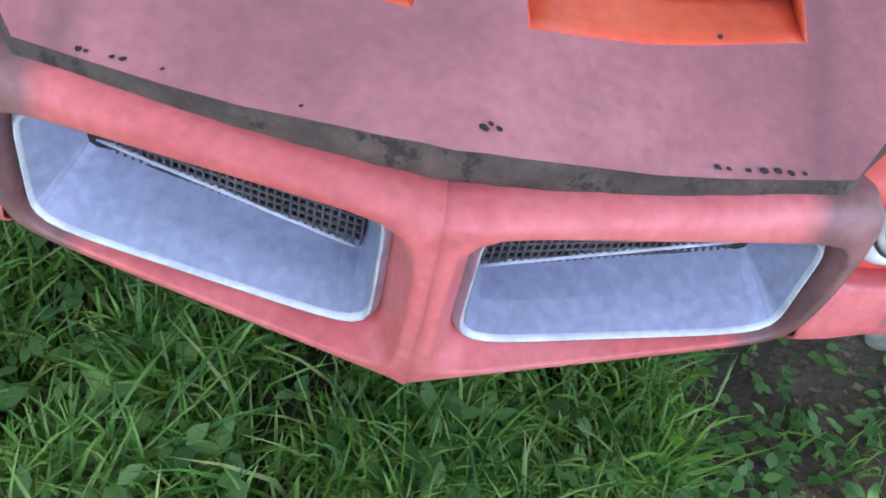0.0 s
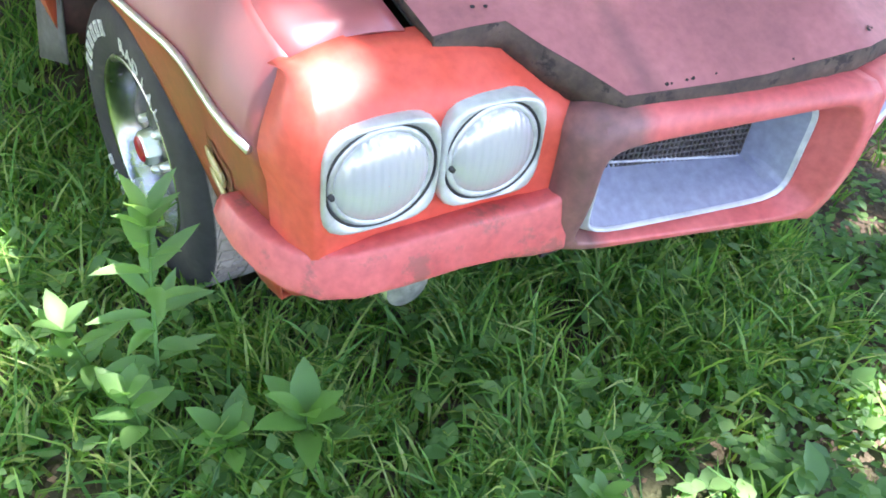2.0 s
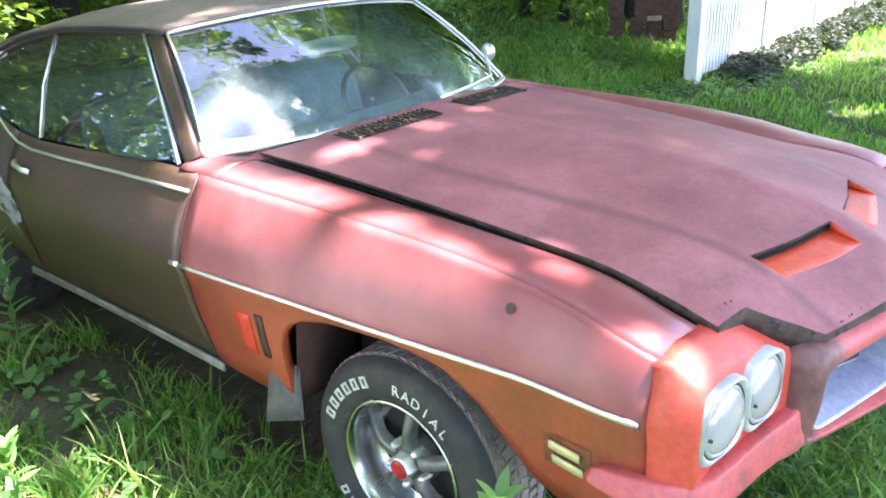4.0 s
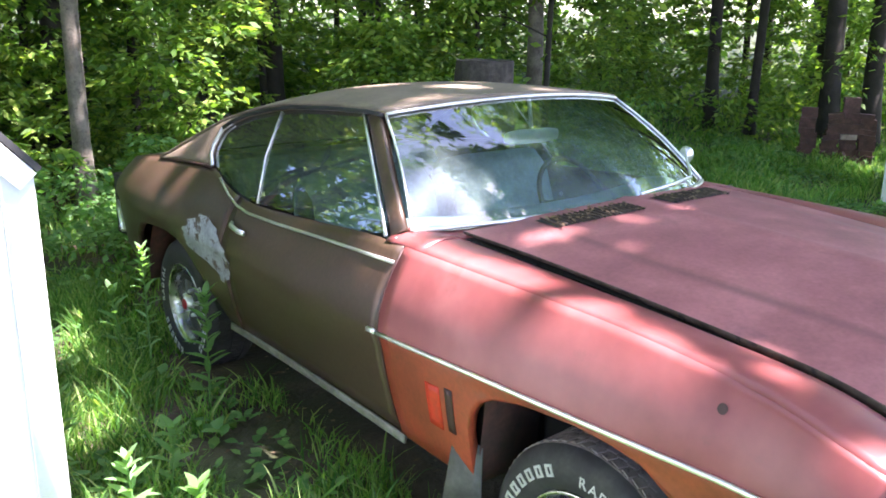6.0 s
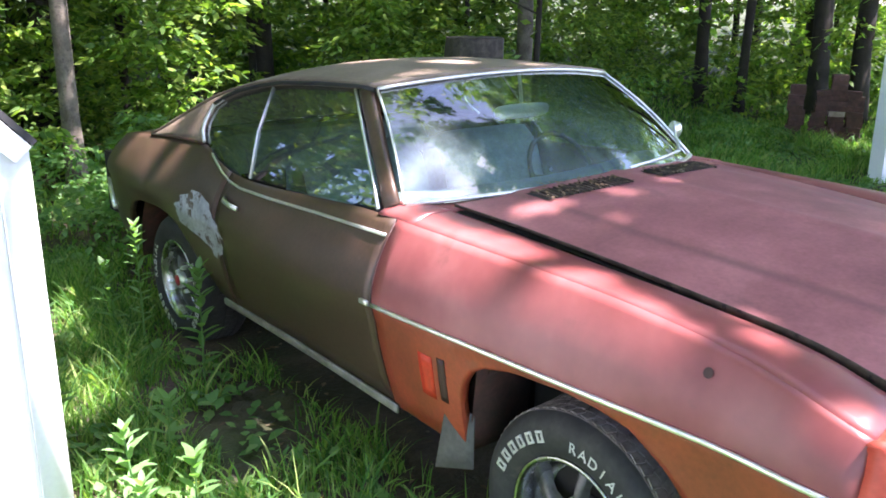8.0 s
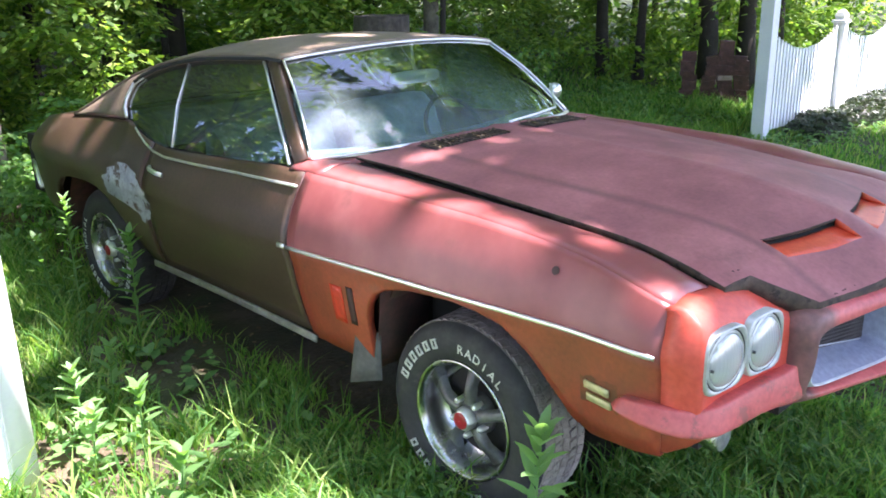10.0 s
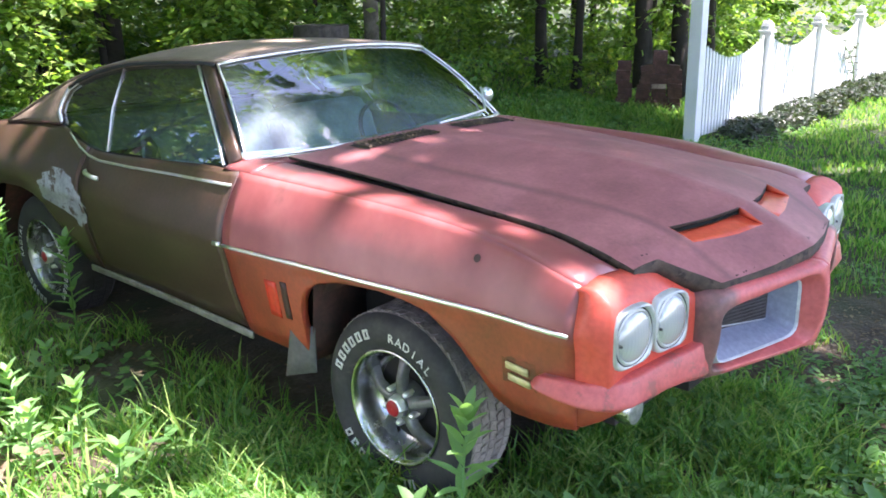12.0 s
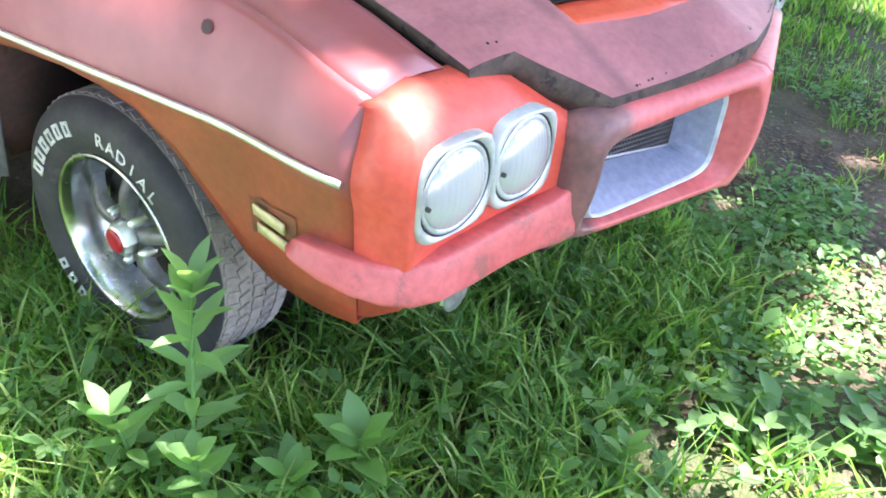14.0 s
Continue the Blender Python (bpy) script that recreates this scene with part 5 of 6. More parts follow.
def wheel(s, y, xf, turn, spin):
    """A raised-letter tyre on a five-spoke wheel. xf: its outer face."""
    m = Matrix.Translation((s * xf, y, 0.312)) @ Matrix.Rotation(turn, 4, "Z") @ (Matrix.Identity(4) if s > 0 else Matrix.Rotation(math.pi, 4, "Z")) @ Matrix.Rotation(spin, 4, "X") @ Matrix.Diagonal((1, 1.045, 1.045, 1))
    w = part("wheel", mesh_of("wheel", *moved(lathe([(-0.012, 0.203), (0.004, 0.207), (0.008, 0.202), (0.004, 0.194), (-0.02, 0.186), (-0.05, 0.178), (-0.085, 0.172), (-0.10, 0.150)], 56), m)), wheel_silver, car, "dull silver five-spoke wheel with a bright rim")
    part("tyre", mesh_of("tyre", *moved(lathe([(-0.012, 0.198), (0.0, 0.207), (0.012, 0.225), (0.018, 0.262), (0.014, 0.295), (-0.002, 0.318), (-0.022, 0.328)], 64), m)), rubber, w, "black tyre with raised white letters")
    part("inner_sidewall", mesh_of("inner_sidewall", *moved(lathe([(-0.222, 0.326), (-0.245, 0.31), (-0.255, 0.26), (-0.235, 0.2), (-0.2, 0.1), (-0.2, 0.01)], 40), m)), rubber, w)
    pieces = [lathe([(-0.020, 0.327), (-0.024, 0.329), (-0.22, 0.329), (-0.224, 0.326)], 64)]
    for ring_i, x0 in enumerate((-0.045, -0.082, -0.122, -0.162, -0.2)):
        for k in range(60):
            a = 2 * math.pi * (k + 0.5 * (ring_i % 2)) / 60
            b = box(x0 - 0.016, x0 + 0.016, -0.0135, 0.0135, 0.326, 0.3325)
            pieces.append(moved(b, Matrix.Rotation(a, 4, "X") @ Matrix.Rotation(0.25 if ring_i % 2 else -0.25, 4, "Z")))
    # rear tread gets the darker rubber in place of shade under the body
    part("tread", mesh_of("tread", *moved(join(*pieces), m), smooth=False), tread_rubber if y < 1 else rubber, w, "dusty worn tread" if y < 1 else "worn tread, coloured dark for the shade under the body")
    part("back_plate", mesh_of("back_plate", *moved(lathe([(-0.098, 0.17), (-0.10, 0.05), (-0.10, 0.002)], 32), m)), dark_under, w)
    for k in range(5):
        r = m @ Matrix.Rotation(2 * math.pi * k / 5, 4, "X")
        rows = []
        for rad, half, x in ((0.045, 0.022, -0.030), (0.075, 0.016, -0.024), (0.11, 0.014, -0.030), (0.145, 0.018, -0.048), (0.176, 0.034, -0.064)):
            rows.append([Vector((x - 0.03, -half - 0.006, rad)), Vector((x - 0.006, -half, rad)), Vector((x + 0.004, -half * 0.45, rad)), Vector((x + 0.001, 0, rad)), Vector((x + 0.004, half * 0.45, rad)), Vector((x - 0.006, half, rad)), Vector((x - 0.03, half + 0.006, rad))])
        part("spoke", mesh_of("spoke", *moved(sheet(rows), r)), spoke_grey, w)
        part("lug_nut", mesh_of("lug_nut", *moved(lathe([(-0.055, 0.012), (-0.018, 0.011), (-0.012, 0.007), (-0.012, 0.0005)], 6), r @ Matrix.Rotation(math.pi / 5, 4, "X") @ Matrix.Translation((0, 0, 0.063)))), chrome, w)
    part("hub", mesh_of("hub", *moved(lathe([(-0.09, 0.075), (-0.05, 0.072), (-0.035, 0.050), (-0.03, 0.04)], 30), m)), wheel_grey, w)
    part("centre_cap", mesh_of("centre_cap", *moved(lathe([(-0.04, 0.042), (0.0, 0.039), (0.006, 0.034), (0.006, 0.029)], 6), m)), chrome, w, "six-sided chrome cap")
    part("cap_badge", mesh_of("cap_badge", *moved(lathe([(0.004, 0.030), (0.010, 0.027), (0.012, 0.018), (0.012, 0.0005)], 20), m)), cap_red, w, "red cap badge")
    # raised lettering; the maker's words stand as plain blocks
    def around(a, me_or_piece, radius=0.262):
        put = m @ Matrix.Rotation(a, 4, "X") @ Matrix.Translation((0.0175, 0, radius)) @ Matrix(((0, 0, 1, 0), (1, 0, 0, 0), (0, 1, 0, 0), (0, 0, 0, 1)))
        return put

    word = "RADIAL"
    for i, ch in enumerate(word):
        me = letter_mesh(ch, 0.043)
        me.transform(around(radians(-3 - 7.9 * i), me, 0.242))
        part("letter", me, letter_white, w)
    for start, n in ((69, 6), (-160, 9)):
        for i in range(n):
            a = radians(start - 9.2 * i)
            b = join(box(-0.013, 0.013, 0.0, 0.007, -0.001, 0.002), box(-0.013, 0.013, 0.027, 0.034, -0.001, 0.002), box(-0.013, -0.005, 0.007, 0.027, -0.001, 0.002), box(0.005, 0.013, 0.007, 0.027, -0.001, 0.002))
            part("block_mark", mesh_of("block_mark", *moved(b, around(a, None, 0.246))), letter_white, w)
    return w


wheel(-1, 0.034, 0.866, radians(0), radians(0))
wheel(1, 0.034, 0.866, radians(0), radians(40))
wheel(-1, 2.845, 0.82, 0, radians(100))
wheel(1, 2.845, 0.82, 0, radians(10))

# ---- ground ----
def rise(x, y):
    """The ground climbs gently towards the woods."""
    far = max(0.0, 0.35 * x + 0.90 * y - 5.0)
    left = max(0.0, y - 5.0) * 0.03
    lump = 0.018 * noise.noise((x * 1.7, y * 1.7, 0)) + 0.008 * noise.noise((x * 6, y * 6, 3))
    return min(0.05 * far, 0.9) + left + lump


def axis_stops(lo, hi, near, fine, coarse):
    out, v = [], lo
    while v < hi:
        out.append(v)
        v += fine if abs(v - near) < 5 else coarse * (0.3 if abs(v - near) < 14 else 1 if abs(v - near) < 60 else 6)
    return out + [hi]


gx, gy = axis_stops(-180, 180, 0, 0.11, 4), axis_stops(-180, 180, 0, 0.11, 4)
rows = [[Vector((x, y, rise(x, y) if abs(x) < 60 and abs(y) < 60 else 0.9 if x + y > 0 else 0)) for x in gx] for y in gy]
ground = grid("ground", rows, soil)
tagged(ground, "bare soil, moss and leaf litter under the grass", "ground", kind="structure")


def rise_all(x, y):
    return np.array([rise(a, b) for a, b in zip(x, y)])


def blades(n, where, height, width, seed, lean=0.6):
    """Curved grass blades: three quads tapering to the tip. where(rng, n) gives x, y and a height factor."""
    r = np.random.default_rng(seed)
    x, y, k = where(r, n)
    z = rise_all(x, y) - 0.01
    n = len(x)
    h = height * k * r.uniform(0.5, 1.35, n)
    a, b = r.uniform(0, 2 * math.pi, n), r.uniform(0, 2 * math.pi, n)
    bend = h * r.uniform(0.15, 1.0, n) * lean
    w = width * r.uniform(0.6, 1.3, n)
    sx, sy, dx, dy = np.cos(a), np.sin(a), np.cos(b), np.sin(b)
    verts = np.zeros((n, 8, 3), np.float32)
    for i, (t, f) in enumerate(((0, 0.8), (0.4, 1.0), (0.75, 0.7), (1.0, 0.08))):
        cx, cy, cz = x + dx * bend * t * t, y + dy * bend * t * t, z + h * (t - 0.28 * t * t * lean)
        for side in (-1, 1):
            verts[:, 2 * i + (side > 0)] = np.stack([cx + sx * w * f * side / 2, cy + sy * w * f * side / 2, cz], 1)
    base = np.arange(n)[:, None, None] * 8
    quads = (base + np.array([[0, 1, 3, 2], [2, 3, 5, 4], [4, 5, 7, 6]])[None]).reshape(-1, 4)
    return verts.reshape(-1, 3), quads


def under_car(x, y):
    return (np.abs(x) < 0.70) & (y > -0.2) & (y < 3.9)


def thin_spots(x, y):
    """Where the soil shows: front right, beside the sill, and random bare patches."""
    v = np.array([noise.noise((a * 1.3, b * 1.3, 4.0)) + 0.5 * noise.noise((a * 3.1, b * 3.1, 8.0)) for a, b in zip(x, y)])
    bare = 2.0 * v
    bare = bare + 1.25 * np.exp(-(((x - 1.15) / 0.95) ** 2 + ((y + 1.1) / 0.85) ** 2))
    bare = bare + 0.35 * np.exp(-(((x + 0.1) / 0.9) ** 2 + ((y + 1.75) / 0.5) ** 2))
    bare = bare + 0.8 * np.exp(-(((x + 0.88) / 0.30) ** 2 + ((y - 1.55) / 0.85) ** 2))
    bare = bare - 0.85 * np.exp(-(((x + 0.38) / 0.62) ** 2 + ((y + 0.62) / 0.33) ** 2))
    bare = bare - 0.45 * np.exp(-(((x + 1.5) / 0.55) ** 2 + ((y - 0.6) / 1.6) ** 2))
    return bare


def lawn(x0, x1, y0, y1, keep=0.22):
    def where(r, n):
        x, y = r.uniform(x0, x1, n), r.uniform(y0, y1, n)
        bare = thin_spots(x, y)
        ok = ~under_car(x, y) & (bare < keep + r.uniform(-0.3, 0.3, n))
        x, y, bare = x[ok], y[ok], bare[ok]
        return x, y, np.clip(1.0 - 0.8 * np.clip(bare, -0.3, 0.8), 0.35, 1.3)

    return where


def tufts(count, x0, x1, y0, y1, per, seed, bare_most=0.25):
    """Clumps of longer blades."""
    q = np.random.default_rng(seed)
    cx, cy = q.uniform(x0, x1, count), q.uniform(y0, y1, count)
    ok = (thin_spots(cx, cy) < bare_most) & ~under_car(cx, cy)
    cx, cy = cx[ok], cy[ok]

    def where(r, n):
        i = r.integers(0, len(cx), len(cx) * per)
        return cx[i] + r.normal(0, 0.035, len(i)), cy[i] + r.normal(0, 0.035, len(i)), r.uniform(0.6, 1.2, len(i))

    return where


def stuff(name, pieces, mat, label, category):
    verts, quads, k = [], [], 0
    for v, q in pieces:
        verts.append(v)
        quads.append(q + k)
        k += len(v)
    ob = new(name, cloud(name, np.concatenate(verts), np.concatenate(quads), mat))
    return tagged(ob, label, category, kind="stuff")


stuff("grass", [
    blades(4200, lawn(-2.9, 2.2, -2.6, 1.2, -0.2), 0.115, 0.010, 31, 0.9),
    blades(13000, lawn(-3.2, -0.7, 1.0, 4.6, 0.4), 0.15, 0.009, 32, 0.9),
    blades(6000, lawn(-2.9, 2.2, -2.6, 1.2, -0.2), 0.065, 0.0055, 1),
    blades(24000, lawn(-3.2, -0.7, 1.0, 4.6, 0.1), 0.10, 0.005, 2),
    blades(24000, lawn(1.6, 5.5, -3.0, 4.5, 0.4), 0.075, 0.006, 3),
    blades(1, tufts(420, -2.6, 0.9, -2.2, 0.9, 26, 5), 0.165, 0.0095, 4, 1.0),
    blades(1, tufts(110, -2.6, 0.3, -2.3, 0.5, 40, 55), 0.20, 0.008, 44, 1.05),
    blades(1, tufts(70, 0.6, 2.6, -2.4, 0.6, 22, 56), 0.13, 0.008, 45, 0.9),
    blades(1, tufts(150, -2.5, -0.9, 0.7, 4.4, 30, 6), 0.22, 0.009, 5, 0.7),
    blades(1, tufts(34, 0.35, 1.5, -1.3, -0.3, 16, 57, 9.0), 0.11, 0.008, 46, 0.9),
    blades(3800, lawn(-1.6, -0.82, -0.45, 0.75, 1.5), 0.12, 0.009, 43, 0.9),
    blades(2800, lawn(-1.25, 0.75, -1.1, -0.2, 0.4), 0.13, 0.0085, 41, 0.9),
    blades(1, tufts(150, -0.9, 0.6, -1.1, -0.3, 34, 16), 0.17, 0.0075, 15, 0.9),
], grass_green, "ragged green grass growing round the car", "grass")
stuff("far_grass", [
    blades(110000, lawn(3.0, 16, -7, 8, 5.0), 0.085, 0.015, 7),
    blades(26000, lawn(-4, 5, 3.5, 9, 0.8), 0.14, 0.011, 8),
    blades(9000, lawn(4.6, 9.2, 2.75, 5.2, 5.0), 0.21, 0.013, 61, 0.9),
    blades(9000, lawn(-9, 6, -9, -2.4, 5.0), 0.10, 0.014, 9),
    blades(9000, lawn(-8, -2.8, -2.6, 7, 5.0), 0.12, 0.013, 10),
], grass_green, "mown grass before the fence and the woods", "grass")


def leaf_blade(n, length, width, fold=0.25):
    """One pointed leaf along +x, as rows of three points."""
    rows = []
    for i in range(n + 1):
        t = i / n
        w = width * (math.sin(math.pi * t ** 0.8) ** 0.8 if 0 < t < 1 else 0.02)
        rows.append([(t * length, -w / 2, fold * w / 2 - 0.25 * length * t * t), (t * length, 0, -0.25 * length * t * t), (t * length, w / 2, fold * w / 2 - 0.25 * length * t * t)])
    return rows


def many_leaves(places, n=3):
    """Leaves with a midrib fold: places of (x, y, z, turn, tilt, length, width)."""
    p = np.array(places, float)
    base = np.array(leaf_blade(n, 1.0, 1.0), np.float32).reshape(-1, 3)
    k = len(base)
    v = np.repeat(base[None], len(p), 0).astype(np.float64)
    v[:, :, 1] *= p[:, None, 6]
    v[:, :, 0] *= p[:, None, 5]
    v[:, :, 2] = v[:, :, 2] * 0.5 * p[:, None, 5]
    c, s = np.cos(p[:, 4])[:, None], np.sin(p[:, 4])[:, None]
    x, z = v[:, :, 0] * c - v[:, :, 2] * s, v[:, :, 0] * s + v[:, :, 2] * c
    c, s = np.cos(p[:, 3])[:, None], np.sin(p[:, 3])[:, None]
    x, y = x * c - v[:, :, 1] * s, x * s + v[:, :, 1] * c
    out = np.stack([x, y, z], 2) + p[:, None, :3]
    faces = []
    for i in range(n):
        for j in range(2):
            faces.append((i * 3 + j, i * 3 + j + 1, (i + 1) * 3 + j + 1, (i + 1) * 3 + j))
    quads = (np.arange(len(p))[:, None, None] * k + np.array(faces)[None]).reshape(-1, 4)
    return out.reshape(-1, 3), quads


# low broad-leaved weeds: rosettes scattered in the grass and over the bare soil
r = np.random.default_rng(21)
places = []
for x0, x1, y0, y1, count, size in ((-2.6, 2.4, -2.4, 0.2, 1000, 0.048), (-1.7, 0.2, -1.6, -0.45, 260, 0.06), (0.1, 2.4, -2.2, 0.2, 1900, 0.03), (0.3, 2.8, -2.4, 0.4, 1500, 0.02), (-2.2, 2.8, -2.6, 0.4, 2600, 0.026), (-2.6, -0.9, 0.3, 4.2, 420, 0.06), (0.9, 5, 0, 4, 260, 0.06), (2.5, 8.0, 1.6, 5.0, 1500, 0.06), (0.05, 1.3, -1.3, -0.2, 420, 0.034), (-0.9, 0.5, -1.3, -0.45, 260, 0.034)):
    for _ in range(count):
        x, y = r.uniform(x0, x1), r.uniform(y0, y1)
        if (abs(x) < 0.7 and -0.3 < y < 3.9) or noise.noise((x * 0.9, y * 0.9, 11)) < -0.18 + 0.12 * (x > 0.3) or (0.2 < x < 2.5 and size > 0.04 and r.uniform() < 0.8):
            continue
        z, big = rise(x, y), size * r.uniform(0.5, 1.5)
        for k in range(int(r.integers(2, 6))):
            places.append((x + r.normal(0, 0.02), y + r.normal(0, 0.02), z + r.uniform(0.01, 0.09), r.uniform(0, 6.28), r.uniform(-0.1, 0.7), big * r.uniform(0.7, 1.3), big * r.uniform(0.45, 0.8)))
# seedlings on the bare soil before the nose
for _ in range(230):
    x, y, size = r.normal(0.85, 0.4), r.normal(-0.72, 0.3), r.uniform(0.018, 0.045)
    if abs(x) < 0.6 and y > -0.4:
        continue
    for k in range(int(r.integers(2, 6))):
        places.append((x + r.normal(0, 0.012), y + r.normal(0, 0.012), rise(x, y) + r.uniform(0.008, 0.05), r.uniform(0, 6.28), r.uniform(-0.1, 0.6), size * r.uniform(0.7, 1.3), size * r.uniform(0.5, 0.8)))
# mats of them, here and there
for _ in range(130):
    cx, cy, size, wide = r.uniform(-2.4, 0.2), r.uniform(-2.3, 0.1), r.uniform(0.03, 0.055), r.uniform(0.05, 0.14)
    if abs(cx) < 0.75 and cy > -0.6:
        continue
    for _ in range(int(r.integers(8, 26))):
        x, y = cx + r.normal(0, wide), cy + r.normal(0, wide)
        z = rise(x, y) + r.uniform(0.02, 0.11)
        for k in range(int(r.integers(2, 5))):
            places.append((x, y, z, r.uniform(0, 6.28), r.uniform(-0.2, 0.6), size * r.uniform(0.7, 1.3), size * r.uniform(0.5, 0.8)))
ob = new("ground_weeds", cloud("ground_weeds", *many_leaves(places), weed_green))
tagged(ob, "small broad-leaved weeds among the grass", "weeds", kind="stuff")

# dead leaves and chips on the soil
places = []
for _ in range(2600):
    x, y = r.normal(1.3, 0.7), r.normal(-1.0, 0.5)
    if abs(x) < 0.8 and y > -0.9:
        continue
    places.append((x, y, rise(x, y) + 0.004, r.uniform(0, 6.28), r.uniform(-0.3, 0.5), r.uniform(0.01, 0.035), r.uniform(0.006, 0.02)))
for _ in range(4200):
    x, y = r.uniform(-2.5, 3.2), r.uniform(-2.6, 3.8)
    if r.uniform() > 0.45 + 0.55 * (x > 0.2):
        continue
    places.append((x, y, rise(x, y) + 0.006, r.uniform(0, 6.28), r.uniform(-0.15, 0.3), r.uniform(0.015, 0.05), r.uniform(0.01, 0.03)))
ob = new("leaf_litter", cloud("leaf_litter", *many_leaves(places, 2), litter))
tagged(ob, "dry brown leaves and chips lying on the soil", "leaf litter", kind="stuff")


places = []
for _ in range(150):
    x = r.uniform(-0.47, -0.09) if r.uniform() < 0.62 else r.uniform(0.07, 0.5)
    y = vent_y(x, r.uniform(-0.1, 1.2))
    places.append((x, y, hood_z(x, y) + 0.012, r.uniform(0, 6.28), r.uniform(-0.2, 0.4), r.uniform(0.012, 0.035), r.uniform(0.006, 0.018)))
ob = new("fallen_leaves", cloud("fallen_leaves", *many_leaves(places, 2), litter))
tagged(ob, "dry leaf scraps caught on the cowl vents", "leaf litter", kind="stuff")


def weed(x, y, h, lean, seed, leaf=0.10, width=0.032, pairs=9, leafy=None, label="tall pale green weed with pointed leaves"):
    """A single upright stem with pointed leaves turning round it."""
    q = random.Random(seed)
    z = rise(x, y)
    top = Vector((x + lean[0], y + lean[1], z + h))
    foot = Vector((x, y, z - 0.02))
    knee = lerp(foot, top, 0.5) + Vector((0, 0, 0.04 * h))
    stem = [lerp(lerp(foot, knee, t), lerp(knee, top, t), t) for t in spread((0, 1, 8))]
    plant = thing("weed", label, "weed", "tall weeds", at=(x, y, z))
    part("stem", mesh_of("stem", *tube(stem, [0.006 * (1 - 0.7 * i / 8) for i in range(9)], 6)), leafy or weed_green, plant)
    for i in range(pairs):
        t = 0.25 + 0.75 * (i / (pairs - 1)) ** 0.9
        k = min(int(t * 8), 7)
        p = lerp(stem[k], stem[k + 1], t * 8 - k)
        for j in range(2 if t < 0.9 else 4):
            a = i * 2.1 + j * (math.pi if t < 0.9 else 1.57) + q.uniform(-0.3, 0.3)
            size = leaf * (0.75 + 0.5 * math.sin(math.pi * min(t, 0.95))) * q.uniform(0.8, 1.2)
            v, f = many_leaves([(p.x, p.y, p.z, a, lerp(0.15, 0.85, t) + q.uniform(-0.2, 0.2), size, width * q.uniform(0.8, 1.2))], 5)
            part("leaf", cloud("leaf", v, f, leafy or weed_green, True), None, plant)
    return plant


weed(-1.04, -0.41, 0.49, (0.03, -0.01), 1, 0.105, 0.038, 11, pale_green)
weed(-1.12, -0.36, 0.24, (-0.06, 0.0), 2, 0.09, 0.034, 7, None, "short leafy weed beside the front wheel")
weed(-0.84, -0.68, 0.17, (-0.02, -0.04), 3, 0.11, 0.05, 6, None, "short broad-leaved weed in the grass")
weed(-0.96, -0.66, 0.13, (-0.04, 0.0), 4, 0.10, 0.05, 5, None, "short broad-leaved weed in the grass")
weed(-1.10, -0.56, 0.2, (-0.03, 0.02), 9, 0.09, 0.04, 6, None, "short broad-leaved weed in the grass")
weed(-0.52, -1.12, 0.13, (0.05, -0.02), 14, 0.07, 0.034, 6, None, "short broad-leaved weed in the grass")
weed(-1.06, 2.74, 0.66, (-0.01, -0.02), 5, 0.062, 0.02, 17, pale_green, "tall pale weed beside the rear wheel")
weed(-1.03, 2.10, 0.58, (0.01, 0.0), 6, 0.085, 0.032, 15, None, "tall leafy weed beside the rear wheel")
weed(-1.12, 2.95, 0.42, (-0.04, 0.02), 15, 0.08, 0.03, 10, None, "tall leafy weed beside the rear wheel")
weed(-1.55, 1.0, 0.34, (0.02, 0.02), 7, 0.085, 0.03, 8, None, "leafy weed standing in the grass")
weed(-1.72, 1.05, 0.30, (0.02, -0.02), 16, 0.08, 0.028, 9, pale_green, "pale leafy weed standing in the grass")
weed(-1.64, 1.28, 0.36, (-0.02, 0.0), 17, 0.075, 0.028, 10, pale_green, "pale leafy weed standing in the grass")
weed(-1.45, 1.5, 0.32, (0.03, 0.0), 18, 0.08, 0.03, 8, None, "leafy weed standing in the grass")
weed(-1.75, 1.9, 0.36, (0.05, 0.02), 8, 0.08, 0.03, 8, None, "leafy weed standing in the grass")
weed(-1.62, 0.62, 0.26, (0.03, -0.02), 12, 0.085, 0.035, 7, None, "leafy weed standing in the grass")

# ---- shed ----
shed = thing("shed", "small white-painted shed with a dark shingled roof, in full sun", "shed", at=(-2.7, 1.9, 0))
SX, SY, EAVE = -1.884, 1.15, 1.385
wall = [(-1.6, 0.0), (0, 0.0), (0, EAVE), (-0.8, EAVE + 0.88), (-1.6, EAVE)]
front = [Vector((SX + a, SY, b)) for a, b in wall]
backw = [Vector((SX + a, SY + 0.06, b)) for a, b in wall]
part("front_wall", mesh_of("front_wall", front + backw, [(0, 1, 2, 3, 4), (9, 8, 7, 6, 5)] + [(i, i + 5, (i + 1) % 5 + 5, (i + 1) % 5) for i in range(5)], False), shed_white, shed, "white gable wall")
part("side_wall", mesh_of("side_wall", *box(SX - 0.06, SX, SY + 0.06, SY + 1.9, 0, EAVE), False), shed_white, shed)
part("side_wall", mesh_of("side_wall", *box(SX - 1.6, SX - 1.54, SY + 0.06, SY + 1.9, 0, EAVE), False), shed_white, shed)
part("back_wall", mesh_of("back_wall", *box(SX - 1.54, SX - 0.06, SY + 1.84, SY + 1.9, 0, EAVE), False), shed_white, shed)
for k in range(1, 8):
    part("batten", mesh_of("batten", *box(SX - 0.2 * k - 0.008, SX - 0.2 * k + 0.008, SY - 0.008, SY - 0.001, 0.02, EAVE + 0.2 * min(k, 8 - k) * 1.05)), shed_white, shed)
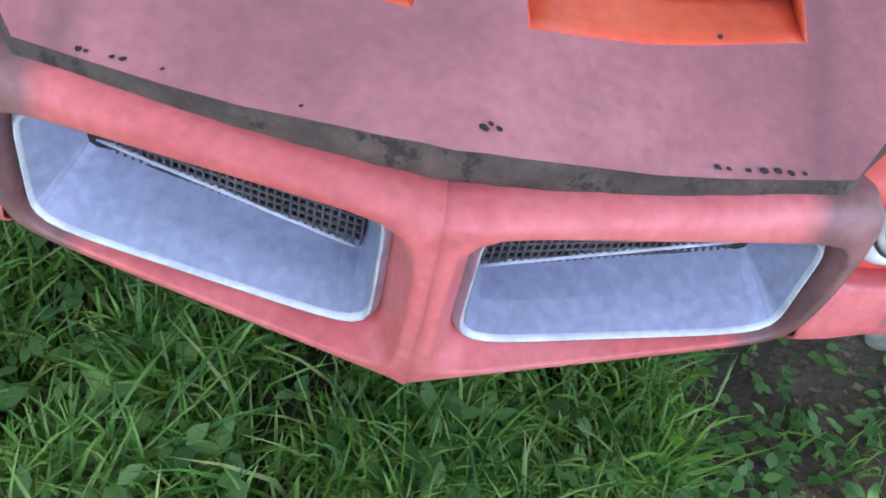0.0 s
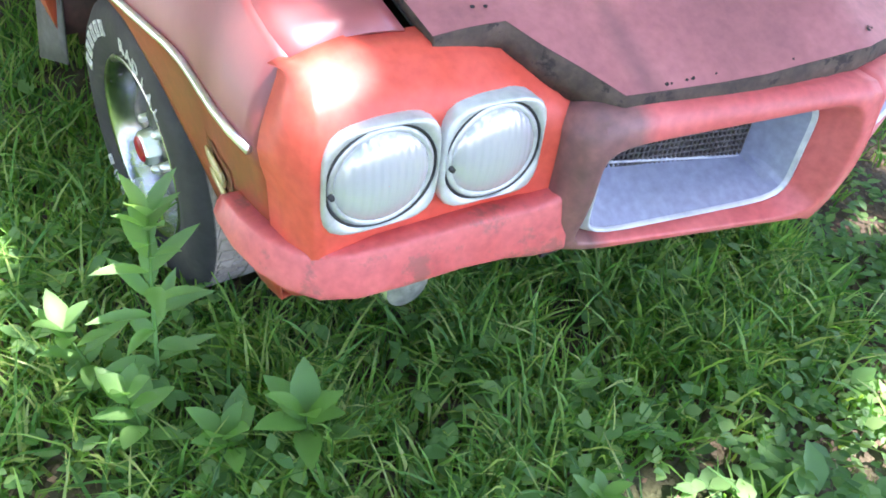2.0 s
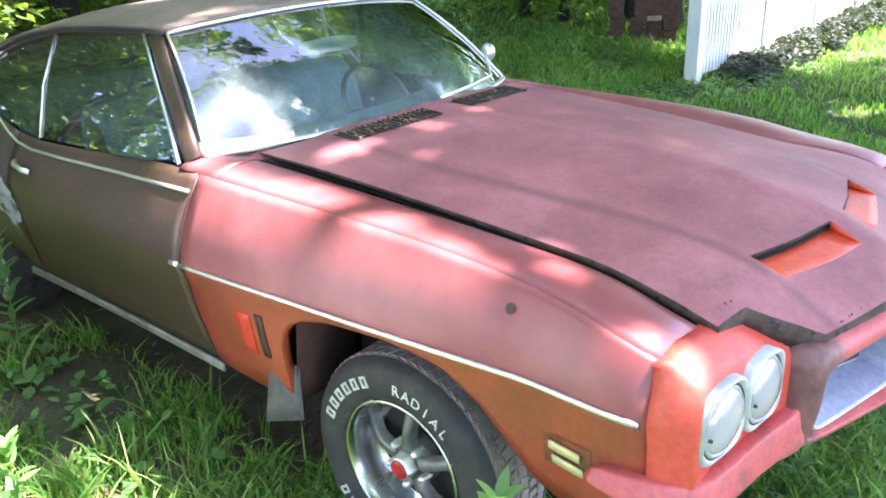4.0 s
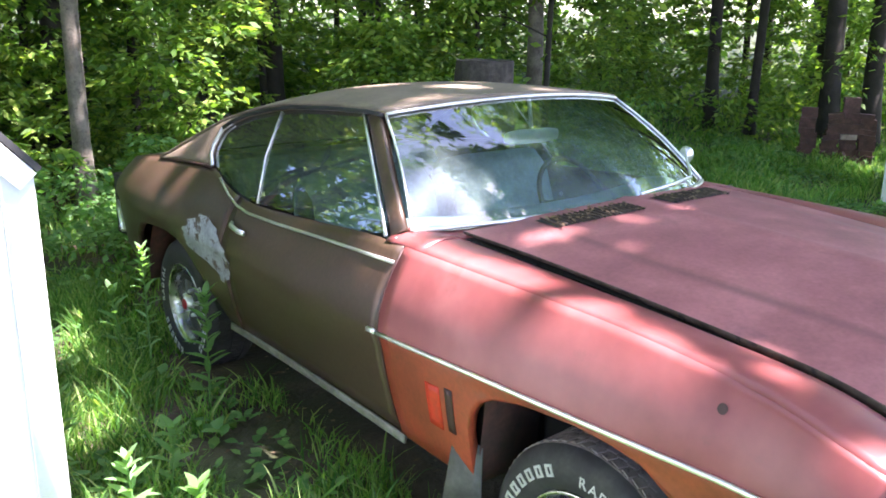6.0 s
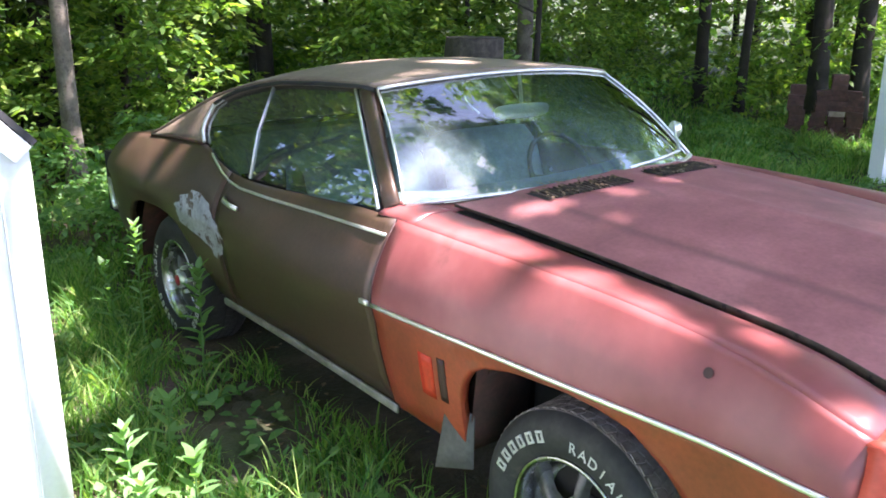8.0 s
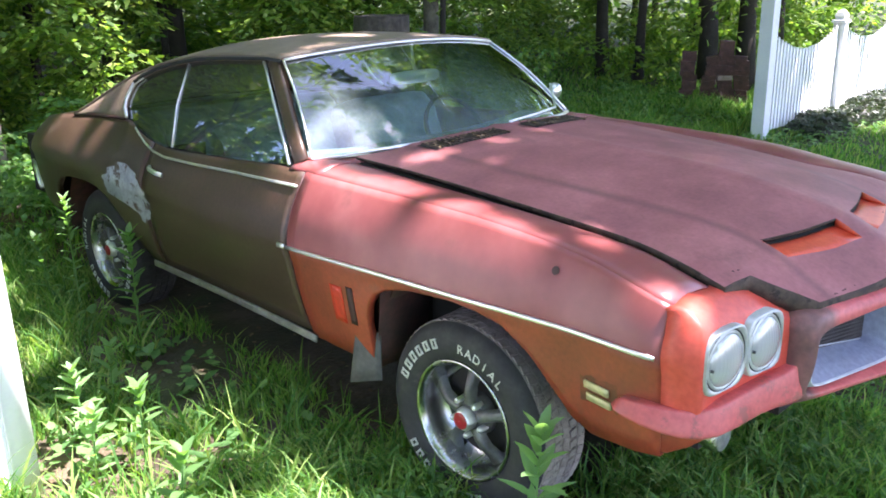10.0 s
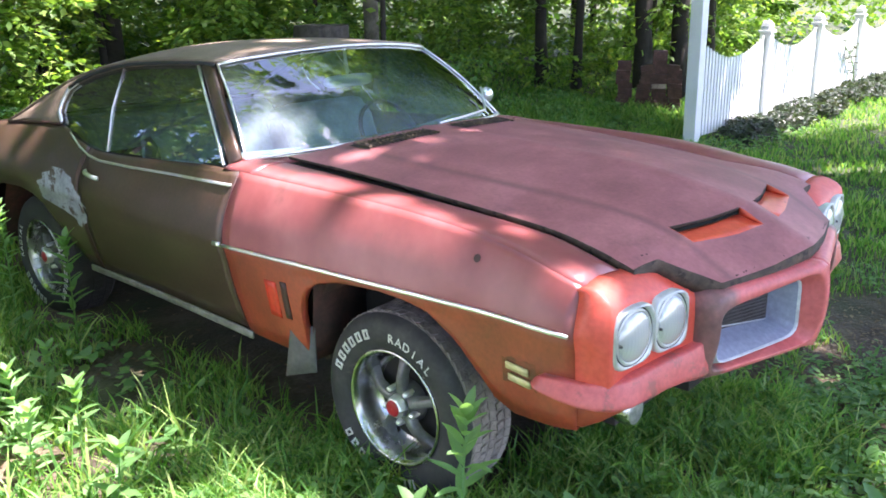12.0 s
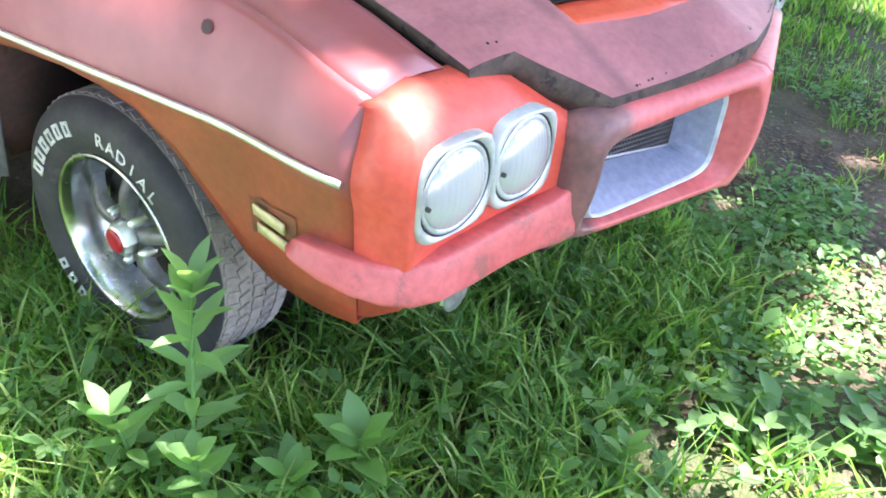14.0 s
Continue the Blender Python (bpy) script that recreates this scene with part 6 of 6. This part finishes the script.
part("corner_board", mesh_of("corner_board", *box(SX - 0.07, SX + 0.012, SY - 0.018, SY - 0.002, 0, EAVE)), shed_white, shed, "white corner board")
for a, b in ((1, 0), (-1, 0)):
    p, q = Vector((SX - 0.8 + a * 0.815, SY - 0.04, EAVE - 0.033)), Vector((SX - 0.8, SY - 0.04, EAVE + 0.88))
    up = Vector((a * 0.74, 0, 0.67))
    for name, off, th, m in (("roof", 0.004, 0.018, shingle), ("fascia", -0.06, 0.06, shed_white)):
        rows = [[p + up * off + Vector((0, 0, 0)), q + up * off], [p + up * (off + th), q + up * (off + th)]]
        deep = 2.05 if name == "roof" else 0.03
        v = [w for r_ in rows for w in r_] + [w + Vector((0, deep, 0)) for r_ in rows for w in r_]
        part(name, mesh_of(name, v, [(0, 1, 3, 2), (4, 6, 7, 5), (0, 4, 5, 1), (2, 3, 7, 6), (0, 2, 6, 4), (1, 5, 7, 3)], False), m, shed)

# ---- picket fence ----
fence = thing("fence", "white scalloped picket fence with capped posts", "fence", at=(6.6, 2.45, 0.0))
F0, FD, SPAN = Vector((6.45, 2.45, 0)), Vector((1.0, 0.01, 0)).normalized(), 1.95
FN = Vector((-FD.y, FD.x, 0))


def fence_box(d, w, n0, n1, z0, z1):
    """A box on the fence's line: d along it, w wide, n0 to n1 across it."""
    v, f = box(d - w / 2, d + w / 2, n0, n1, z0, z1)
    return [F0 + FD * p.x + FN * p.y + Vector((0, 0, p.z)) for p in v], f


for k in range(7):
    d0 = k * SPAN
    base = rise(*(F0 + FD * d0).xy)
    post_h = 2.45 if k == 0 else 1.14
    wpost = 0.15 if k == 0 else 0.11
    part("post", mesh_of("post", *fence_box(d0 - (0.06 if k == 0 else 0), wpost, -0.07, 0.07, base - 0.1, base + post_h), False), white_vinyl, fence, "white post")
    c = F0 + FD * d0 + Vector((0, 0, base + post_h))
    v = [c + Vector((x * q, y * q, z)) for q, z in ((0.085, 0), (0.085, 0.03), (0.05, 0.05), (0.065, 0.08), (0.045, 0.13), (0.004, 0.17)) for x, y in ((-1, -1), (1, -1), (1, 1), (-1, 1))]
    part("post_cap", mesh_of("post_cap", *sheet([v[i:i + 4] for i in range(0, 24, 4)], loop=True), False), white_vinyl, fence, "pointed post cap")
    for z in (0.16, 0.74):
        mid = rise(*(F0 + FD * (d0 + SPAN / 2)).xy)
        part("rail", mesh_of("rail", *fence_box(d0 + SPAN / 2, SPAN - 0.12, 0.012, 0.05, mid + z, mid + z + 0.09), False), white_vinyl, fence)
    n = 21
    for i in range(n):
        t = (i + 0.75) / (n + 0.5)
        d = d0 + 0.06 + t * (SPAN - 0.12)
        b = rise(*(F0 + FD * d).xy)
        h = 1.12 - 0.24 * math.sin(math.pi * t) ** 0.8
        v, f = fence_box(d, 0.048, -0.009, 0.007, b + 0.05, b + h)
        tip = [F0 + FD * (d + a) + FN * c_ + Vector((0, 0, b + h + 0.03)) for a, c_ in ((-0.010, -0.009), (0.010, -0.009), (0.010, 0.007), (-0.010, 0.007))]
        k0 = len(v)
        part("picket", mesh_of("picket", v + tip, f[:1] + f[2:] + [(4, 5, k0 + 1, k0), (5, 7, k0 + 2, k0 + 1), (7, 6, k0 + 3, k0 + 2), (6, 4, k0, k0 + 3), (k0, k0 + 1, k0 + 2, k0 + 3)], False), white_vinyl, fence)

# a vine that has grown through the pickets
q = random.Random(3)
vine = thing("vine", "green vine climbing on the white fence", "vine", at=(11.6, 2.45, rise(11.6, 2.45)))
spine = [Vector((12.1, 2.44, 0.1)), Vector((12.0, 2.44, 0.45)), Vector((11.75, 2.43, 0.66)), Vector((11.4, 2.43, 0.82))]
part("stem", mesh_of("stem", *tube(spine, 0.01, 6)), weed_green, vine)
places = []
for _ in range(46):
    p = lerp(spine[q.randrange(3)], spine[3], q.random() ** 2) + Vector((q.gauss(0, 0.12), -0.03, q.gauss(0, 0.10)))
    places.append((p.x, p.y, p.z, q.uniform(0, 6.28), q.uniform(-0.6, 0.6), q.uniform(0.07, 0.13), q.uniform(0.05, 0.09)))
part("leaves", cloud("leaves", *many_leaves(places), dark_green), None, vine)

# ---- stack of bricks ----
stack = thing("brick_stack", "leaning stack of old red bricks in tall grass", "brick stack", at=(8.05, 3.92, rise(8.05, 3.92)))
q = random.Random(8)
BX, BY = 8.05, 3.92
across, deep = Vector((0.50, -0.87, 0)).normalized(), Vector((0.87, 0.50, 0)).normalized()
brick_box = box(-0.094, 0.094, -0.05, 0.05, -0.031, 0.031)
for off, top, slope, back in ((-0.33, 11, 0.0, 0.0), (-0.085, 10, 0.13, -0.03), (0.14, 13, -0.02, 0.04), (0.36, 10, -0.05, 0.06)):
    jog = 0.0
    for row in range(top):
        if row % 3 == 0:
            jog = q.uniform(-0.028, 0.028)
        for dd in (0.0, 0.105):
            if dd and row > top - 3 and q.random() < 0.5:
                continue
            c = Vector((BX, BY, rise(BX, BY) + 0.03 + row * 0.064)) + across * (off + jog + q.uniform(-0.008, 0.008) + slope * row * 0.064) + deep * (back + dd + jog + q.uniform(-0.02, 0.02))
            m = Matrix.Translation(c) @ Matrix.Rotation(math.atan2(across.y, across.x) + 3 * jog + q.uniform(-0.10, 0.10), 4, "Z") @ Matrix.Rotation(-slope * 1.3 + q.uniform(-0.05, 0.05), 4, "Y")
            part("brick", mesh_of("brick", *moved(brick_box, m), False), brick_pale if q.random() < 0.07 else brick_face, stack)
# loose bricks leaning at the foot
for off, out_by, tilt in ((0.10, -0.16, 1.1), (0.26, -0.2, 0.5), (-0.12, -0.17, 1.3)):
    c = Vector((BX, BY, rise(BX, BY) + 0.09)) + across * off + deep * out_by
    m = Matrix.Translation(c) @ Matrix.Rotation(math.atan2(across.y, across.x) + q.uniform(-0.5, 0.5), 4, "Z") @ Matrix.Rotation(tilt, 4, "Y")
    part("brick", mesh_of("brick", *moved(brick_box, m), False), brick_face, stack)

# ---- stump behind the car ----
def trunk_rows(p, h, r0, r1, seed, lean=(0, 0), flare=0.35, n=14, k=12):
    rows = []
    for i in range(k + 1):
        t = i / k
        z = h * t
        r = lerp(r0, r1, t) * (1 + flare * math.exp(-z / 0.22))
        wob = Vector((lean[0] * t + 0.05 * noise.noise((seed, t * 3, 1)), lean[1] * t + 0.05 * noise.noise((seed, t * 3, 5)), 0)) * min(h, 6) / 3
        rows.append([Vector(p) + wob + Vector((math.cos(a) * r, math.sin(a) * r, z)) * 1.0 + Vector((math.cos(a), math.sin(a), 0)) * r * 0.12 * noise.noise((math.cos(a) * 2 + seed, math.sin(a) * 2, z * 0.8)) for a in (2 * math.pi * j / n for j in range(n))])
    return rows


SP = (3.02, 4.86, rise(3.02, 4.86) - 0.05)
stump = thing("stump", "grey weathered tree stump with a level sawn top", "stump", at=SP)
rows = trunk_rows(SP, 1.41 - SP[2] + 0.0, 0.30, 0.265, 3, flare=0.3, n=72)
for row in rows:
    mid = sum(row, Vector()) / len(row)
    for j, p in enumerate(row):
        a = 2 * math.pi * j / 72
        row[j] = mid + (p - mid) * (1 + 0.05 * noise.noise((math.cos(a) * 9, math.sin(a) * 9, p.z * 0.7)) + 0.025 * noise.noise((math.cos(a) * 22, math.sin(a) * 22, p.z * 1.5))) + Vector((0, 0, 0.02 * noise.noise((a * 3, 1, 1)) if row is rows[-1] else 0))
v, f = sheet(rows, loop=True)
part("trunk", mesh_of("trunk", v, f), stump_wood, stump)
cap = rows[-1]
part("sawn_top", mesh_of("sawn_top", [p + Vector((0, 0, 0.004)) for p in cap], [tuple(range(len(cap)))]), stump_wood, stump, "sawn top")


# ---- trees ----
def leaf_clumps(centres, per, spread_r, size, seed):
    """Rhombic leaves in clumps round centres of (x, y, z, radius)."""
    g = np.random.default_rng(seed)
    c = np.repeat(np.array(centres, float), per, 0)
    n = len(c)
    d = g.normal(size=(n, 3))
    d /= np.linalg.norm(d, axis=1)[:, None]
    p = c[:, :3] + d * (c[:, 3] * spread_r * g.uniform(0.25, 1.0, n) ** 0.6)[:, None] * np.array([1, 1, 0.75])
    a = g.normal(size=(n, 3))
    a[:, 2] *= 0.5
    a /= np.linalg.norm(a, axis=1)[:, None]
    b = np.cross(a, g.normal(size=(n, 3)))
    b /= np.linalg.norm(b, axis=1)[:, None]
    s = size * g.uniform(0.55, 1.4, n)[:, None]
    v = np.stack([p - a * s, p + b * s * 0.45, p + a * s, p - b * s * 0.45], 1).reshape(-1, 3)
    return v, (np.arange(n)[:, None] * 4 + np.arange(4)[None])


def tree(x, y, h, r0, seed, mat, crown_from, crown_r, leaves, label, size=0.10, lean=(0, 0), crown=True):
    z = rise(x, y) - 0.05
    q = random.Random(seed)
    t = thing("tree", label, "tree", "trees of the wood", at=(x, y, z))
    rows = trunk_rows((x, y, z), h, r0, r0 * 0.45, seed * 1.7, lean)
    pieces = [sheet(rows, loop=True)]
    tips = []
    for i in range(9):
        f = q.uniform(crown_from / h, 0.95)
        k = rows[int(f * 12)]
        c = sum(k, Vector()) / len(k)
        a = q.uniform(0, 6.28)
        ln = crown_r * q.uniform(0.5, 1.0) * (1.1 - 0.5 * f)
        e = c + Vector((math.cos(a) * ln, math.sin(a) * ln, ln * q.uniform(0.2, 0.7)))
        m = lerp(c, e, 0.5) + Vector((0, 0, 0.1 * ln))
        pieces.append(tube([c, m, e], [r0 * 0.28, r0 * 0.18, r0 * 0.05], 6))
        tips += [e, m]
    part("trunk", mesh_of("trunk", *join(*pieces)), mat, t)
    if crown:
        cs = [(*(e + Vector((q.uniform(-0.6, 0.6), q.uniform(-0.6, 0.6), q.uniform(-0.4, 0.6)))), crown_r * q.uniform(0.16, 0.36)) for e in tips for _ in range(3)]
        part("crown", cloud("crown", *leaf_clumps(cs, max(1, int(leaves / 1.35 / len(cs))), 1.0, size * 0.78, seed), wood_green), None, t)
    return t


tree(-0.27, 6.30, 9.0, 0.08, 1, bark, 4.0, 3.0, 9000, "slim grey-barked tree at the wood's edge", 0.12, (-0.01, 0.0))
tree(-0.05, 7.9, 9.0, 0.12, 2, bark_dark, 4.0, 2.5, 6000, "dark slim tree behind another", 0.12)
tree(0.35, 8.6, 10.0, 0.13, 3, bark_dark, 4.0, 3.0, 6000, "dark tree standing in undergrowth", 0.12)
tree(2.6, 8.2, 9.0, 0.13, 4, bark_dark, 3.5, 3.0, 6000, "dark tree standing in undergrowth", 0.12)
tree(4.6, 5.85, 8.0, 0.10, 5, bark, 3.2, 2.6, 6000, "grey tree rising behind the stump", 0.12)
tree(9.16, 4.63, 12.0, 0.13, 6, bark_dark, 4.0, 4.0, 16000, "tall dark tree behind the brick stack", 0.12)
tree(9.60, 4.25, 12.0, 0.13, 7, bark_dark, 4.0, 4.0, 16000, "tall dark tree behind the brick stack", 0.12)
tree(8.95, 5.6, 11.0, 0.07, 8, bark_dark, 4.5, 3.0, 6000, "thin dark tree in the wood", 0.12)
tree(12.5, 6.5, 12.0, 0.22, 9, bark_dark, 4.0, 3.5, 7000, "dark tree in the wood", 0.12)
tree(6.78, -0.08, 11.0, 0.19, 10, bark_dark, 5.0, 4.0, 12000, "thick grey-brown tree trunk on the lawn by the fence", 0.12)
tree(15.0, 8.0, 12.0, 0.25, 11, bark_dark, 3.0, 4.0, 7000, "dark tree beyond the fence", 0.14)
# the shady side across the lawn, mirrored in the car's windows
for i, (x, y) in enumerate(((-7.5, -3.0), (-8.5, 0.5), (-7.0, 3.5), (-8.0, 7.0), (-6.0, -7.0), (-5.0, 9.5), (-10.5, 3.0))):
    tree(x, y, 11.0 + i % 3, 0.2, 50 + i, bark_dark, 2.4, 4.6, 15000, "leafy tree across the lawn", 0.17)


def behind_fence(x, y):
    """True on the lawn's side of the fence."""
    return x > 5.4 and y < 3.5 + 0.03 * (x - 6.55)


g = random.Random(5)
for i in range(34):
    a = radians(lerp(-14, 68, (i + g.random()) / 34))
    d = g.uniform(13, 19)
    if behind_fence(-2.4 + math.sin(a) * d, -1.4 + math.cos(a) * d):
        continue
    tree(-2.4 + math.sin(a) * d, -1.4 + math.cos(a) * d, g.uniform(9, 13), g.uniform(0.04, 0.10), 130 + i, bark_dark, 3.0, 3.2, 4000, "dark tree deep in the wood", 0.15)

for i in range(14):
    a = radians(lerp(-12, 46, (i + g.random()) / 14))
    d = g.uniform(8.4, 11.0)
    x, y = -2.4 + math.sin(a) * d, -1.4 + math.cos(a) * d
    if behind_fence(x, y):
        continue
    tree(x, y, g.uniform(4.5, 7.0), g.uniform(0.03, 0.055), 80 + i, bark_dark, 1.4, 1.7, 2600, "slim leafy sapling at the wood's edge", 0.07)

def sprays(centres, per, size, seed):
    """Leaves lying in loose, drooping tiers round centres of (x, y, z, radius)."""
    g = np.random.default_rng(seed)
    tilt = np.repeat(g.normal(0, 0.28, (len(centres), 2)), per, 0)
    c = np.repeat(np.array(centres, float), per, 0)
    n = len(c)
    a, d = g.uniform(0, 2 * math.pi, n), np.sqrt(g.uniform(0, 1, n))
    ox, oy = np.cos(a) * d * c[:, 3], np.sin(a) * d * c[:, 3]
    oz = ox * tilt[:, 0] + oy * tilt[:, 1] - 0.35 * c[:, 3] * d * d + g.normal(0, 0.10, n) * c[:, 3]
    p = c[:, :3] + np.stack([ox, oy, oz], 1)
    turn = a + g.normal(0, 0.7, n)
    drop = g.uniform(-0.9, 0.25, n)
    along = np.stack([np.cos(turn) * np.cos(drop), np.sin(turn) * np.cos(drop), np.sin(drop)], 1)
    side = np.cross(along, np.array([0, 0, 1.0])[None] + g.normal(0, 0.45, (n, 3)))
    side /= np.linalg.norm(side, axis=1)[:, None]
    s = (size * g.uniform(0.5, 1.35, n))[:, None]
    v = np.stack([p, p + along * s * 0.8 + side * s * 0.48, p + along * s * 2, p + along * s * 0.8 - side * s * 0.48], 1).reshape(-1, 3)
    return v, np.arange(n)[:, None] * 4 + np.arange(4)[None]


def wood_spot(a, d):
    return -2.4 + math.sin(a) * d, -1.4 + math.cos(a) * d


# undergrowth: tiers of leaves on bushes and saplings, with dark hollows between them
near_cs, deep_cs = [], []
for i in range(150):
    a = radians(g.uniform(-24, 74))
    near = 7.9 if a < radians(24) else 9.2 if a < radians(44) else 11.6 if a < radians(50) else 14.2
    d = near + abs(g.gauss(0, 1)) * 2.3
    x, y = wood_spot(a, d)
    if behind_fence(x, y):
        continue
    z, tall, wide = rise(x, y), g.uniform(0.5, 2.6) + 0.22 * (d - near), g.uniform(0.4, 0.95)
    if math.hypot(x - 2.7, y - 4.2) < 1.5 or math.hypot(x - BX, y - BY) < 1.3:
        tall = 0.3
    for k in range(int(3 + tall * 4)):
        f = g.random() ** 0.8
        b, o = g.uniform(0, 6.28), wide * g.uniform(0.1, 1.0) * (1.15 - 0.55 * f)
        (near_cs if d < near + 1.8 else deep_cs).append((x + math.cos(b) * o, y + math.sin(b) * o, z + 0.08 + tall * f, g.uniform(0.16, 0.42)))
ob = new("undergrowth", cloud("undergrowth", *sprays(near_cs, 105, 0.048, 77), wood_green))
tagged(ob, "dense green undergrowth at the edge of the wood", "undergrowth", kind="stuff")
for i in range(420):
    a = radians(g.uniform(-30, 78))
    d = g.uniform(12.5, 19)
    x, y = wood_spot(a, d)
    if not behind_fence(x, y):
        deep_cs.append((x, y, rise(x, y) + abs(g.gauss(0, 1.7)), g.uniform(0.35, 0.8)))
ob = new("deep_undergrowth", cloud("deep_undergrowth", *sprays(deep_cs, 80, 0.07, 177), wood_green))
tagged(ob, "shaded bushes deeper in the wood", "undergrowth", kind="stuff")
# saplings and brambles close behind the car's tail
cs = [(g.uniform(-2.6, 0.6), g.uniform(4.3, 6.6), 0.05 + abs(g.gauss(0.12, 0.28)), g.uniform(0.14, 0.32)) for _ in range(150)]
cs += [(g.uniform(1.0, 6.0), g.uniform(4.4, 7.0), 0.1 + abs(g.gauss(0.1, 0.36)), g.uniform(0.16, 0.38)) for _ in range(170)]
cs += [(g.uniform(6.4, 8.6), g.uniform(3.9, 5.4), 0.05 + abs(g.gauss(0.05, 0.12)), g.uniform(0.12, 0.25)) for _ in range(45)]
cs = [c for c in cs if math.hypot(c[0] - BX, c[1] - BY) > 0.75]
ob = new("brambles", cloud("brambles", *sprays(cs, 90, 0.036, 78), weed_green))
tagged(ob, "low brambles and saplings round the clearing", "brambles", kind="stuff")

# planted strip along the fence's foot
cs = []
for _ in range(330):
    x = g.uniform(6.7, 18.0)
    cs.append((x, 2.30 + (x - 6.6) * 0.01 + g.uniform(-0.5, 0.12), rise(x, 2.4) + g.uniform(0.0, 0.12), 0.13))
ob = new("flower_border", cloud("flower_border", *leaf_clumps(cs, 80, 1.0, 0.035, 81), dark_green))
tagged(ob, "low dark plants and mulch along the foot of the fence", "plants", kind="stuff")

# far wall of leaves, so that only scattered sky shows through
cs = []
for i in range(560):
    a = radians(g.uniform(-40, 95))
    d = g.uniform(19, 30)
    if a < 0 and g.random() < 0.65:
        continue
    cs.append((-2.4 + math.sin(a) * d, -1.4 + math.cos(a) * d, g.uniform(0.3, 11), g.uniform(0.8, 1.8)))
ob = new("far_foliage", cloud("far_foliage", *leaf_clumps(cs, 110, 1.0, 0.13, 79), wood_green))
tagged(ob, "far green foliage of the wood", "foliage", kind="stuff")

# crowns that reach over the car and shade it, with gaps for the sun
cs, r2 = [], random.Random(12)
for i in range(2900):
    y = r2.uniform(-8.0, 1.6)
    cs.append((r2.uniform(0.7 + 0.8 * noise.noise((y * 0.9, 2.0, 1.0)), 10.0), y, r2.uniform(8.5, 10.0), r2.uniform(0.25, 0.6)))
for i in range(900):
    d, a = 6.5 * r2.random() ** 0.6, r2.uniform(0, 2 * math.pi)
    cs.append((6.5 + 1.1 * d * math.cos(a), -7.0 + 0.9 * d * math.sin(a), r2.uniform(8.0, 12.0), r2.uniform(0.3, 0.7)))
# unseen loose leaf clumps, added above the wood to darken it
for i in range(1500):
    x, y = r2.uniform(-5.0, 14.0), r2.uniform(2.4, 13.0)
    if noise.noise((x * 0.6, y * 0.6, 9.0)) > (0.14 if x < 4.5 else -0.3):
        cs.append((x, y - 1.5, r2.uniform(6.5, 9.5), r2.uniform(0.3, 0.7)))
cs += [(r2.uniform(4.0, 14.0), r2.uniform(2.0, 11.0), r2.uniform(7.5, 10.5), r2.uniform(0.3, 0.7)) for _ in range(350)]
leaf_v, leaf_f = leaf_clumps(cs, 46, 1.0, 0.10, 80)
heart = leaf_v.reshape(-1, 4, 3).mean(1)
keep = np.ones(len(heart), bool)
for level, spots in ((1.0, CAR_SPOTS), (0.0, GROUND_SPOTS)):
    foot = heart[:, :2] - np.array(SUN_WAY.xy)[None] * ((heart[:, 2] - level) / SUN_WAY.z)[:, None]
    for x, y, rad in spots:
        ang = np.arctan2(foot[:, 1] - y, foot[:, 0] - x)
        edge = 1 + 0.28 * np.sin(2 * ang + 9 * x) + 0.2 * np.sin(3 * ang + 7 * y) + 0.15 * np.sin(5 * ang + 5 * x)
        keep &= np.hypot(foot[:, 0] - x, foot[:, 1] - y) > rad * edge + 0.03
leaf_v = leaf_v.reshape(-1, 4, 3)[keep].reshape(-1, 3)
leaf_f = np.arange(len(leaf_v)).reshape(-1, 4)
over = thing("overhanging_tree", "broad leafy tree whose crown shades the car, with unseen leaves added over the wood", "tree", at=(6.5, -7.0, 0))
part("trunk", mesh_of("trunk", *join(sheet(trunk_rows((6.5, -7.0, -0.05), 10.0, 0.3, 0.16, 9.1), loop=True), tube([(6.5, -7.0, 6.5), (4.5, -5.2, 8.5), (1.5, -3.0, 9.6)], [0.14, 0.1, 0.04]), tube([(6.5, -7.0, 7.0), (5.5, -3.5, 8.8), (4.0, -0.5, 9.8)], [0.14, 0.1, 0.04]))), bark, over)
part("crown", cloud("crown", leaf_v, leaf_f, wood_green), None, over)
